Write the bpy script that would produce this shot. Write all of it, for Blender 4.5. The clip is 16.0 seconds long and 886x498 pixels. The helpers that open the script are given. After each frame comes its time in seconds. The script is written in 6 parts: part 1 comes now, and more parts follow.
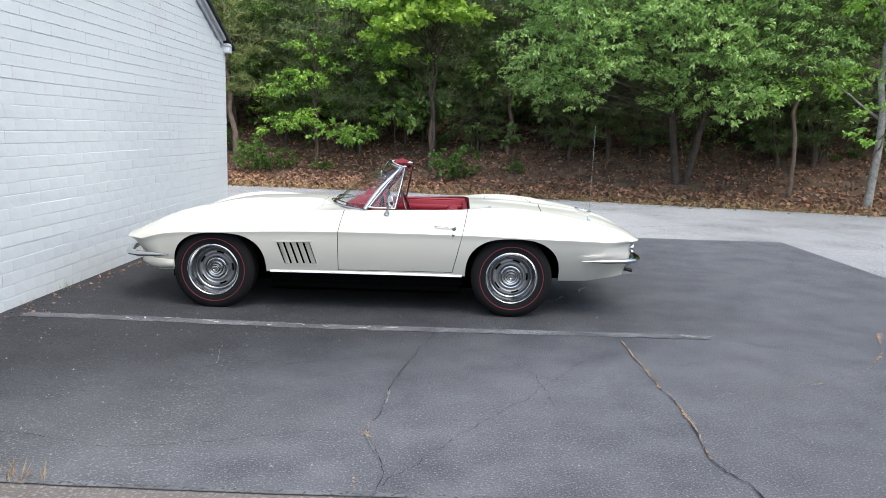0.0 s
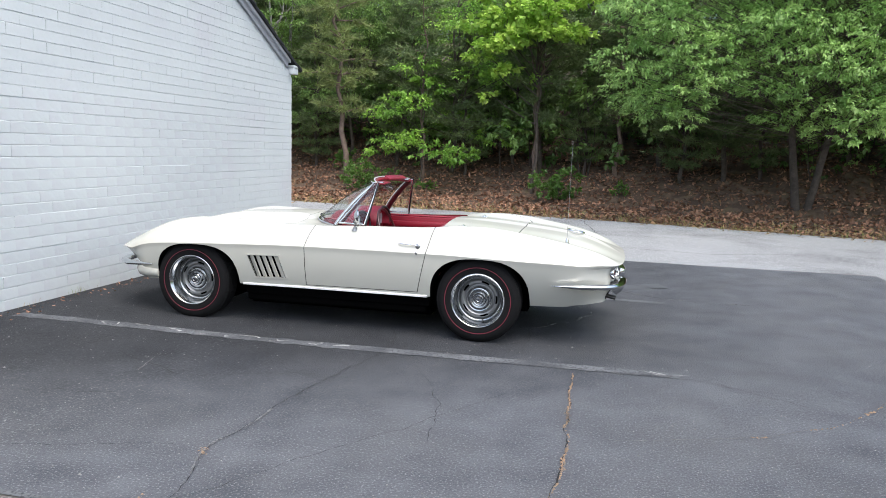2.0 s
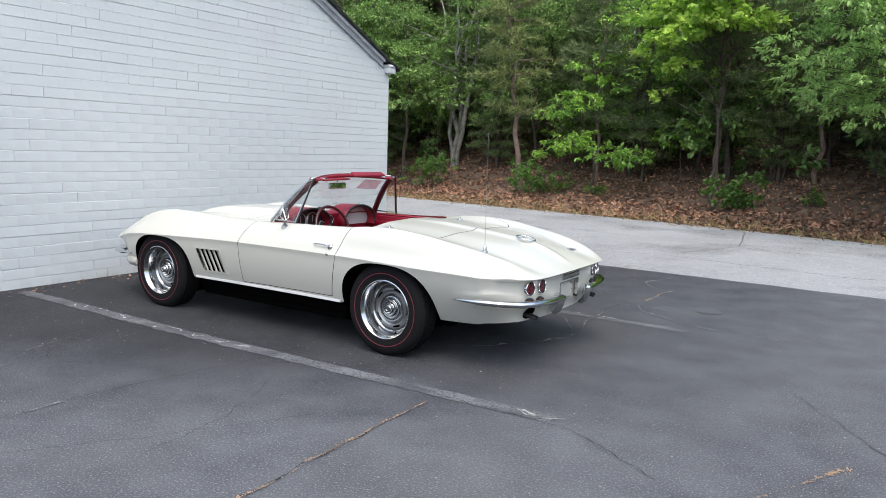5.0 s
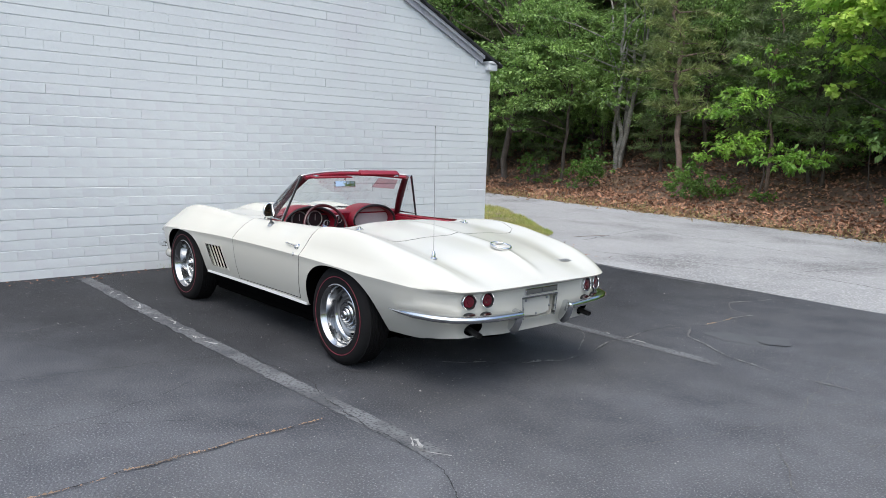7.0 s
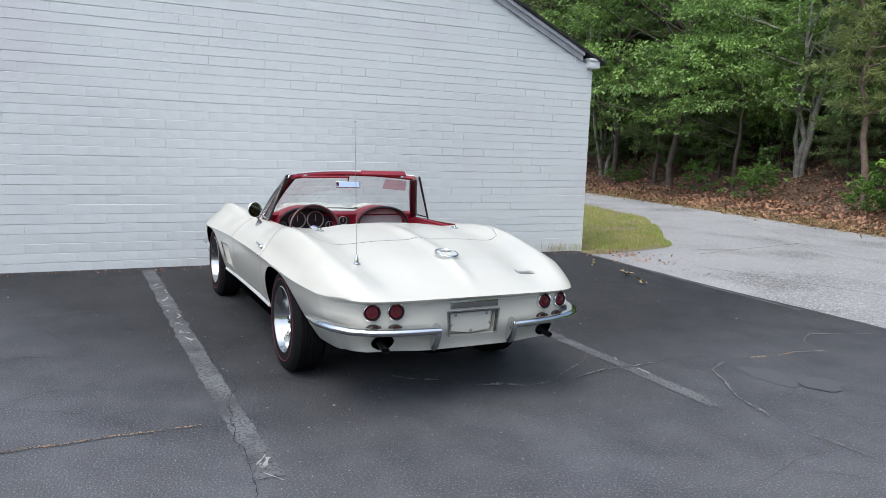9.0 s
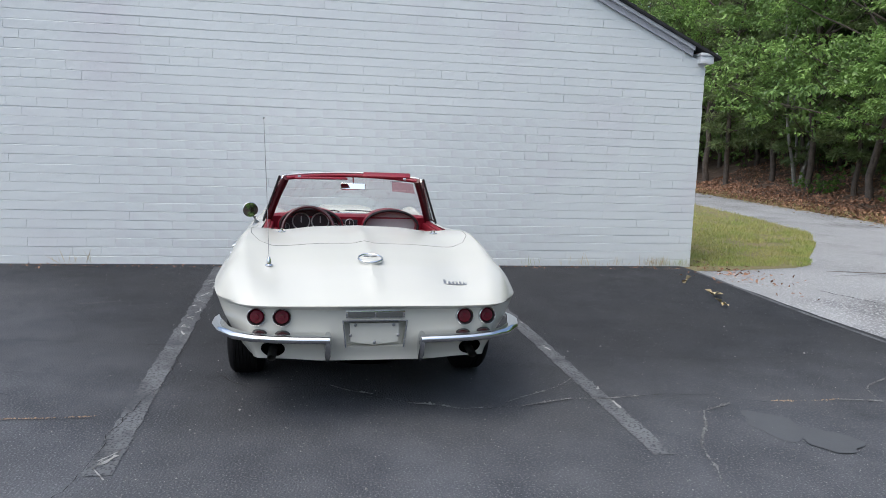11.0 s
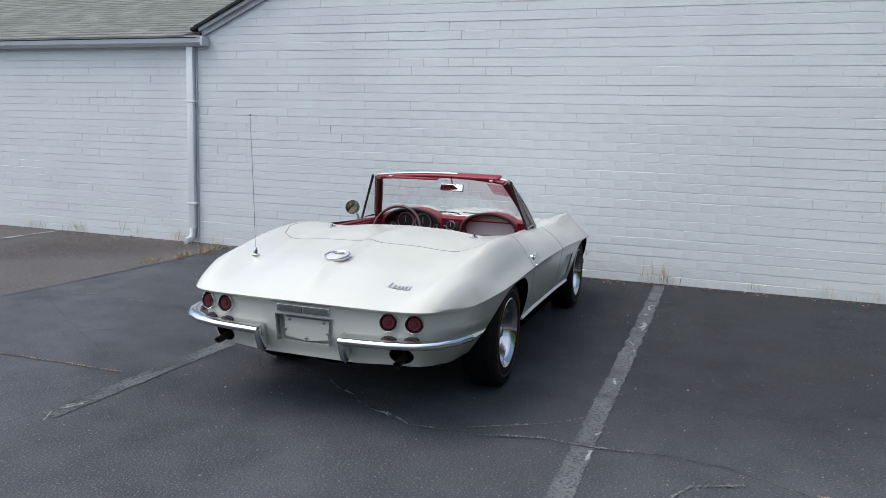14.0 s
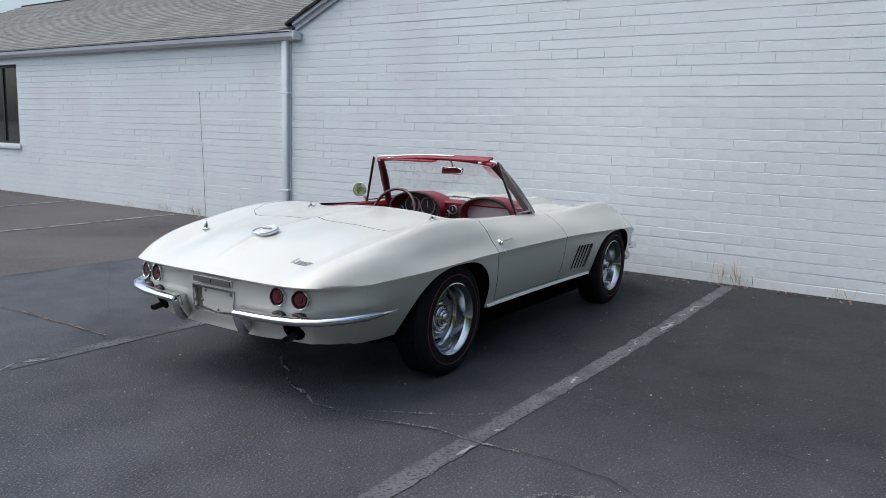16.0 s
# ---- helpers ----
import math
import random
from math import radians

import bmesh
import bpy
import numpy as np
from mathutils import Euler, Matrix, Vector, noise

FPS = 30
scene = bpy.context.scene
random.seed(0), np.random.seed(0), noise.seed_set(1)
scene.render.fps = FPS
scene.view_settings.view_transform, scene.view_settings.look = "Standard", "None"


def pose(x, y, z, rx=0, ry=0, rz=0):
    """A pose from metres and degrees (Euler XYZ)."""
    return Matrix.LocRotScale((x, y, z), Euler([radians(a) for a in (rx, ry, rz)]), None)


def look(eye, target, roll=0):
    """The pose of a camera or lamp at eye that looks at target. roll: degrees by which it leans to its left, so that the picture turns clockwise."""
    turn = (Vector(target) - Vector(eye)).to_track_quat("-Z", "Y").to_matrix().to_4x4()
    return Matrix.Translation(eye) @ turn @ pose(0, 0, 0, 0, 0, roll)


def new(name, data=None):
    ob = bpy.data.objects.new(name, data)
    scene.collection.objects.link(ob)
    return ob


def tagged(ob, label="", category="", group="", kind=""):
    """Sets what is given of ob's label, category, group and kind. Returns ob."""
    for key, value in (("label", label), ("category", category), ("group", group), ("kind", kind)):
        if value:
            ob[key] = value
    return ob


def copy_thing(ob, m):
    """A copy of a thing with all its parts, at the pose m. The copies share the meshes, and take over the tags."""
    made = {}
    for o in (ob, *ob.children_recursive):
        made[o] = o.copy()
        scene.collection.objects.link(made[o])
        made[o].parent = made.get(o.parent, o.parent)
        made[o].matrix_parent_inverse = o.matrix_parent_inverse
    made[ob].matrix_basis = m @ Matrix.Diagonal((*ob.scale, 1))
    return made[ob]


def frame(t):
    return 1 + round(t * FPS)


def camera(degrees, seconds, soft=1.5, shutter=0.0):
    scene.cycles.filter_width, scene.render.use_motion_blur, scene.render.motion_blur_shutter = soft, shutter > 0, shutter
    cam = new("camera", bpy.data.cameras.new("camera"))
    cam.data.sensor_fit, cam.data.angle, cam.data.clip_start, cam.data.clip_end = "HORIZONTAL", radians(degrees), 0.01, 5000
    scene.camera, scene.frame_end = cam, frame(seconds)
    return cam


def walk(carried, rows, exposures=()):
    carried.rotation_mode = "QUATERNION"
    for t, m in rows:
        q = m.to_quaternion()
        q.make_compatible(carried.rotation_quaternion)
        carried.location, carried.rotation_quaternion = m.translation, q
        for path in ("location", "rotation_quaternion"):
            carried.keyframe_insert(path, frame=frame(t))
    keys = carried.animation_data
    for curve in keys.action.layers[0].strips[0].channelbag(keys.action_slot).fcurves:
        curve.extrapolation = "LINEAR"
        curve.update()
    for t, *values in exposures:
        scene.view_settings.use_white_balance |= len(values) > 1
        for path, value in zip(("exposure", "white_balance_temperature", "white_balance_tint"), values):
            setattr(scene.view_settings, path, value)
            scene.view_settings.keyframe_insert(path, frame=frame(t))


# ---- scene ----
cam = camera(61.5, 16.0, soft=0.9)
METRES, EYE, TILT, LEAN, TURN = 12.931, 1.53, 0.0, 0.0, 0.9
ROWS = [
    (0.0, 0.0, 0.0, 0.0, 0.24, -9.0, -1.51),
    (0.5, 0.025, 0.0024, 0.0004, 2.76, -8.44, -1.55),
    (1.0, 0.054, 0.0086, -0.0005, 5.9, -7.94, -1.56),
    (1.5, 0.0833, 0.0198, -0.002, 8.98, -7.63, -1.59),
    (2.0, 0.1144, 0.0304, -0.002, 12.08, -7.58, -1.65),
    (2.5, 0.1435, 0.0441, -0.0023, 15.34, -7.57, -1.72),
    (3.0, 0.1714, 0.0614, -0.0026, 18.89, -7.6, -1.77),
    (3.5, 0.2001, 0.0787, -0.0026, 22.52, -7.66, -1.75),
    (6.0, 0.3218, 0.1951, -0.0026, 38.37, -7.89, -1.9),
    (6.5, 0.3392, 0.2231, -0.0027, 42.74, -7.97, -1.93),
    (7.0, 0.3554, 0.2516, -0.0023, 47.22, -8.06, -1.96),
    (7.5, 0.3692, 0.281, -0.0021, 51.41, -8.11, -1.98),
    (8.0, 0.3818, 0.311, -0.0023, 55.31, -8.13, -1.96),
    (8.5, 0.3925, 0.341, -0.0026, 59.02, -8.1, -1.98),
    (11.0, 0.4178, 0.4973, -0.0034, 78.56, -7.94, -1.97),
    (11.5, 0.4155, 0.529, -0.0034, 83.27, -7.94, -1.97),
    (12.0, 0.4124, 0.5599, -0.0029, 88.32, -7.98, -1.93),
    (12.5, 0.4082, 0.5898, -0.0024, 93.66, -8.04, -1.94),
    (13.0, 0.4019, 0.6197, -0.0029, 99.27, -8.01, -1.94),
    (13.5, 0.3929, 0.6466, -0.0037, 104.3, -8.03, -1.92),
    (14.0, 0.383, 0.6742, -0.0042, 108.86, -8.09, -1.88),
    (14.5, 0.3707, 0.7008, -0.0052, 112.78, -8.12, -1.84),
    (15.0, 0.3563, 0.7263, -0.0056, 116.39, -8.27, -1.83),
    (15.5, 0.3412, 0.749, -0.0071, 119.73, -8.46, -1.8),
    (16.0, 0.3246, 0.7676, -0.0105, 123.06, -8.66, -1.76),
]
walk(cam, [(t, pose(0, 0, EYE, TILT, LEAN, TURN) @ pose(METRES * x, METRES * y, METRES * z, 90 + pitch, roll, yaw)) for t, x, y, z, yaw, pitch, roll in ROWS],
     exposures=[(0.0, 0.40, 6080, 5), (3.5, 0.28, 6080, 5), (8.5, 0.06, 6020, 5), (12.0, -0.08, 5940, 5), (16.0, -0.10, 5960, 5)])

# ---- world and sun: bright overcast daylight ----
world = bpy.data.worlds.new("world")
scene.world = world
world.use_nodes = True
wn = world.node_tree
sky = wn.nodes.new("ShaderNodeTexSky")
sky.sky_type = 'NISHITA'
sky.sun_disc = False
sky.sun_elevation = radians(64)
sky.sun_rotation = radians(144)
sky.air_density, sky.dust_density, sky.ozone_density = 1.0, 6.0, 1.0
wn.links.new(sky.outputs[0], wn.nodes["Background"].inputs[0])
wn.nodes["Background"].inputs[1].default_value = 0.235

sun_data = bpy.data.lights.new("sun", 'SUN')
sun_data.energy, sun_data.angle, sun_data.color = 0.80, radians(115), (1.0, 0.985, 0.96)
sun = new("sun", sun_data)
sun.matrix_world = look((3.2, -4.4, 11.0), (0, 0, 0))


# ---- helpers for materials and meshes ----
def mat(name, col, rough=0.6, metal=0.0, col2=None, scale=6.0, fine=60.0, amount=0.5, bump=0.0, bump_scale=80.0,
        coat=0.0, spec=0.5, island=0.0, per_object=0.0, rough_var=0.08, stain=None, stain_scale=0.7, stain_at=(0.5, 0.65), matte=0.0, speck=None, speck_scale=140.0, speck_at=(0.60, 0.68), worn_shade=None):
    """A Principled material with variation at two scales, optional stains, relief and per-piece change of tone."""
    m = bpy.data.materials.new(name)
    m.use_nodes = True
    t = m.node_tree
    N, L = t.nodes, t.links
    b = N["Principled BSDF"]
    b.inputs["Metallic"].default_value = metal
    b.inputs["Coat Weight"].default_value = coat
    b.inputs["Coat Roughness"].default_value = 0.04
    b.inputs["Specular IOR Level"].default_value = spec
    b.inputs["Diffuse Roughness"].default_value = matte
    tc = N.new("ShaderNodeTexCoord")
    def tex(sc, detail=4.0):
        n = N.new("ShaderNodeTexNoise")
        n.inputs["Scale"].default_value, n.inputs["Detail"].default_value = sc, detail
        L.new(tc.outputs["Object"], n.inputs["Vector"])
        return n.outputs["Fac"]
    def math_(op, a, c):
        n = N.new("ShaderNodeMath"); n.operation = op
        for i, v in enumerate((a, c)):
            if isinstance(v, (int, float)): n.inputs[i].default_value = v
            else: L.new(v, n.inputs[i])
        return n.outputs[0]
    def mix(f, a, c):
        n = N.new("ShaderNodeMix"); n.data_type = 'RGBA'
        L.new(f, n.inputs["Factor"]) if not isinstance(f, float) else setattr(n.inputs["Factor"], "default_value", f)
        for k, v in (("A", a), ("B", c)):
            s = [i for i in n.inputs if i.name == k and i.type == 'RGBA'][0]
            if isinstance(v, tuple): s.default_value = (*v, 1)
            else: L.new(v, s)
        return [o for o in n.outputs if o.type == 'RGBA'][0]
    big, small = tex(scale), tex(fine, 6.0)
    both = math_('ADD', math_('MULTIPLY', big, 0.6), math_('MULTIPLY', small, 0.4))
    ramp = N.new("ShaderNodeMapRange")
    ramp.inputs["From Min"].default_value, ramp.inputs["From Max"].default_value = 0.35, 0.65
    L.new(both, ramp.inputs["Value"])
    c2 = col2 or tuple(c * (1 - 0.35 * amount) for c in col)
    c = mix(ramp.outputs[0], col, c2)
    if island or per_object:
        src = N.new("ShaderNodeNewGeometry").outputs["Random Per Island"] if island else N.new("ShaderNodeObjectInfo").outputs["Random"]
        k = island or per_object
        hsv = N.new("ShaderNodeHueSaturation")
        L.new(c, hsv.inputs["Color"])
        L.new(math_('ADD', math_('MULTIPLY', src, k), 1 - k / 2), hsv.inputs["Value"])
        c = hsv.outputs[0]
    if stain:
        r2 = N.new("ShaderNodeMapRange")
        r2.inputs["From Min"].default_value, r2.inputs["From Max"].default_value = stain_at
        L.new(tex(stain_scale, 7.0), r2.inputs["Value"])
        c = mix(r2.outputs[0], c, stain)
    if speck:
        r3 = N.new("ShaderNodeMapRange")
        r3.inputs["From Min"].default_value, r3.inputs["From Max"].default_value = speck_at
        L.new(tex(speck_scale, 2.0), r3.inputs["Value"])
        c = mix(r3.outputs[0], c, speck)
    if worn_shade:   # paler where wheels turn, east and south; bay darkened as painted shade; uneven border
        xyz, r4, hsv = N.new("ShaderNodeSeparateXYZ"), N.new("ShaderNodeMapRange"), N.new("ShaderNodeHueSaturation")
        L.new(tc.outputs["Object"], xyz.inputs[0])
        for k, v in zip(("From Min", "From Max", "To Min", "To Max"), worn_shade): r4.inputs[k].default_value = v
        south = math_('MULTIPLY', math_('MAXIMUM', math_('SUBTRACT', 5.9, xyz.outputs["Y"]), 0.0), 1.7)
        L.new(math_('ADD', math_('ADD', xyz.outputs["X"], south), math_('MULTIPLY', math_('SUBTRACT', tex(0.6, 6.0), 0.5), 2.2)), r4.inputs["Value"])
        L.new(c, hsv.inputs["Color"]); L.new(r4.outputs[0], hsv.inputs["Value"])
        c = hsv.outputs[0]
    L.new(c, b.inputs["Base Color"])
    L.new(math_('ADD', math_('MULTIPLY', small, 2 * rough_var), rough - rough_var), b.inputs["Roughness"])
    if bump:
        bn = N.new("ShaderNodeBump")
        bn.inputs["Strength"].default_value, bn.inputs["Distance"].default_value = 1.0, bump
        L.new(tex(bump_scale, 3.0), bn.inputs["Height"])
        L.new(bn.outputs[0], b.inputs["Normal"])
    return m


def leaf_mat(name, col, col2, glow=0.35, var=0.5, clump=0.9):
    """Leaves: diffuse with light passing through, each leaf of its own tone, clumps lighter and darker."""
    m = bpy.data.materials.new(name)
    m.use_nodes = True
    N, L = m.node_tree.nodes, m.node_tree.links
    N.remove(N["Principled BSDF"])
    out = N["Material Output"]
    g, tc = N.new("ShaderNodeNewGeometry"), N.new("ShaderNodeTexCoord")
    nz = N.new("ShaderNodeTexNoise"); nz.inputs["Scale"].default_value = clump
    L.new(tc.outputs["Object"], nz.inputs["Vector"])
    mr = N.new("ShaderNodeMapRange"); mr.inputs["From Min"].default_value, mr.inputs["From Max"].default_value = 0.35, 0.65
    L.new(nz.outputs["Fac"], mr.inputs["Value"])
    mx = N.new("ShaderNodeMix"); mx.data_type = 'RGBA'
    L.new(mr.outputs[0], mx.inputs["Factor"])
    mx.inputs[6].default_value, mx.inputs[7].default_value = (*col, 1), (*col2, 1)
    hsv = N.new("ShaderNodeHueSaturation")
    sc = N.new("ShaderNodeMapRange"); sc.inputs["To Min"].default_value, sc.inputs["To Max"].default_value = 1 - var / 2, 1 + var / 2
    L.new(g.outputs["Random Per Island"], sc.inputs["Value"])
    L.new(sc.outputs[0], hsv.inputs["Value"]); L.new(mx.outputs[2], hsv.inputs["Color"])
    d, tr, gl = N.new("ShaderNodeBsdfDiffuse"), N.new("ShaderNodeBsdfTranslucent"), N.new("ShaderNodeBsdfGlossy")
    gl.inputs["Roughness"].default_value = 0.45
    gl.inputs["Color"].default_value = (0.5, 0.5, 0.5, 1)
    for n in (d, tr): L.new(hsv.outputs[0], n.inputs["Color"])
    m1, m2 = N.new("ShaderNodeMixShader"), N.new("ShaderNodeMixShader")
    m1.inputs[0].default_value, m2.inputs[0].default_value = glow, 0.06
    L.new(d.outputs[0], m1.inputs[1]); L.new(tr.outputs[0], m1.inputs[2])
    L.new(m1.outputs[0], m2.inputs[1]); L.new(gl.outputs[0], m2.inputs[2])
    L.new(m2.outputs[0], out.inputs["Surface"])
    return m


def mesh_of(verts, faces, name="mesh", smooth=False):
    me = bpy.data.meshes.new(name)
    me.from_pydata([tuple(map(float, v)) for v in verts], [], faces)
    if smooth: me.shade_smooth()
    return me


def bm_mesh(bm, name="mesh", smooth=True, sharp=30):
    """A mesh from a bmesh, smooth but for edges sharper than the angle."""
    bmesh.ops.recalc_face_normals(bm, faces=bm.faces)
    me = bpy.data.meshes.new(name)
    mark_sharp(bm, smooth, sharp)
    bm.to_mesh(me); bm.free()
    return me


def mark_sharp(bm, smooth=True, sharp=30):
    for f in bm.faces: f.smooth = smooth
    for e in bm.edges: e.smooth = len(e.link_faces) == 2 and e.calc_face_angle(9) < radians(sharp)


def thing(name, label, category, at=(0, 0, 0), group="", kind="", rz=0):
    ob = new(name)
    ob.matrix_world = pose(*at, 0, 0, rz)
    return tagged(ob, label, category, group, kind)


def part(name, me, material, parent, label="", at=None):
    """Links a mesh (or a bmesh) as ONE object under a thing or a part."""
    if isinstance(me, bmesh.types.BMesh): me = bm_mesh(me, name)
    if material and not me.materials: me.materials.append(material)
    ob = new(name, me)
    ob.parent = parent
    if at is not None: ob.location = at
    return tagged(ob, label)


def solid(name, me, material, label, category, kind="", group=""):
    if isinstance(me, bmesh.types.BMesh): me = bm_mesh(me, name)
    if material and not me.materials: me.materials.append(material)
    return tagged(new(name, me), label, category, group, kind)


def box(bm, x0, x1, y0, y1, z0, z1, bevel=0.0, m=None):
    v = bmesh.ops.create_cube(bm, size=1)["verts"]
    bmesh.ops.transform(bm, verts=v, matrix=Matrix.Translation(((x0+x1)/2, (y0+y1)/2, (z0+z1)/2)) @ Matrix.Diagonal((x1-x0, y1-y0, z1-z0, 1)))
    if bevel:
        es = list({e for a in v for e in a.link_edges})
        r = bmesh.ops.bevel(bm, geom=es, offset=bevel, segments=2, affect='EDGES', profile=0.5)
        v = list({a for f in r["faces"] for a in f.verts} | {a for a in v if a.is_valid})
    if m is not None: bmesh.ops.transform(bm, verts=v, matrix=m)
    return v


def boxm(*a, **k):
    bm = bmesh.new(); box(bm, *a, **k); return bm


def lathe(profile, n=48, axis='Y', closed=False):
    """Turned shape: profile rows (radius, along); the axis is y."""
    bm = bmesh.new()
    rings = []
    for r, a in profile:
        if r < 1e-5: rings.append([bm.verts.new((0, a, 0))])
        else: rings.append([bm.verts.new((r*math.cos(2*math.pi*i/n), a, r*math.sin(2*math.pi*i/n))) for i in range(n)])
    pairs = list(zip(rings, rings[1:])) + ([(rings[-1], rings[0])] if closed else [])
    for p, q in pairs:
        for i in range(n):
            j = (i+1) % n
            a = [p[i % len(p)], p[j % len(p)], q[j % len(q)], q[i % len(q)]]
            a = [v for k, v in enumerate(a) if v not in a[:k]]
            if len(a) > 2: bm.faces.new(a)
    if axis == 'X': bmesh.ops.rotate(bm, verts=bm.verts, matrix=Matrix.Rotation(radians(-90), 3, 'Z'))
    if axis == 'Z': bmesh.ops.rotate(bm, verts=bm.verts, matrix=Matrix.Rotation(radians(90), 3, 'X'))
    return bm


def sweep(bm, path, radius, n=8, flat=1.0, cap=True, up=(0, 0, 1)):
    """A tube along a path; radius is a number or one per point; flat squeezes it along the up side."""
    P = [Vector(p) for p in path]
    rings = []
    for i, p in enumerate(P):
        d = (P[min(i+1, len(P)-1)] - P[max(i-1, 0)]).normalized()
        u = Vector(up)
        if abs(d.dot(u)) > 0.95: u = Vector((1, 0, 0))
        s = d.cross(u).normalized(); u = s.cross(d).normalized()
        r = radius[i] if hasattr(radius, "__len__") else radius
        rings.append([bm.verts.new(p + s*r*math.cos(2*math.pi*k/n) + u*r*flat*math.sin(2*math.pi*k/n)) for k in range(n)])
    for a, b in zip(rings, rings[1:]):
        for k in range(n): bm.faces.new((a[k], a[(k+1) % n], b[(k+1) % n], b[k]))
    if cap:
        bm.faces.new(rings[0][::-1]); bm.faces.new(rings[-1])
    return bm


def tube(path, radius, **k):
    return sweep(bmesh.new(), path, radius, **k)


def prism(poly, lo, hi, axis='Z', bm=None):
    """A closed prism over a polygon: (x, y) along z, or (x, z) along y."""
    bm = bm or bmesh.new()
    put = (lambda p, h: (p[0], p[1], h)) if axis == 'Z' else (lambda p, h: (p[0], h, p[1])) if axis == 'Y' else (lambda p, h: (h, p[0], p[1]))
    a, b = ([bm.verts.new(put(p, h)) for p in poly] for h in (lo, hi))
    n = len(poly)
    bm.faces.new(a); bm.faces.new(b[::-1])
    for i in range(n): bm.faces.new((a[i], b[i], b[(i+1) % n], a[(i+1) % n]))
    bmesh.ops.recalc_face_normals(bm, faces=bm.faces)
    return bm


def pchip(xs, ys):
    """A smooth curve through knots that does not overshoot."""
    x, y = np.array(xs, float), np.array(ys, float)
    h, d = np.diff(x), np.diff(y) / np.diff(x)
    m = np.zeros(len(x)); m[0], m[-1] = d[0], d[-1]
    for i in range(1, len(x) - 1):
        if d[i-1] * d[i] > 0:
            w1, w2 = 2*h[i] + h[i-1], h[i] + 2*h[i-1]
            m[i] = (w1 + w2) / (w1/d[i-1] + w2/d[i])
    def f(q):
        q = np.clip(q, x[0], x[-1])
        k = np.clip(np.searchsorted(x, q) - 1, 0, len(x) - 2)
        t = (q - x[k]) / h[k]
        return (2*t**3 - 3*t**2 + 1)*y[k] + (t**3 - 2*t**2 + t)*h[k]*m[k] + (-2*t**3 + 3*t**2)*y[k+1] + (t**3 - t**2)*h[k]*m[k+1]
    return f


def boolean(ob, cutter, op='DIFFERENCE', keep=False):
    """Cuts ob with a mesh for good; the cut's faces take the cutter's material."""
    c = cutter if isinstance(cutter, bpy.types.Object) else new("cutter", cutter)
    mod = ob.modifiers.new("cut", 'BOOLEAN')
    mod.operation, mod.object, mod.solver, mod.material_mode = op, c, 'EXACT', 'TRANSFER'
    bpy.context.view_layer.update()
    me = bpy.data.meshes.new_from_object(ob.evaluated_get(bpy.context.evaluated_depsgraph_get()))
    ob.modifiers.clear()
    ob.data = me
    if not keep: bpy.data.objects.remove(c)
    return ob


def cutter(bm, material):
    me = bpy.data.meshes.new("cutter")
    bmesh.ops.recalc_face_normals(bm, faces=bm.faces)
    bm.to_mesh(me); bm.free()
    me.materials.append(material)
    return me

# ---- materials ----
white_paint = mat("white_car_paint", (0.568, 0.561, 0.508), 0.26, coat=0.35, amount=0.05, scale=1.5, fine=300, rough_var=0.03)
chrome = mat("chrome", (0.68, 0.69, 0.70), 0.06, metal=1.0, amount=0.15, scale=8, fine=200, rough_var=0.04)
wheel_chrome = mat("wheel_chrome", (0.52, 0.53, 0.54), 0.13, metal=1.0, amount=0.3, scale=12, fine=160, rough_var=0.06)
bright_strip = mat("bright_anodised_strip", (0.80, 0.80, 0.79), 0.42, metal=0.6, amount=0.15, fine=160)
silver = mat("argent_silver", (0.33, 0.335, 0.34), 0.36, metal=0.8, amount=0.2, scale=10, fine=200)
rubber = mat("tyre_rubber", (0.010, 0.010, 0.011), 0.8, spec=0.15, amount=0.5, scale=9, fine=120, bump=0.0006, bump_scale=260)
redline = mat("red_tyre_line", (0.17, 0.018, 0.035), 0.6, amount=0.4)
black_trim = mat("black_trim", (0.012, 0.012, 0.013), 0.55, amount=0.4, fine=150)
# near-black without gloss, so arches and underside read as deep shade
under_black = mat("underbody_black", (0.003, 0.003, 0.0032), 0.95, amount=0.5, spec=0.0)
seam = mat("panel_gap", (0.02, 0.02, 0.02), 0.9, amount=0.2)
red_vinyl = mat("red_vinyl", (0.22, 0.006, 0.020), 0.40, amount=0.35, scale=5, fine=200, bump=0.0006, bump_scale=420)
pillar_red = mat("dark_red_pillar", (0.06, 0.004, 0.008), 0.4, amount=0.3)
red_carpet = mat("dark_red_carpet", (0.13, 0.008, 0.014), 0.95, amount=0.5, fine=300, bump=0.003, bump_scale=500)
wine_wheel = mat("dark_red_steering_wheel", (0.05, 0.008, 0.010), 0.3, amount=0.3, coat=0.4)
lens_red = mat("red_lens", (0.095, 0.003, 0.012), 0.12, amount=0.3, coat=0.6, bump=0.001, bump_scale=160)
lens_dark = mat("dark_red_lens", (0.030, 0.004, 0.006), 0.15, amount=0.3, coat=0.5)
lens_clear = mat("clear_lens", (0.15, 0.15, 0.14), 0.2, amount=0.4, bump=0.002, bump_scale=120)
dial_black = mat("dial_black", (0.015, 0.016, 0.018), 0.3, amount=0.3)
grey_panel = mat("grey_ribbed_panel", (0.45, 0.43, 0.43), 0.5, amount=0.3)
dial_ring = mat("dial_ring", (0.55, 0.55, 0.54), 0.35, metal=0.3, amount=0.2)
exhaust = mat("sooty_exhaust", (0.16, 0.155, 0.15), 0.42, metal=0.8, amount=0.5)

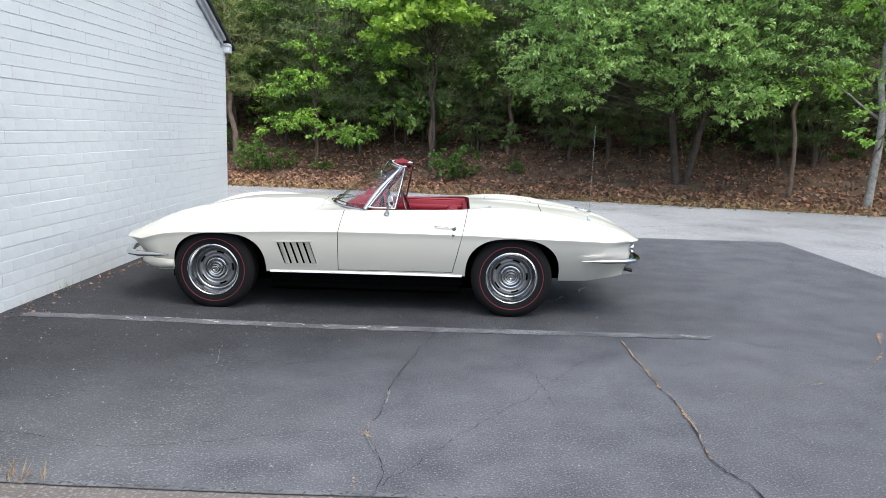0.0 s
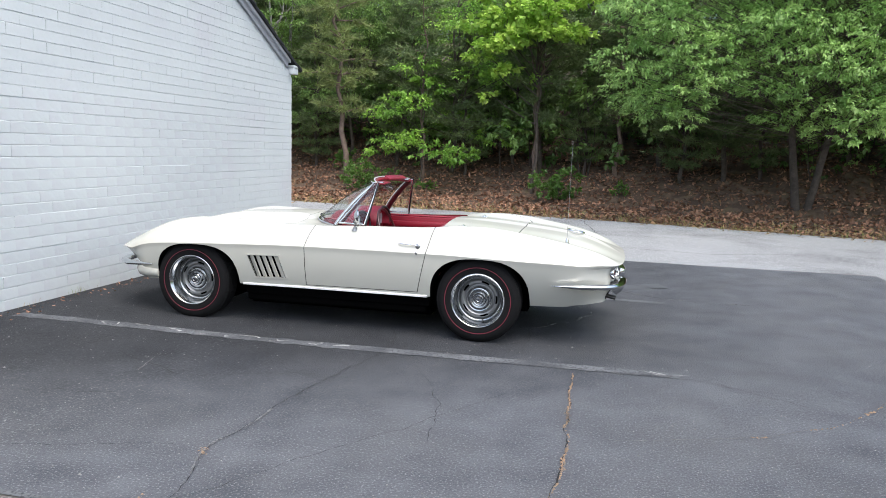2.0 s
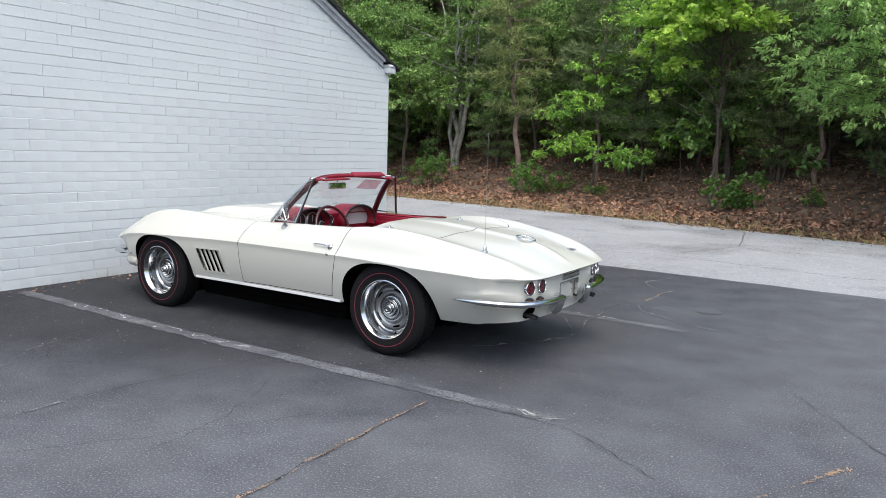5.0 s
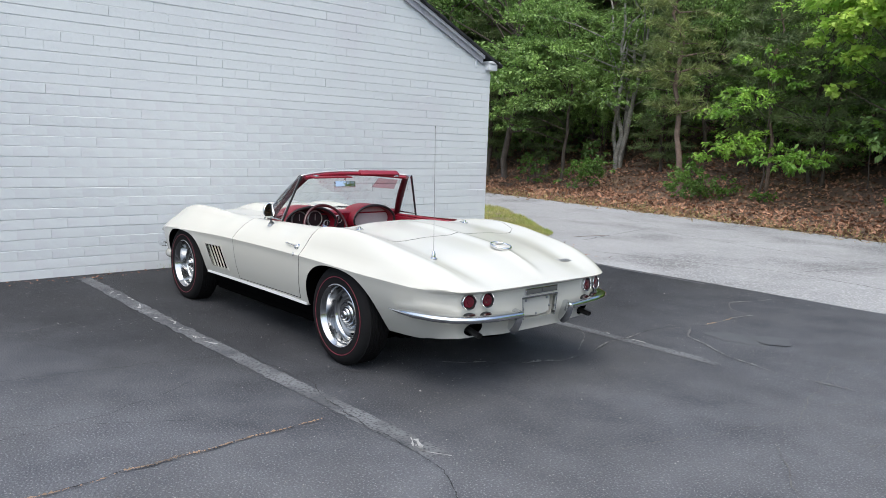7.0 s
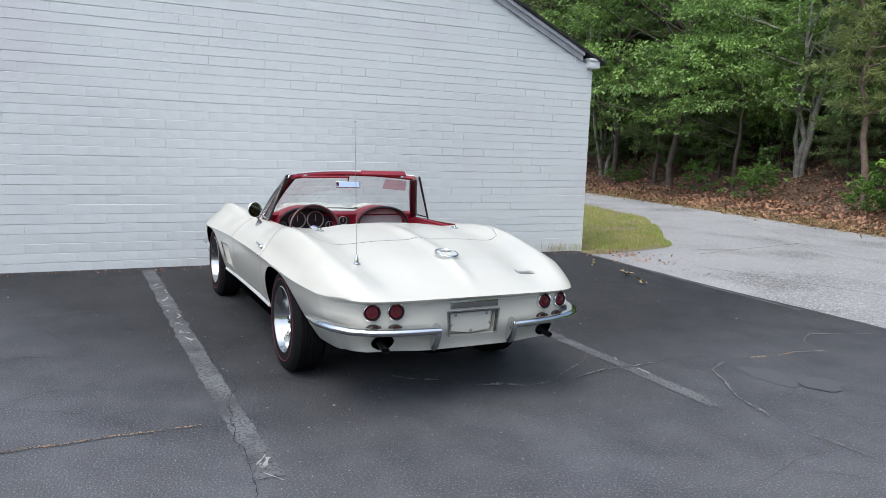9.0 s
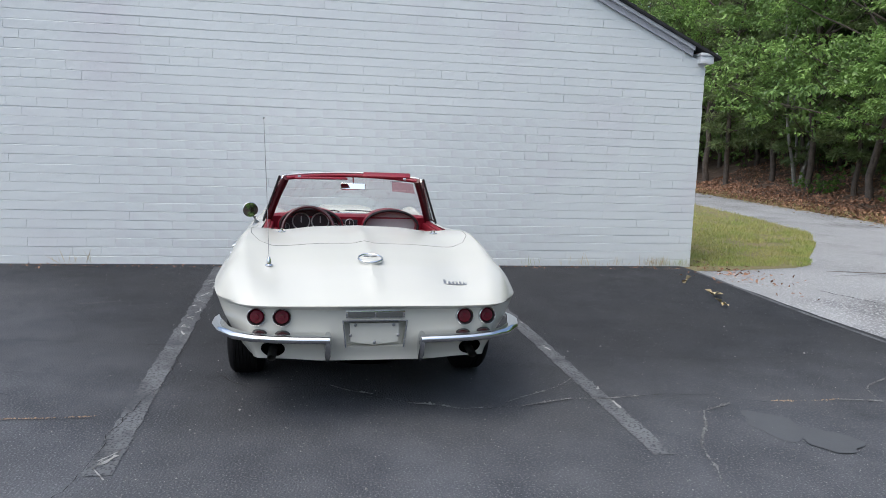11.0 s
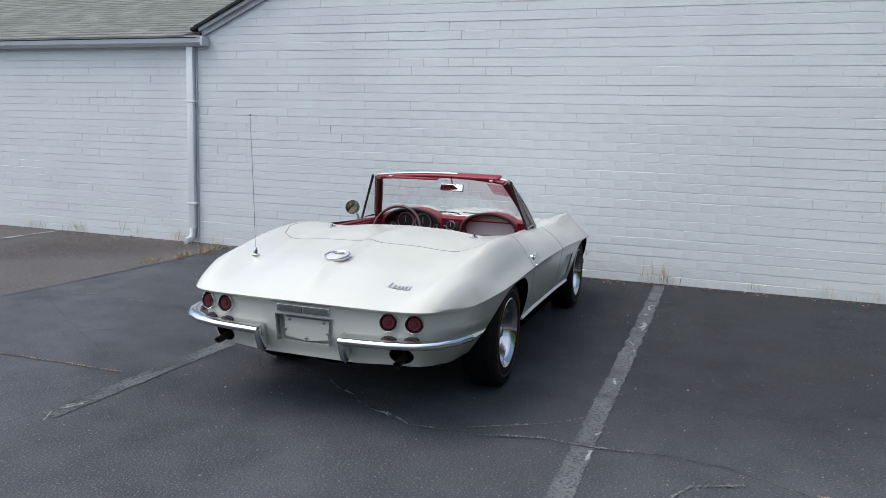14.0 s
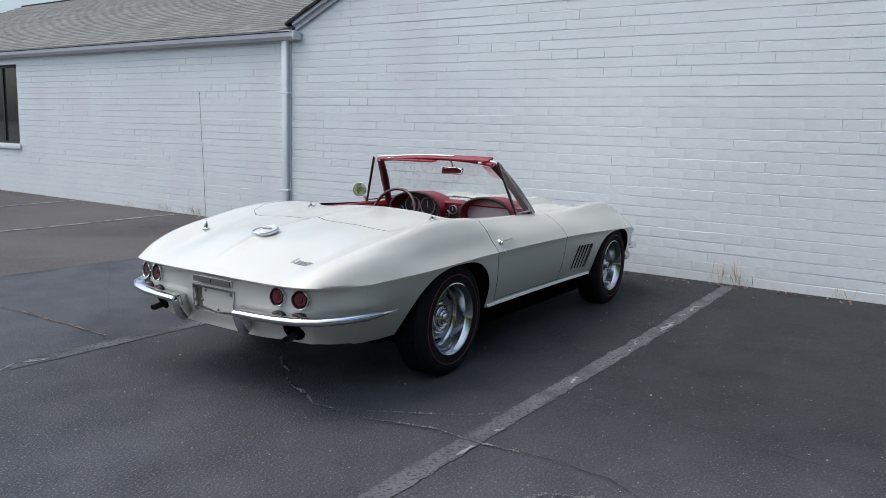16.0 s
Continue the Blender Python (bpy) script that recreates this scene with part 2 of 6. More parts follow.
brick_paint = mat("painted_brick", (0.665, 0.697, 0.707), 0.55, col2=(0.627, 0.655, 0.671), scale=1.3, fine=90, bump=0.006, bump_scale=15,
                  per_object=0.006, stain=(0.616, 0.614, 0.648), stain_scale=0.8, stain_at=(0.52, 0.72))
brick_paint_joined = mat("painted_brick_rest", (0.665, 0.697, 0.707), 0.55, col2=(0.627, 0.655, 0.671), scale=1.3, fine=90, bump=0.006, bump_scale=15,
                  island=0.012, stain=(0.616, 0.614, 0.648), stain_scale=0.8, stain_at=(0.52, 0.72))
trim_paint = mat("grey_painted_trim", (0.56, 0.575, 0.61), 0.5, amount=0.25, scale=3, fine=120, bump=0.0006)
white_trim = mat("white_painted_trim", (0.70, 0.725, 0.75), 0.5, amount=0.2, scale=3, fine=100)
rake_wood = mat("weathered_rake_board", (0.47, 0.475, 0.52), 0.7, amount=0.6, scale=4, fine=80, bump=0.001)
shingle = mat("asphalt_shingle", (0.20, 0.205, 0.185), 0.95, amount=0.6, scale=3, fine=160, bump=0.002, bump_scale=300, island=0.35)
shingle_dark = mat("dark_shingle_edge", (0.03, 0.031, 0.033), 0.95, amount=0.5, fine=160)
window_dark = mat("dark_window_glass", (0.03, 0.04, 0.045), 0.06, amount=0.3, spec=0.8)

# dark end of the range paints the soft shade round the parked car
asphalt_new = mat("sealed_asphalt", worn_shade=(-0.1, 3.3, 0.50, 1.46), matte=1.0, spec=0.12, speck=(0.150, 0.153, 0.161), speck_scale=92, speck_at=(0.55, 0.72), col=(0.044, 0.047, 0.055), rough=0.72, col2=(0.086, 0.090, 0.101), scale=2.6, fine=70, amount=0.6, bump=0.014, bump_scale=80,
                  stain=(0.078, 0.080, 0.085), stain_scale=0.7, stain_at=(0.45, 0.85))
asphalt_old = mat("old_asphalt", matte=1.0, spec=0.12, speck=(0.20, 0.19, 0.185), speck_scale=60, speck_at=(0.53, 0.66), col=(0.145, 0.135, 0.130), rough=0.9, col2=(0.095, 0.086, 0.083), scale=0.5, fine=140, bump=0.005, bump_scale=120,
                  stain=(0.055, 0.047, 0.045), stain_scale=0.35, stain_at=(0.5, 0.7))
asphalt_road = mat("grey_road_asphalt", matte=1.0, spec=0.12, speck=(0.40, 0.402, 0.41), speck_scale=52, speck_at=(0.50, 0.66), col=(0.29, 0.295, 0.305), rough=0.9, col2=(0.215, 0.22, 0.228), scale=0.5, fine=160, bump=0.012, bump_scale=70,
                   stain=(0.13, 0.131, 0.136), stain_scale=0.55, stain_at=(0.48, 0.70))
line_paint = mat("worn_line_paint", matte=1.0, spec=0.12, speck=(0.055, 0.058, 0.065), speck_scale=60, speck_at=(0.52, 0.66), col=(0.150, 0.155, 0.165), rough=0.8, col2=(0.098, 0.101, 0.108), scale=2.5, fine=60, bump=0.005, bump_scale=110,
                 stain=(0.070, 0.073, 0.080), stain_scale=4.0, stain_at=(0.46, 0.68))
line_white = mat("white_line_paint", matte=1.0, spec=0.12, col=(0.42, 0.42, 0.41), rough=0.8, col2=(0.2, 0.2, 0.2), scale=6, fine=140, stain=(0.1, 0.1, 0.1), stain_scale=9, stain_at=(0.5, 0.6))
crack_dark = mat("asphalt_crack", (0.012, 0.012, 0.013), 0.95, amount=0.5)
crack_tan = mat("dead_grass_in_crack", (0.48, 0.32, 0.20), 0.95, col2=(0.11, 0.09, 0.075), scale=6, fine=60)
crack_pale = mat("pale_grit_crack", (0.24, 0.24, 0.24), 0.95, col2=(0.06, 0.06, 0.065), scale=14, fine=90)
crack_grey = mat("grit_filled_crack", (0.17, 0.165, 0.16), 0.95, col2=(0.06, 0.06, 0.06), scale=7, fine=90)
soil = mat("leaf_litter_soil", (0.135, 0.088, 0.060), 0.95, col2=(0.075, 0.050, 0.036), scale=1.2, fine=40, bump=0.03, bump_scale=25,
           stain=(0.18, 0.125, 0.085), stain_scale=2.5, stain_at=(0.5, 0.65))
litter = mat("fallen_leaves", (0.42, 0.235, 0.15), 0.9, col2=(0.20, 0.105, 0.066), scale=2, fine=40, island=0.9)
weed_straw = mat("pale_weed_straw", (0.58, 0.48, 0.28), 0.9, col2=(0.40, 0.31, 0.17), scale=5, fine=60, island=0.5)
straw = mat("dry_straw", (0.36, 0.26, 0.13), 0.95, col2=(0.22, 0.15, 0.08), scale=5, fine=60, island=0.5)
grass = mat("grass_blades", (0.23, 0.31, 0.065), 0.8, col2=(0.42, 0.38, 0.15), scale=1.8, fine=20, island=0.5)
grass_soil = mat("grassy_ground", (0.15, 0.155, 0.06), 0.95, col2=(0.23, 0.18, 0.095), scale=1.8, fine=30, bump=0.02, bump_scale=40)
bark = mat("pine_bark", (0.25, 0.185, 0.15), 0.95, col2=(0.12, 0.085, 0.07), scale=6, fine=35, bump=0.02, bump_scale=30)
bark_dark = mat("dark_bark", (0.13, 0.105, 0.088), 0.95, col2=(0.06, 0.05, 0.043), scale=6, fine=35, bump=0.02, bump_scale=30)
bark_pale = mat("pale_birch_bark", (0.42, 0.41, 0.38), 0.85, col2=(0.16, 0.15, 0.135), scale=5, fine=25, bump=0.008, bump_scale=30)

maple_leaf = leaf_mat("bright_maple_leaf", (0.52, 0.70, 0.14), (0.36, 0.56, 0.10), 0.45, 0.5)
oak_leaf = leaf_mat("oak_leaf", (0.45, 0.65, 0.21), (0.25, 0.42, 0.12), 0.36, 0.5, 1.3)
green_leaf = leaf_mat("understorey_leaf", (0.38, 0.61, 0.105), (0.22, 0.41, 0.075), 0.45, 0.6)
wood_leaf = leaf_mat("woodland_leaf", (0.30, 0.46, 0.13), (0.13, 0.22, 0.065), 0.35, 0.6)
needle = leaf_mat("pine_needles", (0.22, 0.285, 0.115), (0.12, 0.17, 0.07), 0.25, 0.6)
needle_yellow = leaf_mat("young_pine_needles", (0.32, 0.38, 0.135), (0.19, 0.24, 0.085), 0.2, 0.6)
shrub_leaf = leaf_mat("shrub_leaf", (0.17, 0.30, 0.06), (0.085, 0.17, 0.04), 0.4, 0.6)


def glass_mat(name, tint=(0.93, 0.96, 0.95)):
    m = bpy.data.materials.new(name)
    m.use_nodes = True
    N, L = m.node_tree.nodes, m.node_tree.links
    N.remove(N["Principled BSDF"])
    tr, gl, fr, mx = N.new("ShaderNodeBsdfTransparent"), N.new("ShaderNodeBsdfGlossy"), N.new("ShaderNodeLayerWeight"), N.new("ShaderNodeMixShader")
    tr.inputs["Color"].default_value = (*tint, 1)
    gl.inputs["Roughness"].default_value = 0.02
    fr.inputs["Blend"].default_value = 0.5
    pw, ad = N.new("ShaderNodeMath"), N.new("ShaderNodeMath")
    pw.operation, ad.operation = "POWER", "MULTIPLY_ADD"
    pw.inputs[1].default_value, ad.inputs[1].default_value, ad.inputs[2].default_value = 3.5, 0.6, 0.07
    L.new(fr.outputs["Facing"], pw.inputs[0]); L.new(pw.outputs[0], ad.inputs[0])
    L.new(ad.outputs[0], mx.inputs[0]); L.new(tr.outputs[0], mx.inputs[1]); L.new(gl.outputs[0], mx.inputs[2])
    L.new(mx.outputs[0], N["Material Output"].inputs["Surface"])
    return m


glass = glass_mat("windscreen_glass", (0.93, 0.95, 0.945))
mirror_glass = mat("mirror_silvering", (0.85, 0.86, 0.86), 0.02, metal=1.0, amount=0.02, rough_var=0.005)

# ---- the setting: ground, bank, road, lots ----
WALL_X, CORNER_Y, WING_Y = -3.55, 11.49, 2.32
EAVE_Z, PITCH = 2.61, 0.46
GABLE_Y = 2.10   # foot of the gable's other slope
RIDGE_Y = (CORNER_Y + GABLE_Y) / 2


def smooth(a, b, x):
    t = np.clip((x - a) / (b - a), 0, 1)
    return t * t * (3 - 2 * t)


road_far = pchip([-60, -30, -20, -11, -5, 0, 4.6, 9, 16, 30, 60], [27, 22.6, 21.4, 20.2, 19.2, 18.3, 17.1, 15.8, 13.4, 8.5, -2])


def lot_z(x):
    return 0.03 * smooth(0.8, 3.4, -x)


def bank_z(x, y):
    """Height of the wooded bank beyond the road."""
    d = y - road_far(x)
    return np.where(d > 0, 0.05 * smooth(0, 0.8, d) + 0.11 * np.clip(d - 0.4, 0, 2.4) + 0.34 * np.clip(d - 2.6, 0, 14) + 0.22 * np.clip(d - 16.6, 0, 30), 0.0)


def sheet(xs, ys, zf):
    xs, ys = np.asarray(xs, float), np.asarray(ys, float)
    X, Y = np.meshgrid(xs, ys, indexing='ij')
    Z = zf(X, Y)
    n = len(ys)
    f = [(i*n+j, (i+1)*n+j, (i+1)*n+j+1, i*n+j+1) for i in range(len(xs)-1) for j in range(n-1)]
    return mesh_of(np.stack([X, Y, Z], -1).reshape(-1, 3), f, "sheet", True)


def rough_ground(X, Y):
    b = bank_z(X, Y)
    w = np.vectorize(lambda x, y: noise.noise((x*0.9, y*0.9, 0)) * 0.12 + noise.noise((x*2.7, y*2.7, 4)) * 0.05)(X, Y)
    return -0.03 + b + w * np.clip(b / 0.25, 0, 1)


far = [-2500, -900, -300, -120]
solid("ground", sheet(far + list(np.arange(-62, 44, 0.6)) + [70, 150, 400, 1200, 2500],
                      far + [-60, -30, 0, 8, 12] + list(np.arange(13, 44, 0.5)) + [50, 62, 90, 200, 700, 2500], rough_ground),
      soil, "brown leaf-strewn soil of the wooded bank", "ground", "structure")


def strip(ys_lo, ys_hi, xs, z, rows=8):
    """A surface between two edges given as functions of x."""
    V, F = [], []
    for i, x in enumerate(xs):
        a, b = float(ys_lo(x)), float(ys_hi(x))
        for j in range(rows+1):
            y = a + (b-a)*j/rows
            V.append((x, y, z + float(lot_z(x) if y < 14 else 0)))
    n = rows+1
    for i in range(len(xs)-1):
        F += [(i*n+j, (i+1)*n+j, (i+1)*n+j+1, i*n+j+1) for j in range(rows)]
    return mesh_of(V, F, "strip", True)


def ragged(x, s=3.0, a=0.05, k=0):
    return a * noise.noise((x*s, k, 0)) + a*0.6*noise.noise((x*s*3.7, k, 5))


grass_edge = pchip([-60, -30, -15, -10.5, -8.1, -6.6, -5.6, -4.6, -3.55, -3.2], [25, 20.6, 17.9, 17.05, 16.4, 15.5, 14.75, 13.9, 13.0, 11.5])
xs_w = list(np.arange(-62, -3.2, 0.25))
solid("road_west", strip(lambda x: grass_edge(x) + ragged(x, 2, 0.07), lambda x: road_far(x) + ragged(x, 1.3, 0.10, 3), xs_w, -0.012), asphalt_road,
      "worn light grey asphalt drive along the woods", "road", "structure")
xs_e = list(np.arange(-3.25, 62, 0.35))
solid("road", strip(lambda x: -60 if x > 4.95 else 11.36, lambda x: road_far(x) + ragged(x, 1.3, 0.10, 3), xs_e, -0.012), asphalt_road,
      "worn light grey asphalt drive beside the car park", "road", "structure")
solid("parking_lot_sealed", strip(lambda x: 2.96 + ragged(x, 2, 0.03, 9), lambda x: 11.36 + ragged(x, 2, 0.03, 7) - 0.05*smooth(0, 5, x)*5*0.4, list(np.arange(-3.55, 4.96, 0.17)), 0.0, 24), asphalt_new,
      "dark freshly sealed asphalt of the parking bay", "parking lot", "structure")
solid("parking_lot_old", strip(lambda x: -60, lambda x: 2.975 + ragged(x, 2, 0.03, 9), list(np.arange(-3.55, 4.96, 0.5)), -0.004, 40), asphalt_old,
      "old brown-grey asphalt of the neighbouring bays", "parking lot", "structure")
solid("grass_verge", strip(lambda x: 11.2 if x > -3.9 else 11.0, lambda x: grass_edge(x) + 0.12 + ragged(x, 3, 0.12, 2), list(np.arange(-62, -3.2, 0.25)), -0.008), grass_soil,
      "yellow-green patchy grass at the building corner", "grass", "structure")


def ribbon(path, width, z, seed=0, jitter=0.02, steps=14, wv=0.5):
    """A thin uneven ribbon on the ground through a few turning points."""
    rnd = random.Random(seed)
    pts = []
    for (a, b) in zip(path, path[1:]):
        for k in range(steps):
            t = k/steps
            pts.append((a[0]+(b[0]-a[0])*t, a[1]+(b[1]-a[1])*t))
    pts.append(path[-1])
    d = 0.0
    V, F = [], []
    for i, p in enumerate(pts):
        q, r = pts[min(i+1, len(pts)-1)], pts[max(i-1, 0)]
        dx, dy = q[0]-r[0], q[1]-r[1]
        l = math.hypot(dx, dy) or 1
        nx, ny = -dy/l, dx/l
        d = 0.75*d + rnd.uniform(-jitter, jitter)
        w = width*(1-wv+2*wv*rnd.random())/2
        x, y = p[0]+nx*d, p[1]+ny*d
        for s in (-w, w): V.append((x+nx*s, y+ny*s, z + float(lot_z(x))))
    F = [(2*i, 2*i+1, 2*i+3, 2*i+2) for i in range(len(pts)-1)]
    return mesh_of(V, F, "ribbon")


# bay lines: worn, with brighter flecks where paint has held
LINES = [((-3.35, 5.60), (2.0, 5.64), 0.13), ((-3.40, 8.37), (2.05, 8.29), 0.115), ((-3.1, 11.34), (0.3, 11.24), 0.05)]
for a, b, w in LINES:
    ln = solid("bay_line", ribbon([a, b], w, 0.004, 3, 0.003, 90, 0.16), line_paint, "worn grey painted bay line on dark asphalt", "line marking", "structure")
for a, b, w in [((-3.4, 2.93), (0.9, 2.95), 0.035), ((-3.45, -0.06), (-0.3, 0.0), 0.085), ((-3.5, -2.98), (-1.2, -2.78), 0.085)]:
    solid("bay_line", ribbon([a, b], w, 0.004, 4, 0.002, 60, 0.1), line_white if a[1] < 2 else line_paint, "faded white painted bay line on old asphalt", "line marking", "structure")
rnd = random.Random(5)
for (y, x0, x1, n) in ((5.62, -2.7, -0.5, 16), (5.64, 1.70, 1.97, 4), (8.37, -2.4, -1.5, 8), (8.33, -1.0, 1.9, 5)):
    for k in range(n):
        x = rnd.uniform(x0, x1); l = rnd.uniform(0.03, 0.16)
        solid("paint_fleck", ribbon([(x, y+rnd.uniform(-.045, .045)), (x+l, y+rnd.uniform(-.045, .045))], rnd.uniform(0.007, 0.02), 0.008, k, 0.004, 4, 0.8), line_white, "fleck of old white line paint", "line marking", "structure", "flecks of line paint")

# cracks
def broken(path, seed):
    """The path with finer kinks between its turning points."""
    r = random.Random(seed)
    out = [path[0]]
    for p, q in zip(path, path[1:]):
        l = math.hypot(q[0]-p[0], q[1]-p[1])
        for k in range(1, max(1, int(l/0.12)) + 1):
            t = k/max(1, int(l/0.12))
            j = 0.018*(t < 1)
            out.append((p[0]+(q[0]-p[0])*t + r.uniform(-j, j), p[1]+(q[1]-p[1])*t + r.uniform(-j, j)))
    return out


def crumbs(path, w, seed):
    """Small crumbs strewn along a path, thick in some stretches and thin in others."""
    r = np.random.default_rng(seed)
    C, R = [], []
    for p, q in zip(path, path[1:]):
        l = math.hypot(q[0]-p[0], q[1]-p[1])
        thick = max(0.10, 0.50 + 1.3*noise.noise((p[0]*3.1, p[1]*3.1, seed*0.37)))
        for k in range(int(l/0.0022*thick)):
            t, o = r.uniform(), r.normal(0, w*0.30*thick)
            C.append((p[0]+(q[0]-p[0])*t + o*(q[1]-p[1])/l, p[1]+(q[1]-p[1])*t - o*(q[0]-p[0])/l))
            R.append(0.0042*math.exp(r.normal(0, 0.45)))
    C, R = np.array(C), np.array(R)[:, None]
    c = np.concatenate([C, (lot_z(C[:, 0]) + 0.009)[:, None]], 1)
    a = r.uniform(0, 6.28, len(c))
    P = [c + R*np.stack([np.cos(a + j*2.094), np.sin(a + j*2.094), np.zeros(len(c))], 1) for j in range(3)] + [c + R*np.array([0, 0, 0.7])]
    V = np.stack(P, 1).reshape(-1, 3)
    F = [f for i in range(0, len(V), 4) for f in ((i, i+1, i+3), (i+1, i+2, i+3), (i+2, i, i+3))]
    return mesh_of(V, F, "crumbs")


TAN_RUN = [(1.27, 5.46), (1.28, 5.2), (1.28, 4.92), (1.28, 4.66), (1.28, 4.41), (1.32, 4.17), (1.31, 3.84), (1.26, 3.4), (1.4, 2.9)]
EAST_RUN = [(3.45, 5.9), (3.29, 5.6), (3.16, 5.35), (3.01, 5.15), (2.87, 4.97), (2.75, 4.85), (2.62, 4.78)]
WEST_RUN = [(-0.29, 6.33), (-0.16, 6.0), (-0.14, 5.55), (-0.2, 5.2), (-0.3, 4.73), (-0.36, 4.34), (-0.39, 3.83), (-0.42, 3.56), (-0.33, 3.31), (-0.3, 2.97)]
TAIL_RUN = [(0.6, 6.0), (0.87, 6.22), (0.86, 6.69), (1.14, 7.02), (1.34, 7.41), (1.32, 7.78), (1.22, 8.1), (1.24, 8.33), (1.21, 8.55), (1.22, 8.98), (1.39, 9.31)]
LINE_RUN = [(-0.48, 5.72), (0.2, 5.68), (0.63, 5.74), (1.03, 5.63), (1.4, 5.6), (1.8, 5.57), (2.15, 5.54), (2.7, 5.2)]
FORK_RUN = [(1.39, 9.05), (1.5, 8.82), (1.59, 8.77), (1.82, 8.63), (1.96, 8.54), (2.23, 8.47), (2.37, 8.41), (2.9, 8.45)]
NORTH_RUN = [(1.38, 9.78), (1.44, 10.06), (1.36, 10.08), (1.15, 10.2), (1.02, 10.45), (1.2, 11.0)]
for path, w, m in [
    (TAN_RUN, 0.014, crack_dark), (TAN_RUN[:8], 0.022, crack_tan), (EAST_RUN, 0.030, crack_tan), ([(2.62, 4.78), (2.33, 4.58), (2.01, 4.45), (1.5, 4.3)], 0.012, crack_grey), ([(2.36, 4.6), (2.28, 4.56)], 0.045, crack_tan),
    (WEST_RUN, 0.009, crack_dark), ([(-0.36, 4.2), (-0.39, 3.83), (-0.42, 3.56), (-0.33, 3.31)], 0.010, crack_pale), ([(-0.43, 3.60), (-0.40, 3.52)], 0.055, crack_tan), ([(-0.42, 3.1), (-0.40, 2.97)], 0.03, crack_tan),
    ([(3.3, 5.2), (3.6, 6.2), (3.0, 7.1)], 0.014, crack_grey), ([(1.37, 9.34), (1.38, 9.8)], 0.034, crack_tan),
    (LINE_RUN, 0.008, crack_dark), (TAIL_RUN, 0.010, crack_dark), (TAIL_RUN[2:9], 0.010, crack_pale), (FORK_RUN, 0.014, crack_pale), (NORTH_RUN, 0.015, crack_pale),
    ([(-0.59, 8.55), (-0.5, 9.04), (-0.55, 9.48), (-0.61, 9.92), (-0.5, 11.1)], 0.011, crack_dark), ([(0.75, 8.3), (1.0, 8.1), (1.25, 7.7)], 0.008, crack_pale),
    ([(-0.9, 7.9), (-1.0, 9.2), (-0.9, 11.2)], 0.008, crack_dark), ([(-2.0, 5.0), (-1.2, 4.6), (-0.5, 4.9)], 0.007, crack_dark), ([(-1.6, 5.0), (-1.5, 4.6)], 0.012, crack_grey),
    ([(2.5, 6.4), (2.9, 7.6), (2.6, 8.9), (3.0, 10.4)], 0.010, crack_grey), ([(0.2, 5.3), (0.55, 4.6), (0.6, 4.0)], 0.006, crack_dark),
    ([(0.9, 4.9), (0.2, 3.8), (-0.3, 3.0)], 0.006, crack_dark), ([(3.3, 7.5), (3.9, 8.4), (4.0, 9.6)], 0.010, crack_grey),
    ([(-2.0, 12.2), (0.5, 13.0), (3.0, 12.6), (5.0, 13.4)], 0.022, crack_dark), ([(-3.0, 15.5), (0.0, 15.0), (4.0, 14.6)], 0.02, crack_dark), ([(0.5, 13.0), (1.2, 15.0), (0.8, 17.6)], 0.018, crack_dark), ([(-6.0, 17.6), (-3.4, 16.2), (-2.8, 13.0)], 0.02, crack_dark), ([(5.6, 9.0), (6.4, 11.2), (6.0, 14.0)], 0.02, crack_dark), ([(-12.0, 19.2), (-8.0, 18.0), (-5.0, 17.8)], 0.02, crack_dark),
    ([(2.9, 8.0), (3.4, 8.8), (4.2, 9.2)], 0.009, crack_grey), ([(2.2, 9.6), (3.0, 10.0), (3.6, 10.9)], 0.009, crack_grey), ([(-0.6, 3.6), (-1.6, 3.3), (-2.6, 3.5)], 0.007, crack_dark),
    ([(-3.2, 4.3), (-2.1, 4.0), (-1.3, 4.2)], 0.006, crack_dark), ([(0.3, 8.5), (0.5, 9.6), (0.3, 11.2)], 0.007, crack_dark),
]:
    k = int(100*abs(path[0][0]) + 10*path[0][1])
    line = broken(path, k)
    if m in (crack_tan, crack_pale):
        solid("crack_fill", crumbs(line, w, k), m, "crumbs of grit and dead growth lying in a crack", "crack filling", "stuff")
    else:
        solid("crack", ribbon(line, w*(0.62 if path[0][1] > 11.5 else 0.42), 0.008, k, 0.008, 4, 0.8), m, "uneven crack in the asphalt, partly filled with grit", "crack", "structure")


def blob(cx, cy, rx, ry, z, seed):
    rnd = random.Random(seed)
    n = 40
    V = [(cx, cy, z)] + [(cx + rx*math.cos(6.2832*k/n)*(1+0.35*noise.noise((math.cos(6.2832*k/n)*1.6, math.sin(6.2832*k/n)*1.6, seed))),
          cy + ry*math.sin(6.2832*k/n)*(1+0.35*noise.noise((math.cos(6.2832*k/n)*1.6, math.sin(6.2832*k/n)*1.6, seed))), z) for k in range(n)]
    return mesh_of(V, [(0, k+1, (k+1) % n + 1) for k in range(n)])


dried = mat("dried_stain", (0.080, 0.084, 0.092), 0.85, amount=0.4, fine=120)
for cx, cy, rx, ry in [(1.75, 9.12, 0.22, 0.14), (1.98, 9.28, 0.16, 0.13)]:
    solid("dried_stain", blob(cx, cy, rx, ry, 0.003 + 0.004*(cx > 1.9) + float(lot_z(cx)), int(cx*10)), dried, "pale dried stain on the dark asphalt", "stain", "structure")

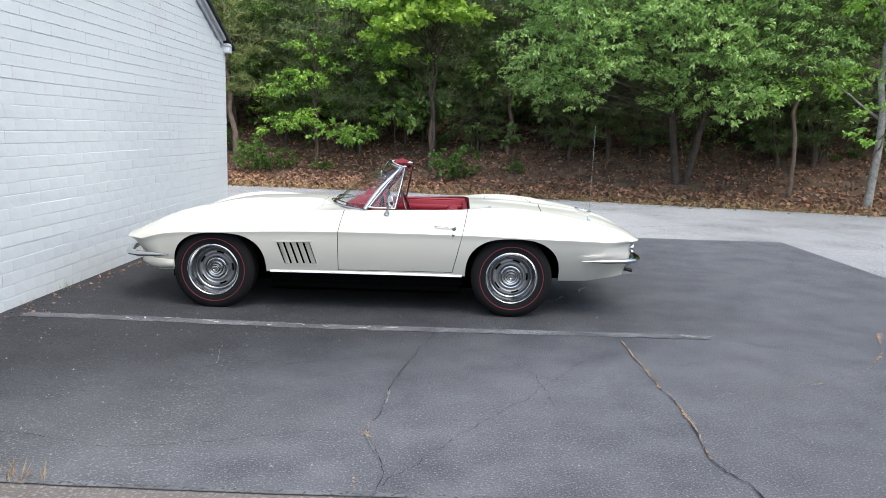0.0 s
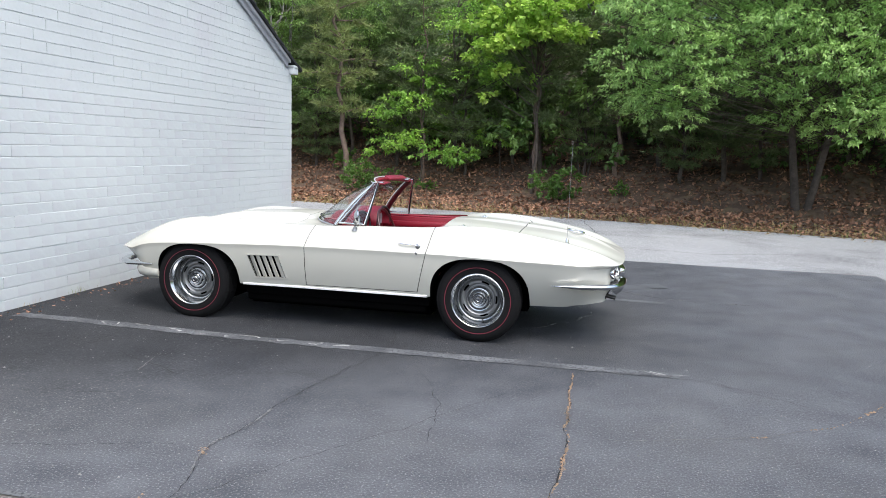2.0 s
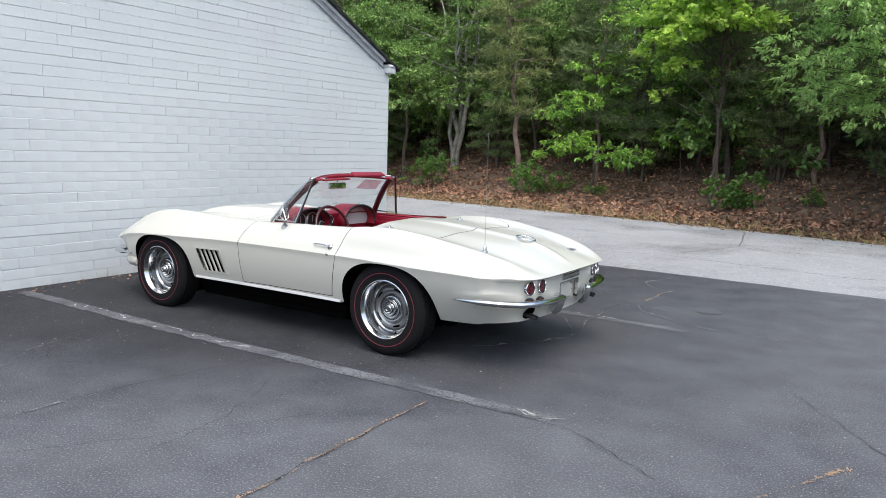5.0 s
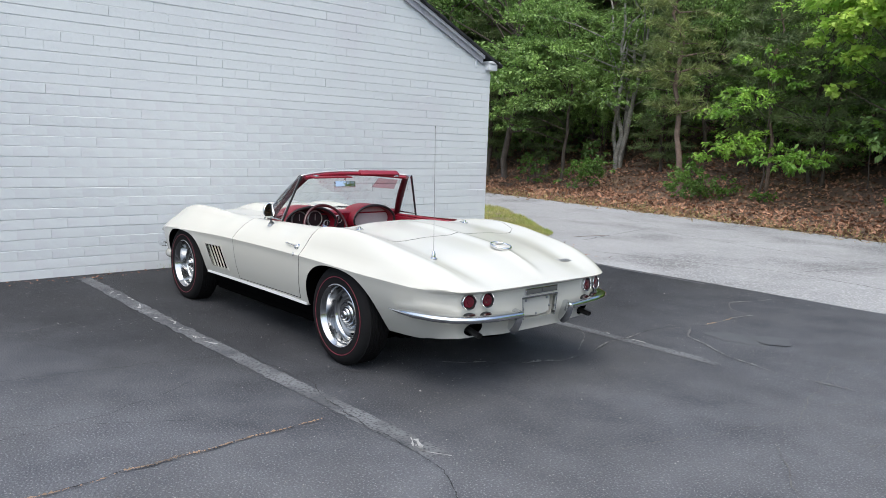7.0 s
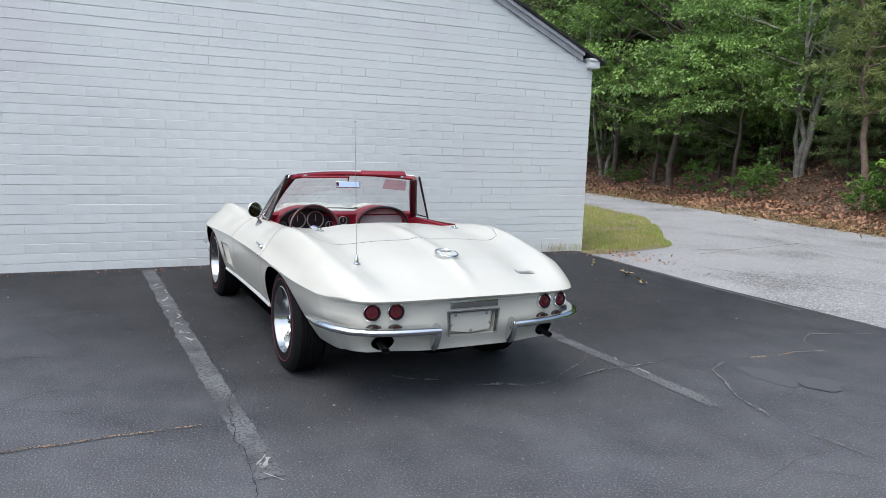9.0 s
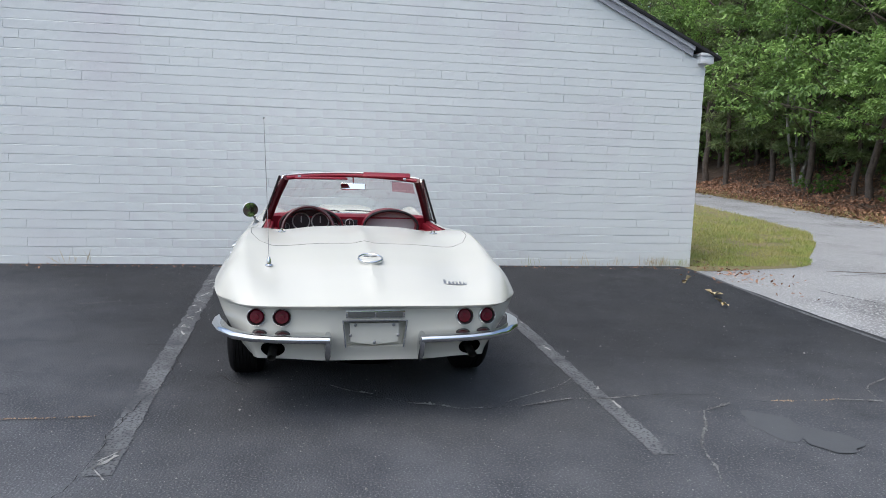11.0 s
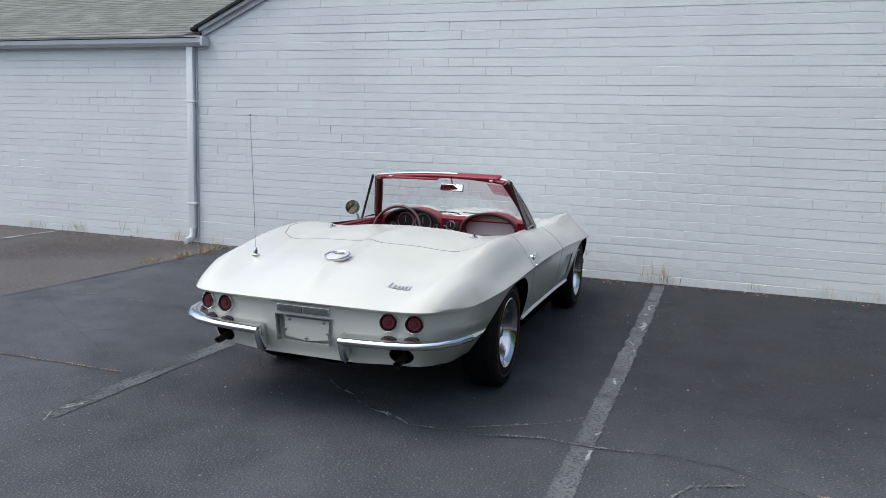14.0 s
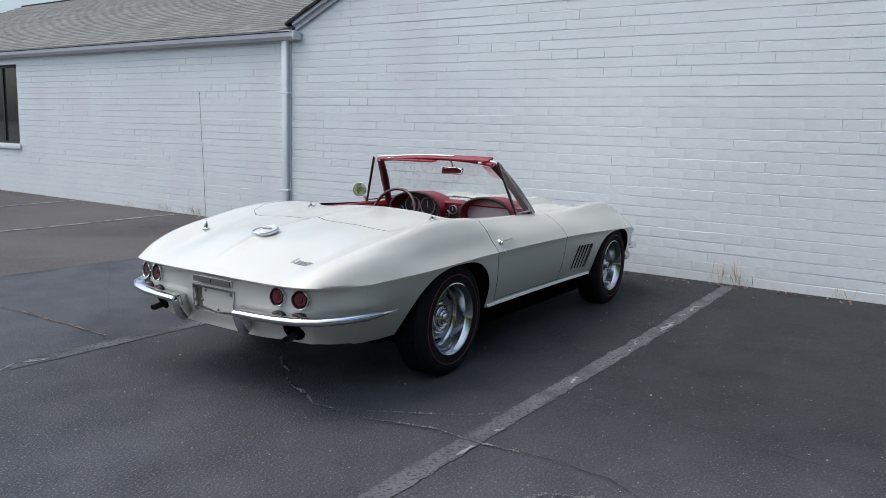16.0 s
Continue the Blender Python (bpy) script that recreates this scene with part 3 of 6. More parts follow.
# ---- the building ----
def wall_top(y):
    return EAVE_Z + PITCH * (RIDGE_Y - GABLE_Y - abs(y - RIDGE_Y)) if y >= WING_Y else EAVE_Z


WING_END = -14.0
bm = prism([(WING_Y, -0.05), (CORNER_Y - 0.012, -0.05), (CORNER_Y - 0.012, wall_top(CORNER_Y)), (RIDGE_Y, wall_top(RIDGE_Y)), (WING_Y, wall_top(WING_Y))], WALL_X - 0.30, WALL_X, 'X')
wall_gable = solid("wall_gable", bm, brick_paint_joined, "pale grey-white painted brick gable wall", "wall", "structure")
bm = bmesh.new()
WIN_Y0, WIN_Y1, WIN_Z0, WIN_Z1 = -6.5, -5.08, 0.98, 2.5
for y0, y1, z0, z1 in ((WIN_Y1, WING_Y, -0.05, EAVE_Z), (WING_END, WIN_Y0, -0.05, EAVE_Z), (WIN_Y0, WIN_Y1, -0.05, WIN_Z0), (WIN_Y0, WIN_Y1, WIN_Z1, EAVE_Z)):
    box(bm, WALL_X-0.30, WALL_X, y0, y1, z0, z1)
wall_wing = solid("wall_wing", bm_mesh(bm, "w", False), brick_paint_joined, "pale grey-white painted brick wall of the long wing", "wall", "structure")
solid("wall_north", boxm(-14.0, WALL_X-0.30, CORNER_Y-0.31, CORNER_Y-0.012, -0.05, wall_top(CORNER_Y)), brick_paint_joined, "painted brick side wall of the building", "wall", "structure")
solid("wall_back", boxm(-14.3, -14.0, WING_END, CORNER_Y-0.012, -0.05, 2.6), brick_paint_joined, "painted brick back wall of the building", "wall", "structure")
solid("wall_south", boxm(-14.0, WALL_X-0.30, WING_END, WING_END+0.3, -0.05, 2.6), brick_paint_joined, "painted brick end wall of the wing", "wall", "structure")

# window in the wing
win = thing("window_1", "dark window with a white sill in the wing wall", "window", kind="structure")
part("window_frame", boxm(WALL_X-0.12, WALL_X-0.07, WIN_Y0, WIN_Y1, WIN_Z0, WIN_Z0+0.05), black_trim, win)
part("window_frame", boxm(WALL_X-0.12, WALL_X-0.07, WIN_Y0, WIN_Y1, WIN_Z1-0.05, WIN_Z1), black_trim, win)
for y in (WIN_Y0, (WIN_Y0+WIN_Y1)/2-0.025, WIN_Y1-0.05):
    part("window_frame", boxm(WALL_X-0.12, WALL_X-0.072, y, y+0.05, WIN_Z0+0.05, WIN_Z1-0.05), black_trim, win)
part("pane", boxm(WALL_X-0.105, WALL_X-0.098, WIN_Y0+0.05, WIN_Y1-0.05, WIN_Z0+0.05, WIN_Z1-0.05), window_dark, win)
part("window_sill", boxm(WALL_X-0.1, WALL_X+0.05, WIN_Y0-0.06, WIN_Y1+0.06, WIN_Z0-0.10, WIN_Z0-0.004, bevel=0.008), white_trim, win, "white painted sill")


# roofs: gable roof with its rake boards, wing roof with shingle courses
def slab(p, q, y_or_x, lo, hi, th, axis):
    """A sloping slab from p to q (across, z), from lo to hi along the other axis."""
    d = Vector((q[0]-p[0], q[1]-p[1])).normalized()
    n = Vector((-d.y, d.x)) * th
    if n.y < 0: n = -n
    return prism([p, q, (q[0]+n.x, q[1]+n.y), (p[0]+n.x, p[1]+n.y)], lo, hi, axis)


top = wall_top(RIDGE_Y)
roof = thing("roof_gable", "dark shingled gable roof with weathered grey rake boards", "roof", kind="structure")
over = 0.14
for s in (1, -1):
    reach = RIDGE_Y - GABLE_Y + (over if s > 0 else -0.20)
    e = RIDGE_Y + s*reach
    ez = top + 0.105 - PITCH*reach
    part("roof_slope", slab((RIDGE_Y, top+0.105), (e, ez), 0, -14.4, WALL_X + 0.11, 0.035, 'X'), shingle_dark, roof)
    r2 = RIDGE_Y - GABLE_Y + (-0.20 if s > 0 else -0.30)
    e2, z2 = RIDGE_Y + s*r2, top - PITCH*r2
    part("rake_board", prism([(RIDGE_Y, top+0.075), (e2, z2+0.075), (e2, z2-0.012), (RIDGE_Y, top-0.012)], WALL_X+0.008, WALL_X+0.040, 'X'), rake_wood, roof, "weathered grey rake board")
    part("rake_trim", prism([(RIDGE_Y, top+0.104), (e2, z2+0.104), (e2, z2+0.060), (RIDGE_Y, top+0.060)], WALL_X+0.042, WALL_X+0.080, 'X'), trim_paint, roof, "grey painted rake trim")
    # ragged lower edge of the shingles along the rake
    rr = random.Random(4)
    V, F = [], []
    d = 0.0
    while d < reach - 0.02:
        l = rr.uniform(0.10, 0.15)
        y0, y1 = RIDGE_Y + s*d, RIDGE_Y + s*min(reach, d+l)
        za, zb = top + 0.143 - PITCH*d, top + 0.143 - PITCH*min(reach, d+l) + rr.uniform(0.004, 0.012)
        o = len(V)
        x0, x1 = WALL_X - 0.1, WALL_X + 0.112 + rr.uniform(0, 0.012)
        V += [(x0, y0, za), (x1, y0, za), (x1, y1, zb), (x0, y1, zb), (x1, y0, za-0.03), (x1, y1, zb-0.03)]
        F += [(o, o+1, o+2, o+3), (o+1, o+4, o+5, o+2)]
        d += l
    tagged(part("shingle_edge", mesh_of(V, F), shingle_dark, roof), kind="stuff")
cornice = thing("cornice_return", "white boxed cornice return at the building corner", "cornice", kind="structure")
part("soffit_box", boxm(WALL_X-0.35, WALL_X+0.09, CORNER_Y-0.115, CORNER_Y+0.06, EAVE_Z-0.005, EAVE_Z+0.085, bevel=0.008), white_trim, cornice)
part("cap_moulding", boxm(WALL_X-0.35, WALL_X+0.105, CORNER_Y-0.125, CORNER_Y+0.10, EAVE_Z+0.087, EAVE_Z+0.125, bevel=0.008), white_trim, cornice)
part("flashing", boxm(WALL_X+0.004, WALL_X+0.018, CORNER_Y-0.33, CORNER_Y-0.30, EAVE_Z+0.02, EAVE_Z+0.17), white_trim, cornice)
part("fascia_board", boxm(-14.0, WALL_X-0.36, CORNER_Y+0.02, CORNER_Y+0.06, EAVE_Z-0.02, EAVE_Z+0.12), white_trim, cornice)

# wing roof: courses of shingle tabs over a deck
wing_roof = thing("roof_wing", "grey-green asphalt shingle roof over the long wing", "roof", kind="structure")
WX0, WX1 = WALL_X + 0.16, -8.5
RISE = 0.43
wz = lambda x: EAVE_Z + 0.135 + RISE * (WX0 - x)
part("roof_deck", slab((WX0, wz(WX0)-0.03), (WX1, wz(WX1)-0.03), 0, WING_END-0.3, WING_Y+0.10, 0.025, 'Y'), shingle_dark, wing_roof)
part("roof_back", slab((WX1, wz(WX1)-0.03), (-14.4, wz(WX1)-0.03-RISE*5.9), 0, WING_END-0.3, WING_Y+0.1, 0.05, 'Y'), shingle_dark, wing_roof)
V, F = [], []
rnd = random.Random(8)
nrow = 42
for i in range(nrow):
    x0 = WX0 + 0.02 - i*(WX0-WX1)/nrow
    x1 = x0 - (WX0-WX1)/nrow*1.15
    y = WING_END - 0.3 + (i % 2)*0.15
    while y < 4.5:
        w = rnd.uniform(0.28, 0.33)
        if y + w > WING_Y + 0.12: break
        h = 0.012 + rnd.uniform(0, 0.004)
        b = len(V)
        V += [(x0, y+.004, wz(x0)), (x0, y+w, wz(x0)), (x0, y+w, wz(x0)+h), (x0, y+.004, wz(x0)+h), (x1, y+.004, wz(x1)+0.002), (x1, y+w, wz(x1)+0.002)]
        F += [(b, b+1, b+2, b+3), (b+3, b+2, b+5, b+4)]
        y += w
tagged(part("shingle_courses", mesh_of(V, F), shingle, wing_roof), kind="stuff")
part("ridge_cap", tube([(WX1, WING_END-0.3, wz(WX1)+0.005), (WX1, WING_Y+0.1, wz(WX1)+0.005)], 0.07, n=8, flat=0.4), shingle_dark, wing_roof, "dark ridge cap")

# gutter and downspout on the wing
gut = thing("gutter", "grey painted ogee gutter along the wing eave", "gutter", kind="structure")
GY = WING_Y + 0.17
part("trough", prism([(WALL_X+0.03, EAVE_Z+0.115), (WALL_X+0.03, EAVE_Z+0.012), (WALL_X+0.10, EAVE_Z+0.014), (WALL_X+0.125, EAVE_Z+0.035), (WALL_X+0.15, EAVE_Z+0.05), (WALL_X+0.16, EAVE_Z+0.115)], WING_END-0.3, GY-0.004, 'Y'), trim_paint, gut)
part("gutter_lip", boxm(WALL_X+0.03, WALL_X+0.172, WING_END-0.3, GY-0.002, EAVE_Z+0.117, EAVE_Z+0.13), trim_paint, gut)
part("end_cap", boxm(WALL_X+0.02, WALL_X+0.17, GY, GY+0.03, EAVE_Z+0.01, EAVE_Z+0.12, bevel=0.004), trim_paint, gut)
part("fascia", boxm(WALL_X+0.004, WALL_X+0.028, WING_END-0.3, GY, EAVE_Z-0.012, EAVE_Z+0.115), trim_paint, gut)
spout = thing("downspout", "grey-white rectangular downspout with a bent foot", "downspout", kind="structure")
bm = bmesh.new()
PY = WING_Y - 0.07
box(bm, WALL_X+0.012, WALL_X+0.085, PY-0.05, PY+0.05, 0.22, EAVE_Z+0.008, bevel=0.008)
part("pipe", bm, white_trim, spout)
part("shoe", tube([(WALL_X+0.048, PY, 0.222), (WALL_X+0.055, PY, 0.14), (WALL_X+0.10, PY, 0.08), (WALL_X+0.20, PY-0.01, 0.06)], 0.052, n=10, flat=0.75, up=(0, 1, 0)), white_trim, spout, "bent outlet shoe")
for z in (0.55, 1.9): part("strap", boxm(WALL_X+0.006, WALL_X+0.09, PY-0.075, PY+0.075, z, z+0.025, bevel=0.002), white_trim, spout)
# grey strip in place of the spout's shadow on the wall
part("seam_line", boxm(WALL_X+0.004, WALL_X+0.03, PY+0.062, PY+0.074, 0.1, EAVE_Z-0.02), trim_paint, spout)

# ---- the car: white two-seat convertible, red inside ----
CAR = thing("convertible_car", "white two-seat convertible sports car, top down, red interior", "car", at=(-2.01, 6.89, 0))
NOSE_U, TAIL_U, FRONT_AX, REAR_AX = -0.86, 3.60, 0.0, 2.489
half_w = pchip([-0.9, -0.62, -0.45, -0.25, 0.1, 0.6, 1.0, 1.6, 2.1, 2.5, 2.8, 3.0, 3.12, 3.22, 3.36, 3.6], [0.74, 0.775, 0.82, 0.855, 0.872, 0.866, 0.858, 0.858, 0.866, 0.873, 0.872, 0.860, 0.848, 0.830, 0.797, 0.76])
z_crease = pchip([-0.86, -0.6, -0.33, 0.36, 1.0, 1.6, 2.2, 2.7, 3.14, 3.45, 3.6], [0.575, 0.615, 0.646, 0.676, 0.690, 0.692, 0.690, 0.678, 0.668, 0.660, 0.656])
z_ridge = pchip([-0.86, -0.72, -0.58, -0.42, -0.26, -0.1, 0.08, 0.25, 0.5, 0.8, 1.1, 1.4, 1.8, 2.05, 2.25, 2.45, 2.7, 2.95, 3.15, 3.3, 3.42, 3.52, 3.6],
                [0.58, 0.645, 0.705, 0.77, 0.825, 0.86, 0.876, 0.876, 0.862, 0.848, 0.850, 0.862, 0.872, 0.884, 0.904, 0.910, 0.892, 0.853, 0.818, 0.784, 0.748, 0.706, 0.660])
z_valley = pchip([-0.86, -0.6, -0.4, -0.2, 0.1, 0.5, 0.9, 1.3, 2.0, 2.3, 2.6, 2.9, 3.1, 3.3, 3.45, 3.6], [0.585, 0.672, 0.735, 0.782, 0.815, 0.828, 0.842, 0.86, 0.876, 0.880, 0.864, 0.834, 0.800, 0.748, 0.707, 0.661])
z_mid = pchip([-0.86, -0.6, -0.4, -0.2, 0.1, 0.5, 0.86, 1.3, 2.0, 2.15, 2.45, 2.76, 3.0, 3.2, 3.32, 3.45, 3.54, 3.6], [0.59, 0.685, 0.752, 0.80, 0.833, 0.85, 0.87, 0.885, 0.910, 0.912, 0.900, 0.874, 0.85, 0.822, 0.788, 0.735, 0.693, 0.663])
nose_u = pchip([0, 0.4, 0.7, 0.85, 0.94, 1.0], [-0.86, -0.85, -0.82, -0.775, -0.715, -0.60])
tail_u = pchip([0, 0.3, 0.55, 0.7, 0.8, 0.88, 0.94, 1.0], [3.605, 3.603, 3.594, 3.582, 3.562, 3.520, 3.448, 3.28])
scoop_h = pchip([-0.86, -0.5, -0.25, 0.0, 0.2, 0.55, 0.76, 0.84, 0.90, 3.6], [0, 0, 0.018, 0.042, 0.056, 0.056, 0.046, 0.026, 0.0, 0])


def upper_z(ur, w):
    """Height of the upper skin at centreline station ur and lateral share w of the half width."""
    a = abs(w)
    zc, zr, zv, zm = (float(f(ur)) for f in (z_crease, z_ridge, z_valley, z_mid))
    front = 1 - float(smooth(0.9, 1.6, ur))
    rear = float(smooth(2.9, 3.4, ur))
    k = float(smooth(1.9, 2.3, ur)*(1-smooth(2.95, 3.3, ur)) + smooth(-0.6, -0.2, ur)*(1-smooth(0.5, 0.9, ur)))
    rw = 0.775 + 0.04*float(smooth(1.7, 2.2, ur))
    box_ = float(smooth(2.75, 3.05, ur))   # fuller shoulders over the tail
    knots = [0, 0.32, 0.60, rw - 0.085, rw, rw + 0.085, 0.948, 1.0]
    vals = [zm, zm*0.72 + zv*0.28, zv, zv*0.45 + zr*0.55, zr, zr - (0.22-0.06*rear+0.13*k-0.05*box_)*(zr-zc), zr - (0.62-0.10*rear+0.11*k-0.12*box_)*(zr-zc), zc]
    z = float(pchip(knots, vals)(a))
    hw = 0.20 + 0.10 * float(smooth(-0.3, 0.6, ur))
    v = a * 0.87
    z += float(scoop_h(ur)) * (1 - float(smooth(hw*0.72, hw, v)))
    # faint spine along the middle of the rear deck
    z += 0.015 * float(smooth(2.1, 2.5, ur)) * (1 - float(smooth(3.4, 3.58, ur))) * math.exp(-(v/0.045)**2)
    return z


def plan(ur, w):
    a = abs(w)
    kn = max(0.0, 1 - (ur - NOSE_U)/0.75)**2
    kt = max(0.0, 1 - (TAIL_U - ur)/0.75)**2
    u = ur + (float(nose_u(a)) - NOSE_U)*kn + (float(tail_u(a)) - TAIL_U)*kt
    return u, w * float(half_w(u))


def body_mesh():
    ns, nw = 150, 84
    ur = [NOSE_U + (TAIL_U-NOSE_U)*(0.5-0.5*math.cos(math.pi*i/ns))*0.35 + (TAIL_U-NOSE_U)*(i/ns)*0.65 for i in range(ns+1)]
    t = np.linspace(-1, 1, nw+1)
    ws = np.sign(t)*(1-(1-np.abs(t))**1.35)
    V, F = [], []
    idx = {}
    for i, s in enumerate(ur):
        for j, w in enumerate(ws):
            u, v = plan(s, w)
            idx[i, j] = len(V)
            V.append((u, v, upper_z(s, w)))
    for i in range(ns):
        for j in range(nw): F.append((idx[i, j], idx[i+1, j], idx[i+1, j+1], idx[i, j+1]))
    loop = [(0, j) for j in range(nw+1)] + [(i, nw) for i in range(1, ns+1)] + [(ns, j) for j in range(nw-1, -1, -1)] + [(i, 0) for i in range(ns-1, 0, -1)]
    P = np.array([V[idx[k]] for k in loop])
    n = len(P)
    # round the plan corners
    corners = (nw, nw+ns, 2*nw+ns, 2*nw+2*ns)
    for _ in range(60):
        Q = (np.roll(P, 1, 0) + np.roll(P, -1, 0))/2
        for c in corners:
            for k in range(-7, 8):
                m = (c+k) % n
                P[m, :2] += 0.5*(1-abs(k)/8)*(Q[m, :2] - P[m, :2])
    for k in range(n): V[idx[loop[k]]] = tuple(P[k])
    d = np.roll(P, -3, 0)[:, :2] - np.roll(P, 3, 0)[:, :2]
    d /= np.linalg.norm(d, axis=1)[:, None]
    out = np.stack([-d[:, 1], d[:, 0]], 1)
    if (out[nw+1+ns//2] @ np.array([0, 1])) < 0: out = -out
    bottom = pchip([-0.9, -0.6, -0.3, 0.4, 1.5, 2.6, 2.9, 3.15, 3.36, 3.5, 3.7], [0.33, 0.31, 0.325, 0.335, 0.345, 0.325, 0.305, 0.308, 0.330, 0.355, 0.365])
    steps = [0.02, 0.05, 0.09, 0.14, 0.20, 0.27, 0.34, 0.41, 0.48, 0.55, 0.62, 0.69, 0.76, 0.83, 0.90, 0.96, 1.0]
    rows = len(steps)
    prev = [idx[k] for k in loop]
    for r in range(1, rows+3):
        t = steps[min(r, rows) - 1]
        cur = []
        for k in range(n):
            u, v, zc = P[k]
            nose = float(smooth(0.45, 0.75, -u))
            tail = float(smooth(3.25, 3.52, u))
            zb = float(bottom(u)) - 0.012*tail*(1 - float(smooth(0.25, 0.5, abs(v))))
            side = 0.006*min(1, t/0.10) + 0.020*t + 0.052*t**2.2 + 0.105*float(smooth(2.5, 2.85, u))*t**1.3
            tl = 0.052*float(smooth(0.0, 0.10, t)) + 0.018*t + 0.045*float(smooth(0.5, 1.0, t))
            ns_ = 0.02*min(1, t/0.1) + 0.20*t
            inset = side*(1-nose)*(1-tail) + tl*tail + ns_*nose
            z = zc + (zb-zc)*t
            if r == rows+1: inset += 0.05
            if r == rows+2: inset, z = inset+0.10, 0.44
            cur.append(len(V)); V.append((u - out[k, 0]*inset, v - out[k, 1]*inset, z))
        for k in range(n): F.append((prev[k], prev[(k+1) % n], cur[(k+1) % n], cur[k]))
        prev = cur
    F.append(tuple(prev))
    return V, F


bm = bmesh.new()
V, F = body_mesh()
vs = [bm.verts.new(v) for v in V]
for f in F: bm.faces.new([vs[i] for i in f])
bmesh.ops.recalc_face_normals(bm, faces=bm.faces)
me = bpy.data.meshes.new("body"); bm.to_mesh(me); bm.free()
me.materials.append(white_paint)
body = new("body", me)
body.parent = None


def arch(cu, hw, h, p, base=0.335, n=36):
    pts = [(cu + hw*math.copysign(abs(math.cos(a))**(2/p), math.cos(a)), base + h*abs(math.sin(a))**(2/p)) for a in np.linspace(0, math.pi, n)]
    return pts + [(cu-hw, 0.1), (cu+hw, 0.1)]


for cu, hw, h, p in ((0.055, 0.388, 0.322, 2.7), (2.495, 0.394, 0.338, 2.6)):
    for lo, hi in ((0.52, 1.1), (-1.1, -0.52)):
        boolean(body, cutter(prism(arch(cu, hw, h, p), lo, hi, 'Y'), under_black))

# cockpit
def rounded(u0, u1, v, r, n=6, r0=None):
    pts = []
    for cx, cy, a0, rr in ((u1-r, v-r, 0, r), (u0+(r0 or r), v-(r0 or r), 90, r0 or r), (u0+(r0 or r), -v+(r0 or r), 180, r0 or r), (u1-r, -v+r, 270, r)):
        pts += [(cx+rr*math.cos(radians(a0+90*k/n)), cy+rr*math.sin(radians(a0+90*k/n))) for k in range(n+1)]
    return pts


boolean(body, cutter(prism(rounded(1.10, 2.13, 0.645, 0.10, r0=0.2), 0.47, 1.3), red_carpet))
# tail: plate recess, exhaust outlets, lamp seats
boolean(body, cutter(prism([(-0.168, 0.575), (0.168, 0.575), (0.150, 0.43), (-0.150, 0.43)], 3.475, 3.9, 'X'), white_paint))
for s in (-1, 1):
    c = lathe([(0, -0.2), (0.056, -0.2), (0.056, 0.2), (0, 0.2)], 24, 'X')
    bmesh.ops.scale(c, verts=c.verts, vec=(1, 1.10, 0.82)); bmesh.ops.translate(c, verts=c.verts, vec=(3.63, 0.52*s, 0.416))
    boolean(body, cutter(c, under_black))
# front fender vents: a shallow slanted bay that holds fins
def gill_poly(d=0.0):
    return [(0.530-d, 0.600+d), (0.825+d*0.6, 0.606+d), (0.885+d, 0.405-d), (0.590-d*0.6, 0.398-d)]


for lo, hi in ((0.730, 1.0), (-1.0, -0.730)):
    boolean(body, cutter(prism([(0.542, 0.592), (0.815, 0.597), (0.868, 0.414), (0.600, 0.408)], lo, hi, 'Y'), under_black))

# doors, bonnet and deck lid are cut free with a narrow gap
def door_poly(g):
    return [(1.095-g, 1.0), (1.075-g, 0.84), (1.049-g, 0.68), (1.046-g, 0.365-g), (1.992+g, 0.372-g), (2.066+g, 0.68), (2.104+g, 0.87), (2.13+g, 1.0)]


def deck_poly(g):
    return [(2.02, -0.66-g), (2.30, -0.70-g), (2.55, -0.685-g), (2.70, -0.63-g), (2.745+2.5*g, -0.56), (2.765+2.5*g, 0), (2.745+2.5*g, 0.56), (2.70, 0.63+g), (2.55, 0.685+g), (2.30, 0.70+g), (2.02, 0.66+g)]


def hood_poly(g):
    return [(-0.40-g, -0.40), (-0.40-g, 0.40), (0.3, 0.50+g), (0.80+g, 0.57+g), (0.83+g, 0.4), (0.83+g, -0.4), (0.80+g, -0.57-g), (0.3, -0.50-g)]


def cut_free(name, small, large, label):
    ob = new(name, body.data.copy())
    boolean(ob, cutter(small, seam), 'INTERSECT')
    boolean(body, cutter(large, seam))
    tagged(ob, label)
    return ob


panels = [cut_free("door", prism(door_poly(0), lo, hi, 'Y'), prism(door_poly(0.005), lo-0.002, hi+0.01, 'Y'), "white door with chrome handle")
          for lo, hi in ((-1.0, -0.652), (0.652, 1.0))]
panels.append(cut_free("deck_lid", prism(deck_poly(0), 0.845-0.03, 1.2), prism(deck_poly(0.0028), 0.845-0.032, 1.3), "white lid over the folded top"))
panels.append(cut_free("bonnet", prism(hood_poly(0), 0.70, 1.2), prism(hood_poly(0.003), 0.698, 1.3), "white bonnet with a raised scoop"))
for ob in [body] + panels:
    bm = bmesh.new(); bm.from_mesh(ob.data)
    mark_sharp(bm, True, 24)
    bm.to_mesh(ob.data); bm.free()
    ob.parent = CAR
door_l, door_r, deck_lid, bonnet = panels
tagged(body, "glossy off-white bodywork with a sharp side crease")

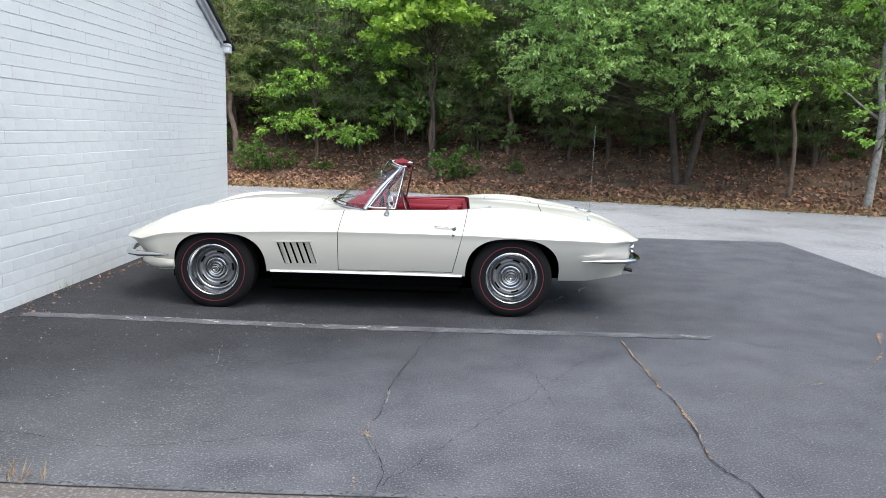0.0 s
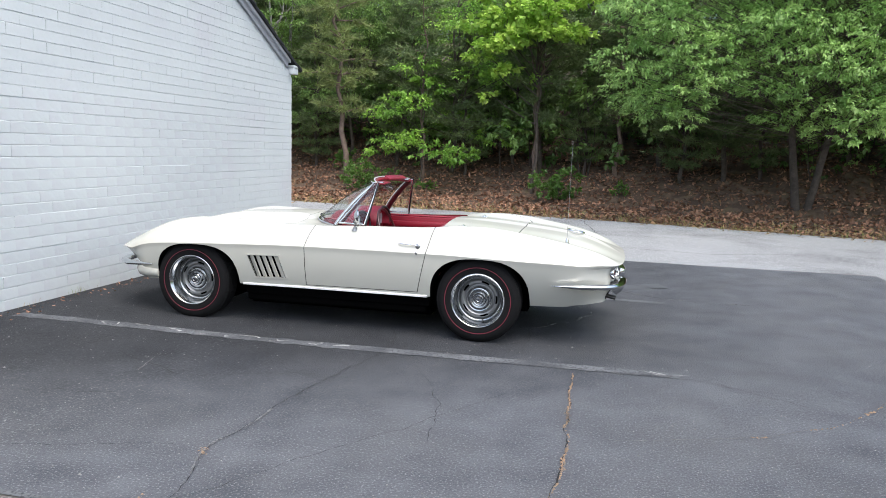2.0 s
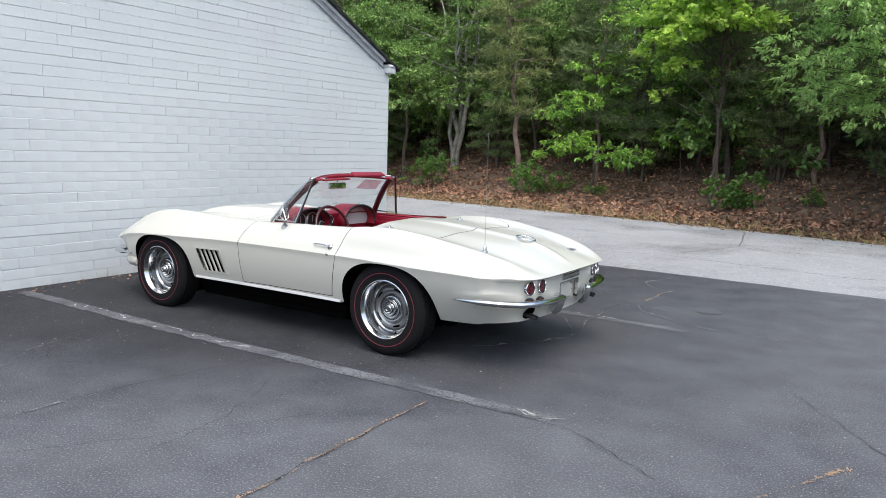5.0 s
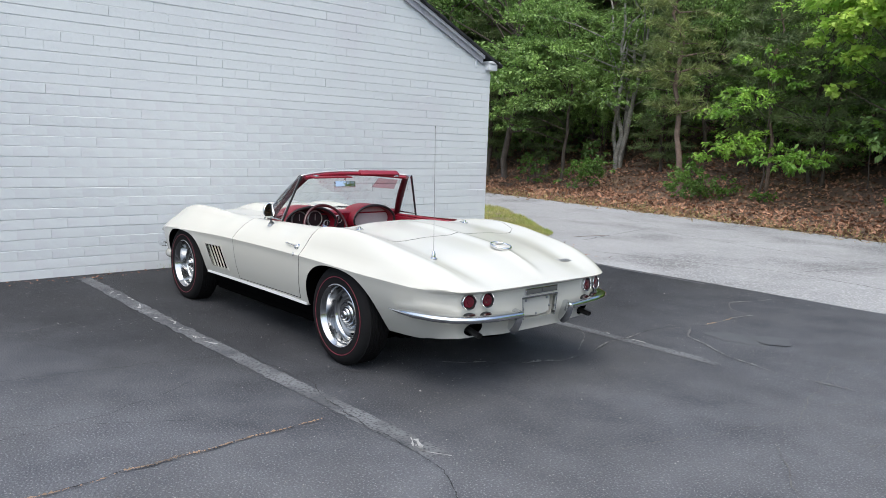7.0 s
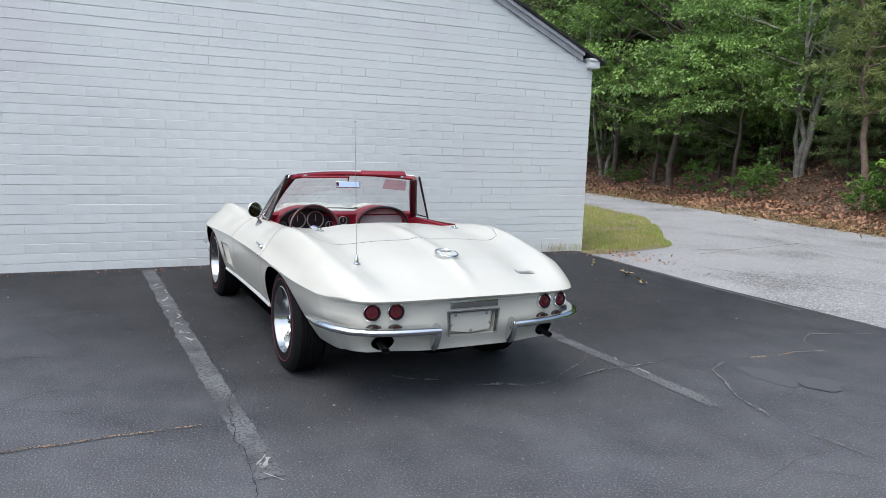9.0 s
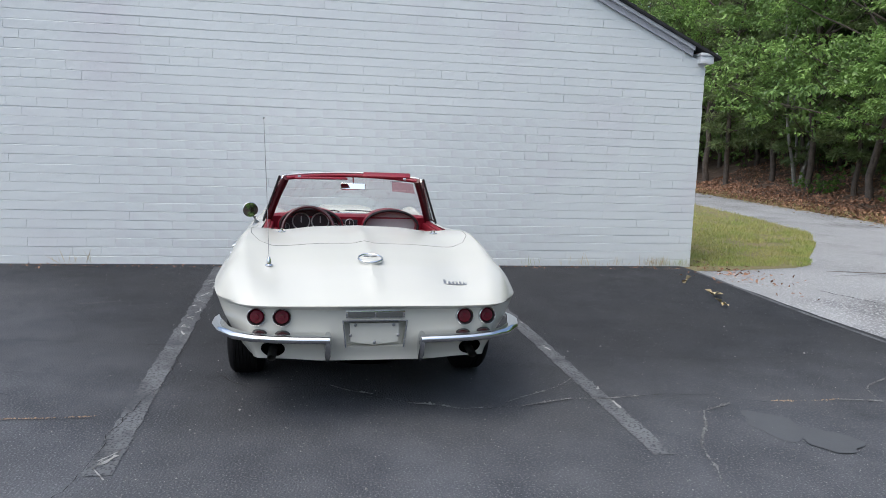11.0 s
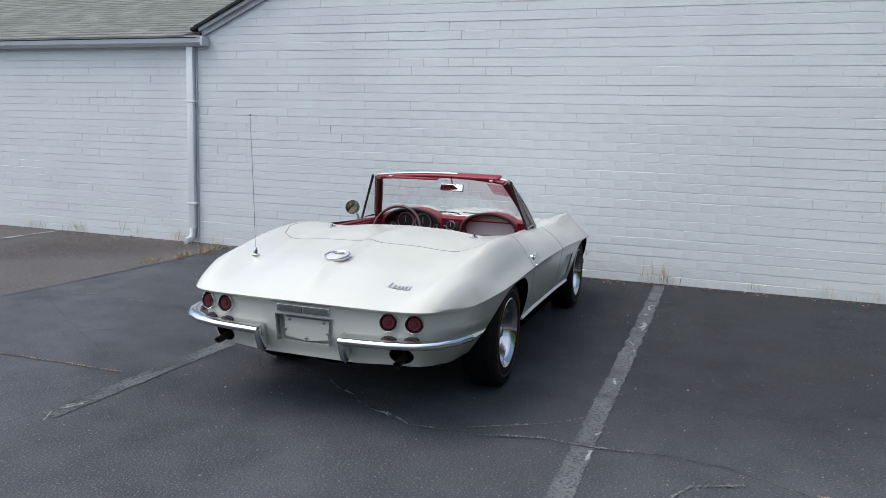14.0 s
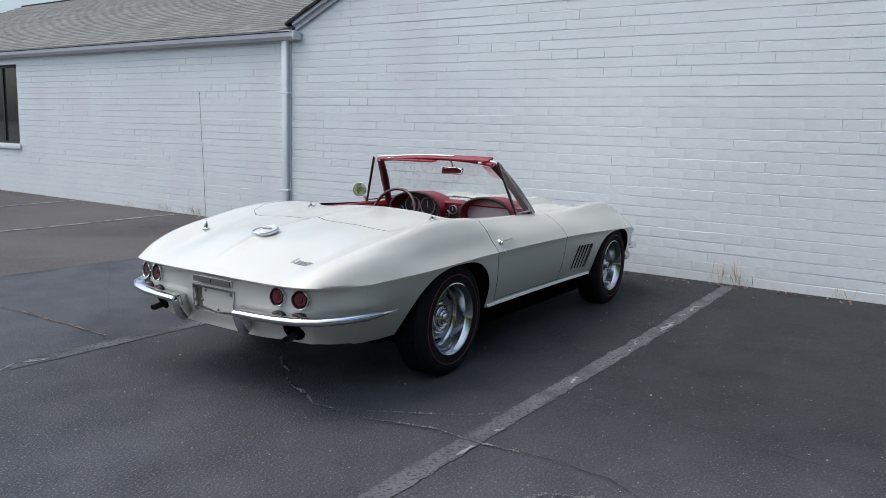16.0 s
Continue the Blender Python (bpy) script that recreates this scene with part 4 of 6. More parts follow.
# ---- car: wheels ----
def wheel_at(u, v, side):
    """A slotted steel wheel with chrome ring and cap on a red-line tyre; the face looks along -y before turning."""
    # tyre
    prof = [(0.205, -0.085), (0.215, -0.098), (0.245, -0.104), (0.28, -0.106), (0.305, -0.100), (0.322, -0.088), (0.331, -0.072)]
    for k in range(-3, 4):
        y = k*0.021
        prof += [(0.337, y-0.008), (0.337, y+0.007), (0.331, y+0.0085), (0.331, y+0.0115)] if k < 3 else [(0.337, y-0.008), (0.337, y+0.007)]
    prof += [(0.331, 0.072), (0.322, 0.088), (0.305, 0.100), (0.28, 0.106), (0.245, 0.104), (0.215, 0.098), (0.205, 0.085)]
    w = part("wheel", wheel_disc(), silver, CAR, "silver slotted steel wheel with chrome trim", (u, v, 0.337))
    part("tyre", bm_mesh(lathe(prof, 64), "tyre", True, 40), rubber, w, "black tyre with a thin red line")
    part("red_line", lathe([(0.2600, -0.1045), (0.2610, -0.1066), (0.2645, -0.1068), (0.2660, -0.1055)], 64), redline, w, "thin red sidewall line")
    part("trim_ring", bm_mesh(lathe([(0.160, 0.006), (0.168, -0.006), (0.172, -0.010), (0.176, -0.010), (0.180, -0.022), (0.188, -0.060), (0.196, -0.084), (0.200, -0.088), (0.203, -0.098), (0.210, -0.104), (0.216, -0.101), (0.215, -0.090), (0.205, -0.08)], 64), "ring", True, 60), wheel_chrome, w, "bright chrome trim ring")
    part("hub_cap", bm_mesh(lathe([(r, a+0.052) for r, a in ((0.102, -0.056), (0.102, -0.064), (0.097, -0.070), (0.090, -0.068), (0.086, -0.062), (0.080, -0.064), (0.076, -0.078), (0.070, -0.084), (0.062, -0.083), (0.056, -0.080), (0.052, -0.094), (0.046, -0.100), (0.040, -0.099), (0.036, -0.096), (0.032, -0.108), (0.026, -0.114), (0.014, -0.115), (0.010, -0.112), (0, -0.112))], 40), "cap", True, 35), wheel_chrome, w, "stepped chrome centre cap")
    part("brake_drum", lathe([(0.0, 0.035), (0.19, 0.035), (0.19, 0.09), (0.0, 0.09)], 32), under_black, w)
    part("valve_stem", tube([(0.163, -0.0, 0.02), (0.166, -0.03, 0.021)], 0.004, n=6), black_trim, w)
    if side > 0: w.rotation_euler = (0, 0, math.pi)
    w.rotation_euler.rotate_axis('Y', radians(20 + 31*u + 11*side))
    return w


def wheel_disc():
    """Dished disc with five slots left open between hub and rim."""
    bm = bmesh.new()
    rows = [(0.0, -0.056), (0.07, -0.056), (0.100, -0.057), (0.108, -0.047), (0.116, -0.046), (0.126, -0.055), (0.130, -0.057), (0.146, -0.056), (0.152, -0.050), (0.158, -0.040), (0.176, -0.036)]
    n = 80
    rings = [[bm.verts.new((r*math.cos(2*math.pi*i/n), a, r*math.sin(2*math.pi*i/n))) for i in range(n)] if r > 0 else None for r, a in rows]
    c = bm.verts.new((0, -0.060, 0))
    for i in range(n): bm.faces.new((c, rings[1][i], rings[1][(i+1) % n]))
    for k in range(1, len(rows)-1):
        for i in range(n):
            if k in (6,) and (i % 16) < 6: continue
            bm.faces.new((rings[k][i], rings[k][(i+1) % n], rings[k+1][(i+1) % n], rings[k+1][i]))
    r = bmesh.ops.extrude_face_region(bm, geom=bm.faces[:])
    bmesh.ops.translate(bm, verts=[v for v in r["geom"] if isinstance(v, bmesh.types.BMVert)], vec=(0, 0.008, 0))
    bmesh.ops.translate(bm, verts=bm.verts, vec=(0, 0.052, 0))
    return bm


for u in (FRONT_AX, REAR_AX):
    for side in (-1, 1): wheel_at(u, 0.712*side, side)
for u in (FRONT_AX, REAR_AX):
    part("axle", tube([(u, -0.6, 0.33), (u, 0.6, 0.33)], 0.035, n=10), under_black, CAR)

# ---- car: trim along the sides ----
from mathutils.bvhtree import BVHTree


def mirrored(f):
    for s in (-1, 1): f(s)


def side_v(u, z):
    """Half width of the lower body side at station u and height z."""
    zc = float(z_crease(u)); t = max(0.0, min(1.0, (zc - z)/(zc - 0.34)))
    return float(half_w(u)) - (0.006*min(1, t/0.10) + 0.020*t + 0.052*t**2.2 + 0.105*float(smooth(2.5, 2.85, u))*t**1.3)


def skin_v(ob, u, z, s):
    """Where a level line across the car meets the outside of a panel."""
    key = ob.name
    if key not in SKINS: SKINS[key] = BVHTree.FromPolygons([v.co for v in ob.data.vertices], [p.vertices for p in ob.data.polygons])
    h = SKINS[key].ray_cast(Vector((u, 2*s, z)), Vector((0, -s, 0)))[0]
    return abs(h.y) if h else side_v(u, z)


SKINS = {}


def side_trim(s):
    # rocker moulding and the black sill behind it
    n = 24
    us = np.linspace(0.475, 2.075, n)
    bm = bmesh.new()
    rings = []
    for u in us:
        y = side_v(u, 0.345)
        rings.append([bm.verts.new((u, s*(y+d), z)) for d, z in ((-0.03, 0.351), (0.001, 0.351), (0.006, 0.348), (0.010, 0.342), (0.007, 0.3395), (0.011, 0.337), (0.012, 0.333), (0.004, 0.330), (-0.03, 0.330))])
    for a, b in zip(rings, rings[1:]):
        for k in range(len(a)): bm.faces.new((a[k], a[(k+1) % len(a)], b[(k+1) % len(a)], b[k]))
    bm.faces.new(rings[0]); bm.faces.new(rings[-1][::-1])
    part("rocker_moulding", bm_mesh(bm, "rocker", True, 25), bright_strip, CAR, "bright ribbed rocker moulding")
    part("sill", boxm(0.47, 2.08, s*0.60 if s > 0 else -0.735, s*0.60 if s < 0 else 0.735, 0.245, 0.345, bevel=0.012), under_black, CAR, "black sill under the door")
    # five slanted fins and a frame in the fender vent
    bm = bmesh.new()
    for k in range(5):
        a = 0.549 + k*0.0545
        for (x0, x1, d0, d1) in ((a, a+0.020, 0.0, -0.004),):
            pts = [(a, 0.594), (a+0.038, 0.5945), (a+0.038+0.054, 0.411), (a+0.054, 0.4105)]
            y = side_v(0.7, 0.5)
            lo = [bm.verts.new((p[0], s*(side_v(p[0], p[1])-d), p[1])) for p, d in zip(pts, (0.018, 0.0, 0.0, 0.018))]
            hi = [bm.verts.new((p[0]+0.002, s*(side_v(p[0], p[1])-0.010-d), p[1])) for p, d in zip(pts, (0.018, 0.0, 0.0, 0.018))]
            bm.faces.new(lo); bm.faces.new(hi[::-1])
            for q in range(4): bm.faces.new((lo[q], lo[(q+1) % 4], hi[(q+1) % 4], hi[q]))
    part("vent_fins", bm_mesh(bm, "fins", False), white_paint, CAR, "white slanted vent fins")
    outer, inner = gill_poly(0.004), [(0.542, 0.592), (0.815, 0.597), (0.868, 0.414), (0.600, 0.408)]
    bm = bmesh.new()
    lo = [bm.verts.new((p[0], s*(side_v(*p)+0.0035), p[1])) for p in outer]
    hi = [bm.verts.new((p[0], s*(side_v(*p)+0.0035), p[1])) for p in inner]
    back = [bm.verts.new((p[0], s*(side_v(*p)-0.01), p[1])) for p in outer]
    back2 = [bm.verts.new((p[0], s*(side_v(*p)-0.02), p[1])) for p in inner]
    for q in range(4):
        r = (q+1) % 4
        bm.faces.new((lo[q], lo[r], hi[r], hi[q])); bm.faces.new((lo[q], lo[r], back[r], back[q])); bm.faces.new((hi[q], hi[r], back2[r], back2[q]))
    part("vent_frame", bm_mesh(bm, "vf", False), white_paint, CAR)
    # door furniture
    door = door_l if s < 0 else door_r
    sv = lambda u, z: skin_v(door, u, z, s)
    y = sv(1.93, 0.757)
    h = part("door_handle", tube([(1.838, s*(sv(1.845, 0.755)-0.004), 0.754), (1.845, s*(sv(1.845, 0.755)+0.012), 0.756), (1.86, s*(sv(1.86, 0.756)+0.020), 0.757), (1.92, s*(sv(1.92, 0.756)+0.023), 0.757), (1.985, s*(sv(1.985, 0.754)+0.020), 0.752), (2.0, s*(sv(2.0, 0.75)+0.012), 0.748)], [0.004, 0.0055, 0.0055, 0.0055, 0.006, 0.008], n=10, flat=0.75), chrome, door, "chrome door handle")
    b = lathe([(0.021, 0.01), (0.021, -0.008), (0.017, -0.014), (0.013, -0.014), (0.011, -0.022), (0, -0.023)], 24)
    if s > 0: bmesh.ops.scale(b, verts=b.verts, vec=(1, -1, 1))
    bmesh.ops.translate(b, verts=b.verts, vec=(2.002, s*(sv(2.002, 0.742)-0.003), 0.742))
    part("handle_button", b, chrome, door)
    b = lathe([(0.011, 0.008), (0.011, -0.003), (0.008, -0.006), (0, -0.006)], 20)
    if s > 0: bmesh.ops.scale(b, verts=b.verts, vec=(1, -1, 1))
    bmesh.ops.translate(b, verts=b.verts, vec=(1.996, s*sv(1.996, 0.692), 0.692))
    part("door_lock", b, chrome, door)
    # front bumper half and the valance below
    us = [(-0.36, 0.835, 0.458), (-0.48, 0.828, 0.457), (-0.64, 0.775, 0.452), (-0.76, 0.66, 0.446), (-0.83, 0.50, 0.442), (-0.87, 0.32, 0.44), (-0.88, 0.20, 0.44)]
    part("front_bumper", bm_mesh(tube([(u, s*v, z) for u, v, z in us], [0.006, 0.020, 0.027, 0.03, 0.03, 0.03, 0.02], n=12, flat=0.9), "fb", True, 50), chrome, CAR, "slim chrome front bumper half")
    vl = [(-0.33, 0.770, 0.378), (-0.44, 0.760, 0.376), (-0.54, 0.700, 0.374), (-0.63, 0.59, 0.372), (-0.69, 0.43, 0.37), (-0.71, 0.2, 0.37), (-0.71, -0.002*s, 0.37)]
    part("front_valance", bm_mesh(tube([(u, s*v, z) for u, v, z in vl], [0.04, 0.045, 0.048, 0.048, 0.046, 0.045, 0.045], n=14), "fv", True, 60), white_paint, CAR, "white rounded front valance")


mirrored(side_trim)


# ---- car: tail ----
def tail(s):
    for v, z in ((0.600, 0.594), (0.473, 0.596)):
        a = abs(v)/0.76
        u = float(tail_u(a)) - 0.045
        yaw = -12 if v > 0.55 else -5
        lamp = part("tail_lamp", bm_mesh(lathe([(0.048, 0.012), (0.048, -0.006), (0.0465, -0.010), (0.0445, -0.011), (0.043, -0.009), (0.041, 0.022)], 36, 'X'), "tl", True, 50), chrome, CAR, "round red tail lamp in a chrome ring", (u, s*v, z))
        lamp.rotation_euler = (0, radians(4), radians(180 + s*(-yaw)*1.0))
        part("lens", bm_mesh(lathe([(0.037, 0.010), (0.037, 0.002), (0.032, -0.004), (0.016, -0.003), (0.014, -0.008), (0, -0.010)], 32, 'X'), "lens", True, 30), lens_red, lamp, "red lens")
        part("inner_ring", bm_mesh(lathe([(0.0425, -0.006), (0.040, 0.002), (0.037, 0.006), (0.0, 0.006)], 32, 'X'), "ir", True, 30), black_trim, lamp, "dark inner ring")
    for v, z in ((0.585, 0.507), (0.470, 0.505)):
        u = float(tail_u(abs(v)/0.76)) - 0.052
        b = lathe([(0.030, 0.02), (0.030, -0.008), (0.024, -0.012), (0, -0.014)], 24, 'X')
        bmesh.ops.scale(b, verts=b.verts, vec=(1, 1.25, 0.62))
        lamp = part("reverse_lamp", b, black_trim, CAR, "small oval lamp above the bumper", (u, s*v, z))
        lamp.rotation_euler = (0, 0, math.pi)
        b = lathe([(0.024, -0.012), (0.02, -0.018), (0, -0.02)], 24, 'X')
        bmesh.ops.scale(b, verts=b.verts, vec=(1, 1.25, 0.62))
        part("lens", b, lens_dark, lamp, "dark red lens")
    # rear bumper blade that wraps the corner, with an upright inner guard
    path = [(3.06, 0.832, 0.500), (3.16, 0.836, 0.502), (3.29, 0.822, 0.503), (3.42, 0.782, 0.502), (3.515, 0.712, 0.499), (3.566, 0.62, 0.496), (3.592, 0.50, 0.493), (3.602, 0.38, 0.491), (3.606, 0.28, 0.490), (3.606, 0.235, 0.488)]
    bm = bmesh.new()
    P = [Vector((u, s*v, z)) for u, v, z in path]
    rings = []
    for i, p in enumerate(P):
        d = (P[min(i+1, len(P)-1)] - P[max(i-1, 0)]).normalized()
        o = Vector((d.y, -d.x, 0)) * (1 if s > 0 else -1)
        if o.x < -0.2 or (o.y*s < 0 and abs(o.y) > 0.5): o = -o
        k = min(1.0, 0.10 + i*0.45)
        rings.append([bm.verts.new(p + o*a*k + Vector((0, 0, b*k))) for a, b in ((-0.040, 0.016), (-0.006, 0.021), (0.012, 0.017), (0.023, 0.006), (0.024, -0.003), (0.014, -0.016), (0.0, -0.022), (-0.040, -0.019))])
    for a, b in zip(rings, rings[1:]):
        for k in range(8): bm.faces.new((a[k], a[(k+1) % 8], b[(k+1) % 8], b[k]))
    bm.faces.new(rings[0]); bm.faces.new(rings[-1][::-1])
    bump = part("rear_bumper", bm_mesh(bm, "rb", True, 60), chrome, CAR, "chrome rear bumper half that wraps the corner")
    g = [(3.587, 0.242, 0.512), (3.582, 0.242, 0.495), (3.568, 0.242, 0.452), (3.552, 0.242, 0.410), (3.528, 0.242, 0.378)]
    part("bumper_guard", bm_mesh(sweep(bmesh.new(), [(u, s*v, z) for u, v, z in g], [0.014, 0.020, 0.021, 0.020, 0.013], n=14, flat=2.3, up=(1, 0, 0)), "guard", True, 60), chrome, bump, "upright chrome guard")
    # exhaust tip
    tip = tube([(3.30, s*0.52, 0.420), (3.44, s*0.52, 0.404), (3.545, s*0.525, 0.384)], 0.023, n=16, flat=0.72, cap=False)
    bmesh.ops.solidify(tip, geom=tip.faces[:], thickness=0.004)
    part("exhaust_tip", tip, exhaust, CAR, "sooty exhaust tip under the bumper")


mirrored(tail)
part("reversing_light", boxm(3.530, 3.560, -0.152, 0.152, 0.592, 0.630, bevel=0.002), chrome, CAR, "bright-framed number plate light")
for v in (-0.074, 0.074):
    part("light_lens", boxm(3.552, 3.5645, v-0.070, v+0.070, 0.597, 0.625, bevel=0.003), lens_clear, CAR, "ribbed clear lens")
fr = [(-0.170, 0.577), (0.170, 0.577), (0.154, 0.432), (0.147, 0.432), (0.162, 0.571), (-0.162, 0.571), (-0.147, 0.432), (-0.154, 0.432)]
part("plate_surround", prism(fr, 3.520, 3.549, 'X'), chrome, CAR, "chrome surround of the empty plate recess")
part("plate_panel", prism([(-0.13, 0.555), (0.13, 0.555), (0.125, 0.455), (0, 0.437), (-0.125, 0.455)], 3.4755, 3.517, 'X'), white_paint, CAR, "blank white panel with bolts")
for v, z in ((-0.10, 0.545), (0.10, 0.545), (-0.125, 0.49), (0.125, 0.49), (0, 0.452)):
    b = lathe([(0.009, 0.0), (0.009, -0.005), (0.004, -0.008), (0, -0.008)], 10, 'X')
    bmesh.ops.scale(b, verts=b.verts, vec=(-1, 1, 1)); bmesh.ops.translate(b, verts=b.verts, vec=(3.517, v, z))
    part("bolt", b, silver, CAR)


def on_deck(u, v):
    """Height of the upper skin over a plan place."""
    w = v/float(half_w(u)); ur = u
    for _ in range(6): ur += u - plan(ur, w)[0]
    return upper_z(ur, w)


def deck_pose(u, v):
    e = 0.03
    z = on_deck(u, v)
    du, dv = (on_deck(u+e, v)-on_deck(u-e, v))/(2*e), (on_deck(u, v+e)-on_deck(u, v-e))/(2*e)
    n = Vector((-du, -dv, 1)).normalized()
    x = Vector((1, 0, du)).normalized(); y = n.cross(x)
    return Matrix(((x.x, y.x, n.x, u), (x.y, y.y, n.y, v), (x.z, y.z, n.z, z), (0, 0, 0, 1)))


# fuel lid with a chrome ring and plain emblem bars
lid = part("fuel_lid", bm_mesh(lathe([(0.072, -0.010), (0.078, 0.004), (0.076, 0.010), (0.070, 0.012), (0.066, 0.009), (0.066, -0.01)], 40, 'Z'), "fl", True, 60), chrome, CAR, "round white fuel lid in a chrome ring")
lid.matrix_basis = deck_pose(3.185, 0.0)
lid.scale = (1, 0.92, 1)
part("lid_face", lathe([(0.066, 0.006), (0.03, 0.011), (0, 0.012)], 36, 'Z'), white_paint, lid)
for a in (-20, 20):
    part("emblem_flag", boxm(-0.006, 0.006, -0.042 if a < 0 else 0.004, -0.004 if a < 0 else 0.042, 0.011, 0.018, bevel=0.002, m=Matrix.Rotation(radians(a), 4, 'Z')), silver, lid)
badge = part("badge", boxm(-0.006, 0.002, -0.075, 0.075, 0.0, 0.006, bevel=0.001), silver, CAR, "small chrome badge on the deck")
badge.matrix_basis = deck_pose(3.375, 0.46)
for k, (v, w, h) in enumerate(((-0.062, 0.018, 0.045), (-0.036, 0.014, 0.024), (-0.014, 0.012, 0.022), (0.006, 0.012, 0.024), (0.026, 0.012, 0.028), (0.046, 0.010, 0.026), (0.062, 0.012, 0.022))):
    part("badge_bar", boxm(-0.012-h, -0.010, v-w/2, v+w/2-0.003, 0.001, 0.006, bevel=0.001), silver, badge)
# lid latches
for s in (-1, 1):
    l = part("lid_latch", bm_mesh(lathe([(0.026, -0.006), (0.026, 0.002), (0.020, 0.006), (0.010, 0.008), (0.008, 0.022), (0, 0.024)], 20, 'Z'), "la", True, 40), chrome, deck_lid, "small chrome lid latch")
    l.matrix_basis = deck_pose(2.30, s*0.51)
    l.scale = (1.0, 1.1, 1)
    part("latch_tongue", boxm(-0.05, 0.03, -0.008, 0.008, 0.004, 0.011, bevel=0.002), chrome, l)
# aerial
ant = part("aerial", bm_mesh(lathe([(0.024, -0.004), (0.024, 0.004), (0.014, 0.010), (0.012, 0.03), (0.007, 0.045), (0.004, 0.05), (0.0, 0.05)], 16, 'Z'), "ab", True, 40), chrome, CAR, "long thin chrome radio aerial")
ant.matrix_basis = Matrix.Translation((3.145, -0.555, on_deck(3.145, -0.555)))
part("mast", tube([(0, 0, 0.04), (0.004, -0.012, 0.4), (0.010, -0.028, 0.80)], [0.0018, 0.0014, 0.0011], n=8), chrome, ant)
part("mast_tip", lathe([(0, 0.80), (0.004, 0.803), (0.004, 0.808), (0, 0.811)], 8, 'Z'), chrome, ant).location = (0.010, -0.028, -0.002)

# door mirror, driver's side only
MZ = on_deck(1.435, -0.722)
mir = part("door_mirror", tube([(1.435, -0.722, MZ-0.006), (1.438, -0.724, MZ+0.012), (1.447, -0.735, MZ+0.05), (1.46, -0.752, 0.925)], [0.034, 0.024, 0.014, 0.011], n=12, flat=0.7), silver, CAR, "round chrome door mirror on a stalk")
head = lathe([(0.0, -0.026), (0.025, -0.023), (0.046, -0.012), (0.055, 0.0), (0.058, 0.010), (0.055, 0.014), (0.053, 0.010)], 32, 'X')
h = part("mirror_head", bm_mesh(head, "mh", True, 50), chrome, mir, "", (1.470, -0.768, 0.948))
h.rotation_euler = (0, radians(-4), radians(17))
part("mirror_glass", lathe([(0.0535, 0.0125), (0, 0.0125)], 32, 'X'), mirror_glass, h)

# chassis under the floor, set wide and low to block light beneath: pans, rails, crossmembers, silencers, spare tyre
# carrier
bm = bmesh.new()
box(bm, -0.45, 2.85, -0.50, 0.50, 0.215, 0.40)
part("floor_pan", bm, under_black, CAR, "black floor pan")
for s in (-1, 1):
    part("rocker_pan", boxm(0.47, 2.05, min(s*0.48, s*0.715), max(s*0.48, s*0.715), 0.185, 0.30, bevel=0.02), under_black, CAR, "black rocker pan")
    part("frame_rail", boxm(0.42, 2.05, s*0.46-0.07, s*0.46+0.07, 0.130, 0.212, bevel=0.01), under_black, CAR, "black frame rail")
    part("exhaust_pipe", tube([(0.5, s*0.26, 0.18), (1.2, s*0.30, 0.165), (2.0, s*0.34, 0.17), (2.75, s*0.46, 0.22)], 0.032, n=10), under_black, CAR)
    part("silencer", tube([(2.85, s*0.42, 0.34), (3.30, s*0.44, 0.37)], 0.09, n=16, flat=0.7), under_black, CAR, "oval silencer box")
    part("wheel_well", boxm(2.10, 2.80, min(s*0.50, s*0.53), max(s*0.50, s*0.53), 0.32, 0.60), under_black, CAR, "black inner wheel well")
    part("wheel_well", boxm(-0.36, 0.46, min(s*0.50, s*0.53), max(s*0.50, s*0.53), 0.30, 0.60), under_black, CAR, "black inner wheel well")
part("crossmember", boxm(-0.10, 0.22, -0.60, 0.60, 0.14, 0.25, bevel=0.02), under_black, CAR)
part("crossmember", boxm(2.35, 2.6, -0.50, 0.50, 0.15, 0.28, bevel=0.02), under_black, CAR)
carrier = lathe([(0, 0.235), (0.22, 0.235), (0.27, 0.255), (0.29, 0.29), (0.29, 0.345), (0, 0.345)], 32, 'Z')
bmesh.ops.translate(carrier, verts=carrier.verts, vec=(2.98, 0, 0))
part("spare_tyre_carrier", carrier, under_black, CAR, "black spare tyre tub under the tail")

# ---- car: windscreen, header, quarter windows ----
def ws_base(a):   # a from -1 to 1 across
    return Vector((0.90 + 0.34*abs(a)**2.2, 0.655*a, 0.872 + 0.012*(1-abs(a)) - 0.008*abs(a)))


def ws_top(a):
    return Vector((1.405 + 0.125*abs(a)**2.2, 0.515*a, 1.232 - 0.028*abs(a)**2))


def ws(a, t):
    p = ws_base(a).lerp(ws_top(a), t)
    return p + Vector((-0.6, 0, 0.8)) * 0.02 * math.sin(math.pi*t)


screen = part("windscreen_frame", bm_mesh(tube([ws_base(a) + Vector((-0.005, 0, -0.006)) for a in np.linspace(-1, 1, 33)], 0.016, n=8, flat=0.6), "wf", True, 60), chrome, CAR, "chrome-edged raked windscreen")
bm = bmesh.new()
na, nt = 40, 10
g = [[bm.verts.new(ws(a, t)) for t in np.linspace(0.01, 0.99, nt)] for a in np.linspace(-0.985, 0.985, na)]
for i in range(na-1):
    for j in range(nt-1): bm.faces.new((g[i][j], g[i+1][j], g[i+1][j+1], g[i][j+1]))
bmesh.ops.solidify(bm, geom=bm.faces[:], thickness=0.005)
gl = part("windscreen_glass", bm, glass, screen, "clear curved windscreen glass")
